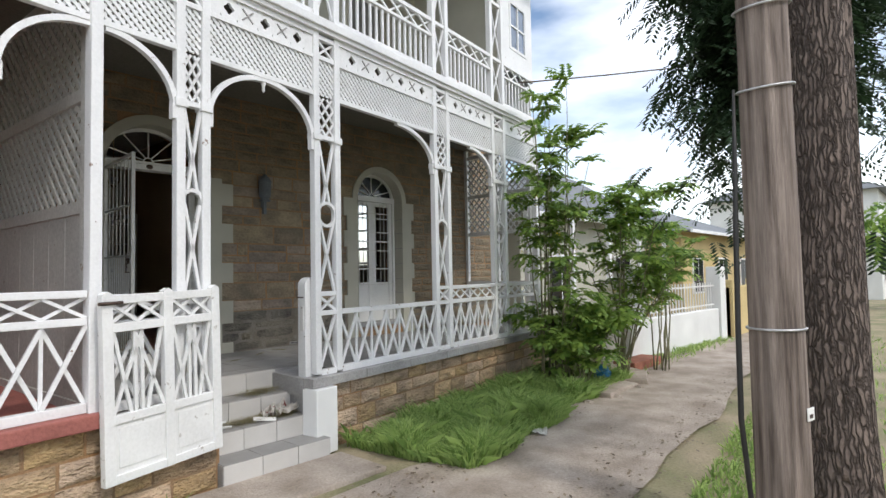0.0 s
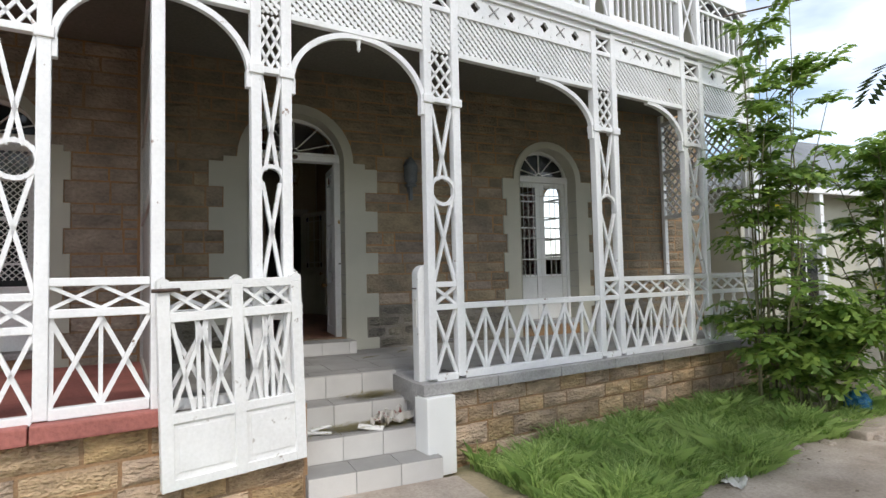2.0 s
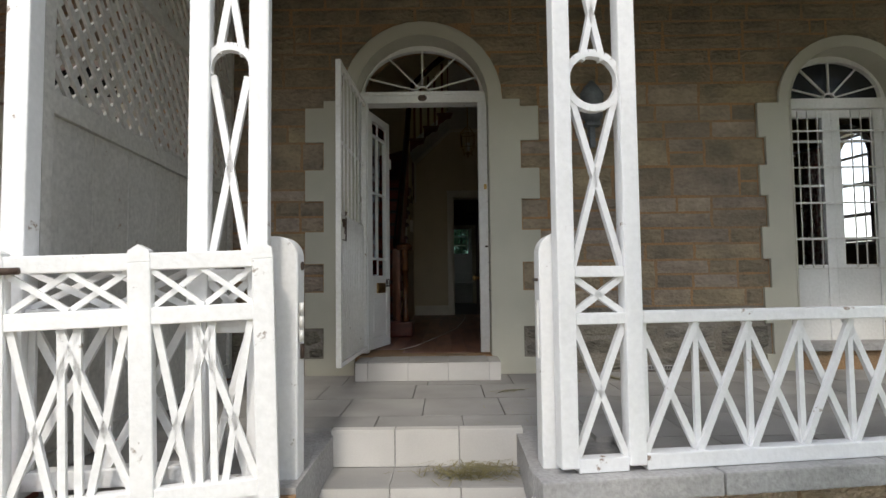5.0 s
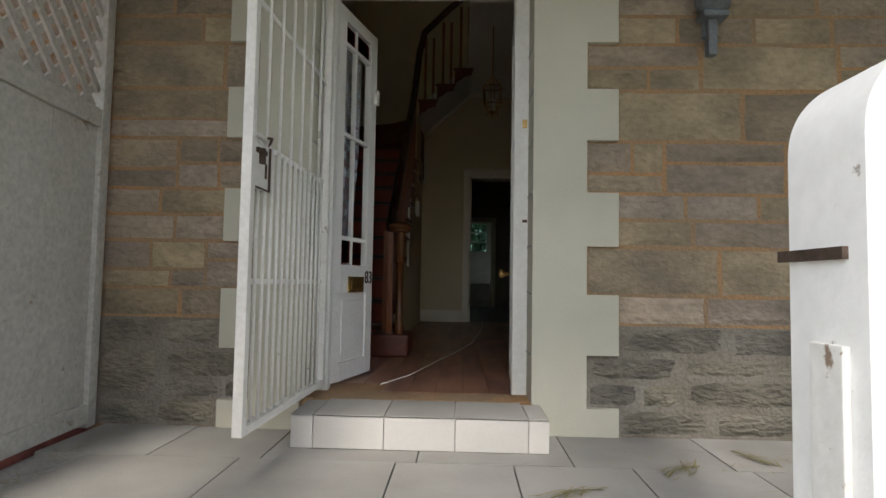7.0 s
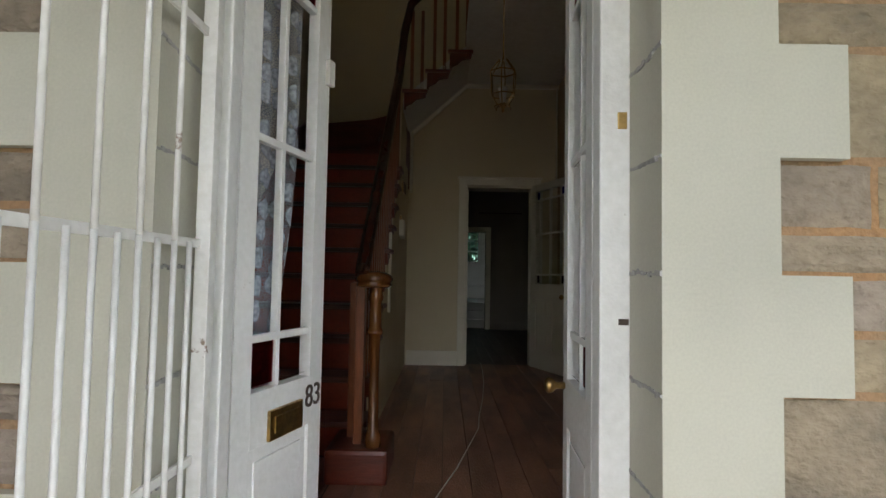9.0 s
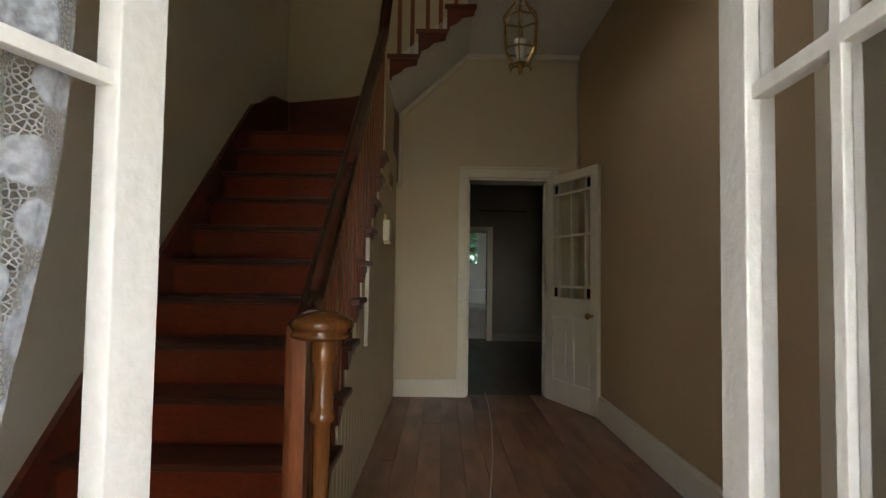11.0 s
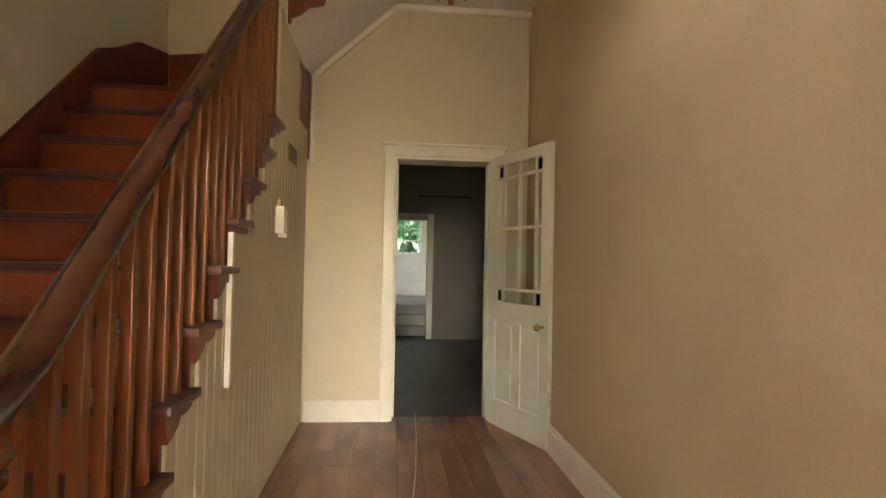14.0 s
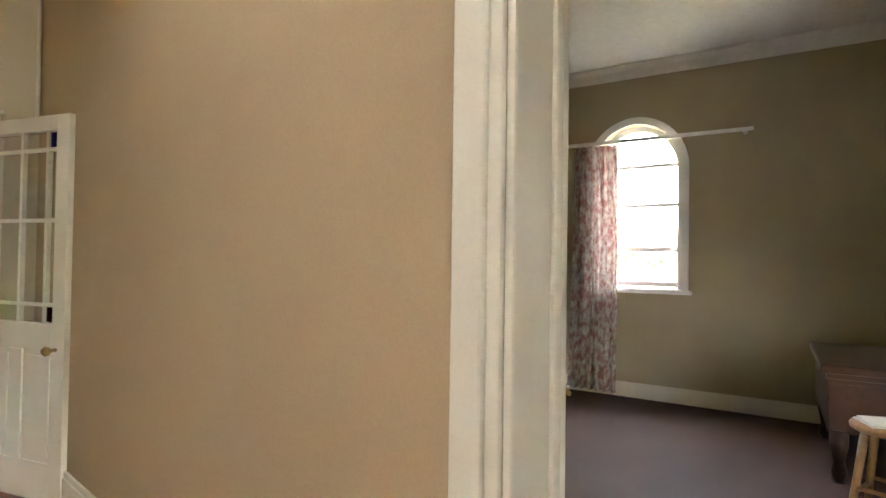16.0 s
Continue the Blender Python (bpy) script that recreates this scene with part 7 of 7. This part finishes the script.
for cx, cy, sx, sy, n in ((-1.35, -0.9, 0.05, 0.6, 160), (0.9, -1.25, 0.35, 0.3, 60), (1.5, -0.35, 0.4, 0.1, 70)):
    for _ in range(n):
        c = Vector((cx + rng.gauss(0, 1) * sx, cy + rng.gauss(0, 1) * sy, 0.004))
        a = rng.uniform(0, math.tau)
        u = Vector((math.cos(a), math.sin(a), 0)) * rng.uniform(0.008, 0.04)
        w = Vector((-u.y, u.x, 0)).normalized() * 0.0016
        if -1.45 < c.x < 3 and -1.6 < c.y < -0.02:
            bm.faces.new([bm.verts.new(q) for q in (c - u - w, c - u + w, c + u + w, c + u - w)])
solid("veranda_litter", bm, DRY_GRASS, "dry twigs and clippings on the veranda floor", "litter", kind="stuff")

t = thing("air_brick", Matrix.Translation((1.78, -0.006, 0.018)), "small dark slotted air brick low in the wall", "air brick")
part("plate", box(B(), 0, -0.004, 0, 0.20, 0.012, 0.035, 0.002), CONCRETE, t)
for k in range(9):
    # black raised pieces stand for the shade inside the slots
    part("slot", box(B(), 0.010 + k * 0.021, -0.006, 0.007, 0.021 + k * 0.021, -0.0035, 0.028), RUBBER, t)
tw = random.Random(3)
for k, (x, y) in enumerate(((1.06, -0.48), (0.60, -0.74), (1.42, -0.30))):
    t = thing("twig", Matrix.Translation((x, y, 0.004)) @ Matrix.Rotation(tw.uniform(0, 3.1), 4, "Z"), "dry brown twig with clippings on the veranda floor", "twig", "dry twigs")
    bm = tube(B(), [(-0.10, 0, 0.002), (-0.03, 0.012, 0.008), (0.04, 0.0, 0.006), (0.11, -0.015, 0.003)], [0.002, 0.004, 0.003, 0.0015], 6)
    part("stem", bm, TWIG, t)
    bm = B()
    for _ in range(26):
        c = Vector((tw.gauss(0, 0.06), tw.gauss(0, 0.02), tw.uniform(0.001, 0.012)))
        q = tw.uniform(-0.8, 0.8)
        u = Vector((math.cos(q), math.sin(q), tw.uniform(-0.1, 0.2))) * tw.uniform(0.015, 0.04)
        w = Vector((-u.y, u.x, 0)).normalized() * 0.0022
        bm.faces.new([bm.verts.new(p) for p in (c - u - w, c - u + w, c + u + w, c + u - w)])
    part("dry_leaves", bm, DRY_GRASS, t)

# ---- neighbours along the street ----
NB = Matrix.Translation((7.1, -2.45, GROUND)) @ Matrix.Rotation(radians(-2.5), 4, "Z")
t = thing("garden_wall", NB, "white rendered garden wall with a steel railing on top", "garden wall")
part("wall", box(B(), 0.5, 0, 0, 4.6, 0.22, 0.76, 0.02), WHITE_WALL, t)
for k in range(26):
    x = 0.6 + k * 0.152
    part("railing_bar", box(B(), x, 0.10, 0.76, x + 0.03, 0.12, 1.38), BAR_PAINT, t)
for z in (0.84, 1.28):
    part("railing_rail", box(B(), 0.5, 0.095, z, 4.6, 0.125, z + 0.035), BAR_PAINT, t)
for x in (0.1, 4.62):
    part("pillar", box(B(), x, -0.05, 0, x + 0.36, 0.28, 1.75, 0.02), WHITE_WALL, t)
RUSTY = material("red_brick_step", (0.33, 0.13, 0.085), 0.9, vary=0.3, scale=6, grain=40, bump=0.3)
part("brick_step", box(B(), -0.6, -0.45, 0, 0.45, -0.05, 0.16, 0.02), RUSTY, t, "red brick step at the side gate")
part("side_gate", box(B(), -0.75, 0.05, 0.12, 0.08, 0.09, 1.55, 0.01), RENDER_GREY, t, "grey sheet side gate")


def house(m, w, d, eave, ridge, wall, label, hip=1.2, posts=0):
    t = thing("house", m, label, "house")
    part("wall", box(B(), 0, 0, 0, w, d, eave), wall, t)
    bm = B()
    o = 0.45
    v = [bm.verts.new(p) for p in ((-o, -o, eave), (w + o, -o, eave), (w + o, d + o, eave), (-o, d + o, eave), (hip, d / 2, ridge), (w - hip, d / 2, ridge))]
    for f in ((0, 1, 5, 4), (1, 2, 5), (2, 3, 4, 5), (3, 0, 4), (3, 2, 1, 0)):
        bm.faces.new([v[i] for i in f])
    part("roof", bm, ROOF, t)
    part("gutter", box(B(), -o, -o - 0.06, eave - 0.08, w + o, -o + 0.02, eave + 0.02, 0.01), WHITE, t)
    n = max(2, int(w / 2.6))
    for k in range(n):
        x = (k + 0.5) * w / n
        wn_ = part("window", box(B(), x - 0.5, -0.04, 0.9, x + 0.5, 0.0, 2.1, 0.01), WHITE, t)
        for i in (0, 1):
            part("pane", box(B(), x - 0.44 + i * 0.46, -0.046, 0.96, x - 0.02 + i * 0.46, -0.04, 2.04), PANE_DARK, wn_)
    for k in range(posts):
        x = -o + 0.1 + k * (w + 2 * o - 0.2) / max(1, posts - 1)
        part("veranda_post", box(B(), x - 0.05, -o - 0.03, 0, x + 0.05, -o + 0.07, eave - 0.05), WHITE, t)
    return t


house(Matrix.Translation((7.4, 0.0, GROUND)), 6.5, 2.2, 2.95, 4.3, RENDER_GREY, "low neighbouring house with a grey hipped roof", 2.2, 5)
house(Matrix.Translation((15.5, -0.5, GROUND)), 8, 7, 2.9, 4.4, YELLOW_WALL, "yellow house further along the street", 2.0, 0)
house(Matrix.Translation((33, -4.0, GROUND)), 9, 8, 5.6, 7.4, WHITE_WALL, "white two-storey house in the distance", 2.0, 0)
t = thing("garden_wall", Matrix.Translation((12.3, -2.75, GROUND)), "yellow rendered garden wall further along the street", "garden wall")
part("wall", box(B(), 0, 0, 0, 7.5, 0.22, 1.25, 0.02), YELLOW_WALL, t)
for k in range(4):
    part("pillar", box(B(), k * 2.4, -0.06, 0, k * 2.4 + 0.34, 0.28, 1.42, 0.02), YELLOW_WALL, t)
# houses over the road behind the camera and down it
house(Matrix.Translation((-14, -26, GROUND)), 10, 7, 3.0, 4.8, WHITE_WALL, "white house across the road", 2.2, 0)
house(Matrix.Translation((2, -27, GROUND)), 11, 7, 3.0, 4.8, YELLOW_WALL, "yellow house across the road", 2.2, 0)
house(Matrix.Translation((20, -26, GROUND)), 9, 7, 3.0, 4.6, RENDER_GREY, "grey house across the road", 2.2, 0)


def far_tree(x, y, h, r, mat, label):
    t = thing("tree", Matrix.Translation((x, y, GROUND)), label, "tree")
    part("trunk", tube(B(), [(0, 0, 0), (0.1, 0, h * 0.4), (0.0, 0.1, h * 0.7)], [0.14, 0.10, 0.05], 8), BARK, t)
    for k in range(4):
        a = k * 1.7
        part("limb", tube(B(), [(0.08, 0, h * 0.4), (math.cos(a) * r * 0.6, math.sin(a) * r * 0.6, h * 0.75)], [0.06, 0.02], 6), BARK, t)
    bm = B()
    for _ in range(1500):
        v = Vector((rng.gauss(0, 1), rng.gauss(0, 1), rng.gauss(0, 1))).normalized() * rng.random() ** 0.4
        c = Vector((v.x * r, v.y * r, h * 0.68 + v.z * h * 0.34)) * (1 + 0.2 * noise.noise(v * 2.3 + Vector((x, y, 0))))
        s = r * rng.uniform(0.05, 0.11)
        q = [c + Vector((rng.uniform(-1, 1), rng.uniform(-1, 1), rng.uniform(-1, 1))) * s for _ in range(4)]
        bm.faces.new([bm.verts.new(p) for p in q])
    part("crown", bm, mat, t)


PURPLE = leaf_material("red_purple_leaf", (0.05, 0.022, 0.022), (0.11, 0.055, 0.05), 0.2)
far_tree(19.5, -3.0, 2.6, 1.2, PURPLE, "dark red-leaved garden shrub over the wall")
far_tree(26, -5.4, 4.2, 2.0, LEAF, "green street tree further on")
far_tree(23, -13.5, 4.5, 2.2, LEAF, "green tree beside the road")
far_tree(44, -9, 6, 3.2, LEAF, "green tree down the road")
far_tree(-6, -19, 6, 3.0, LEAF, "green tree across the road")
far_tree(9, -19, 6.5, 3.2, LEAF, "green tree across the road")
far_tree(0.4, 17.5, 4.5, 2.4, LEAF_DARK, "green garden tree behind the house")
bm = B()
for k in range(90):
    a = math.pi * (-0.52 + 1.1 * k / 90)
    R = 160 + 60 * noise.noise((k * 0.3, 0, 1))
    c = Vector((math.cos(a - 0.5) * R, math.sin(a - 0.5) * R, GROUND))
    for _ in range(60):
        p = c + Vector((rng.uniform(-9, 9), rng.uniform(-9, 9), abs(rng.gauss(0, 2.6))))
        q = [p + Vector((rng.uniform(-1, 1), rng.uniform(-1, 1), rng.uniform(-0.6, 1))) * 1.5 for _ in range(4)]
        bm.faces.new([bm.verts.new(v) for v in q])
solid("far_woods", bm, LEAF_DARK, "far line of trees on the horizon", "woods", kind="stuff")

# ---- pieces of floors and walls ----
def board_floor(x0, x1, y0, y1, parent_name, mat, width, seed):
    base = bpy.data.objects[parent_name]
    r = random.Random(seed)
    me = mesh_of("floorboard", box(B(), 0, 0, -0.02, 1, 1, 0), mat)
    x = x0
    while x < x1 - 0.02:
        w = min(width * r.uniform(0.93, 1.07), x1 - x)
        y = y0
        cut = y0 + r.uniform(1.2, 3.6)
        while y < y1 - 0.01:
            e = min(cut, y1)
            piece("floorboard", me, base, Matrix.Translation((x + 0.0015, y + 0.001, FLOOR + r.uniform(-0.0012, 0.0012))) @ Matrix.Diagonal((w - 0.003, e - y - 0.002, 1, 1)))
            y, cut = e, e + r.uniform(1.8, 3.4)
        x += w


board_floor(SXB - 0.1, HX1, 0.20, HY1 + 0.13, "floor_hall_base", FLOOR_WOOD, 0.135, 3)
board_floor(HX0, SXB - 0.1, HY0, 1.9, "floor_hall_base", FLOOR_WOOD, 0.135, 4)
board_floor(BX0, BX1, HY1 + 0.13, BY1 + 0.3, "floor_back_room_base", FLOOR_DARK, 0.135, 5)

# veranda slabs
base = bpy.data.objects["floor_veranda_base"]
r = random.Random(9)
for row in range(5):
    y1 = 0.01 - row * 0.46
    x = -1.50 + (row % 2) * 0.22
    while x < 5.4:
        w = r.choice((0.46, 0.46, 0.62))
        xa, xb, ya, yb = x + 0.003, x + w - 0.003, y1 - 0.457, y1 - 0.003
        lim = min(front(0, 0).y + 0.136 * (v - 0.815) for v in (xa, xb)) + 0.06
        lim2 = max(front(0, 0).y + 0.136 * (v - 0.815) for v in (xa, xb)) + 0.03
        low = -1.604 if (xb > -0.40 and xa < 0.555) else lim2
        ya = max(ya, low)
        if yb - ya > 0.05:
            piece("slab", mesh_of("slab", box(B(), xa, ya, -0.025, xb, yb, r.uniform(-0.001, 0.001)), PAVER), base, Matrix.Identity(4))
        x += w

# sandstone: irregular faced blocks in broken courses
def stone_mesh(mat, seed):
    r = random.Random(seed)
    bm = B()
    n = 4
    g = []
    for j in range(n + 1):
        row = []
        for i in range(n + 1):
            u, v = i / n, j / n
            e = min(u, v, 1 - u, 1 - v)
            d = -0.15 if e == 0 else -0.75 - r.uniform(-0.3, 0.35)
            ju, jv = (r.uniform(-0.02, 0.02), r.uniform(-0.03, 0.03))
            row.append(bm.verts.new((u + ju * (0 < i < n) + (r.uniform(0, 0.02) if i == 0 else -r.uniform(0, 0.02) if i == n else 0), d, v + jv * (0 < j < n) + (r.uniform(0, 0.04) if j == 0 else -r.uniform(0, 0.04) if j == n else 0))))
        g.append(row)
    for a, b in zip(g, g[1:]):
        for i in range(n):
            bm.faces.new((a[i], a[i + 1], b[i + 1], b[i]))
    edge = [g[0][i] for i in range(n + 1)] + [g[j][n] for j in range(1, n + 1)] + [g[n][i] for i in range(n - 1, -1, -1)] + [g[j][0] for j in range(n - 1, 0, -1)]
    back = [bm.verts.new((v.co.x, 1.0, v.co.z)) for v in edge]
    for k in range(len(edge)):
        q = (k + 1) % len(edge)
        bm.faces.new((edge[k], back[k], back[q], edge[q]))
    bmesh.ops.recalc_face_normals(bm, faces=bm.faces[:])
    return mesh_of("stone", bm, mat)


def lay(parent, variants, x0, x1, z0, z1, holes, heights, lengths, depth, seed, gap, y=0.0, near=None, cap=300, low=None):
    """Broken courses; heights are the levels of the course joints where they are a list, else picked at random."""
    r = random.Random(seed)
    rest, count = [], 0
    if isinstance(heights, list):
        levels = heights
    else:
        levels = [z0]
        while levels[-1] < z1 - 0.06:
            h = r.choice(heights)
            levels.append(z1 if z1 - levels[-1] - h < 0.06 else levels[-1] + h)
    stones = []
    for z, top in zip(levels, levels[1:]):
        h = top - z
        spans_ = [(x0, x1)]
        for f in holes:
            e = f(z + h / 2)
            if e:
                spans_ = [s for a, b in spans_ for s in ((a, min(b, e[0])), (max(a, e[1]), b)) if s[1] - s[0] > 0.03]
        for a, b in spans_:
            x = a
            while x < b - 0.01:
                w = min(r.uniform(*lengths) * (1.2 if h > 0.2 else 1.0), b - x)
                if b - x - w < 0.13:
                    w = b - x
                if h > 0.2 and r.random() < 0.66:
                    c = h * r.choice((0.38, 0.5, 0.6))
                    for zz, hh in ((z, c), (z + c, h - c)):
                        if w > 0.36 and r.random() < 0.55:
                            d = w * r.uniform(0.3, 0.7)
                            stones += [(x, zz, d, hh), (x + d, zz, w - d, hh)]
                        else:
                            stones.append((x, zz, w, hh))
                else:
                    stones.append((x, z, w, h))
                x += w
    for x, zz, w, hh in stones:
        m = Matrix.Translation((x + gap / 2, y, zz + gap / 2)) @ Matrix.Diagonal((w - gap, depth, hh - gap, 1))
        me = r.choice(low if low and zz < 0.47 + 0.12 * noise.noise((x, 0, 3)) else variants)
        if (near is None or near(x + w / 2, zz)) and count < cap:
            piece("stone", me, parent, m)
            count += 1
        else:
            rest.append((me, m))
    if rest:
        vs, fs = [], []
        for me, m in rest:
            o = len(vs)
            vs += [m @ v.co for v in me.vertices]
            fs += [[o + i for i in p.vertices] for p in me.polygons]
        me = bpy.data.meshes.new("stonework")
        me.from_pydata(vs, [], fs)
        me.materials.append(variants[0].materials[0])
        ob = new("stonework", me)
        ob.parent = parent
        tagged(ob, "coursed sandstone blocks", kind="stuff")


def hole_span(hole, band, wide, top):
    """The stretch of a course that an opening and its toothed surround take up."""
    cx, half, sill, spring, rise = hole
    def f(z):
        if z < spring:
            side = band + wide * [w for a, b, w in TEETH + ((2.22, 9, 0),) if a <= z < b][0]
            return cx - half - side, cx + half + side
        R = rise + top
        if z < spring + R:
            k = math.sqrt(1 - ((z - spring) / R) ** 2)
            return cx - (half + top) * k, cx + (half + top) * k
    return f


COURSES = [0.0, 0.13, 0.376, 0.52, 0.66, 0.89, 1.02, 1.147, 1.40, 1.65, 1.88, 2.02, 2.16, 2.34, 2.50, 2.62, 2.86, 3.0, 3.16, 3.30]
VAR = [stone_mesh(STONE, 100 + k) for k in range(22)]
VAR3 = [stone_mesh(STONE_GREY, 300 + k) for k in range(12)]
lay(bpy.data.objects["wall_front"], VAR, -1.56, 6.42, 0.0, 3.30, [hole_span(DOOR, 0.245, 0.15, 0.10), hole_span(FRENCH, 0.20, 0.06, 0.07)], COURSES, (0.24, 0.56), 0.015, 21, 0.014, 0.016, lambda x, z: -1.5 < x < 2.6 and z < 2.3, low=VAR3)
lay(bpy.data.objects["wall_front"], VAR, -5.5, -1.62, 0.05, 3.30, [hole_span(LEFTDOOR, 0.20, 0.06, 0.07)], COURSES, (0.25, 0.55), 0.015, 22, 0.014, 0.016, lambda x, z: False)
VAR2 = [stone_mesh(STONE_LOW, 200 + k) for k in range(14)]
P = bpy.data.objects["wall_plinth"]
lay(P, VAR2, -0.07, 4.93, GROUND, -0.118, [], (0.14, 0.19, 0.22), (0.24, 0.62), 0.030, 31, 0.012, 0.0)
lay(P, VAR2, -6.0, -1.24, GROUND, -0.055, [], (0.17, 0.22, 0.26), (0.26, 0.6), 0.030, 32, 0.014, 0.0)
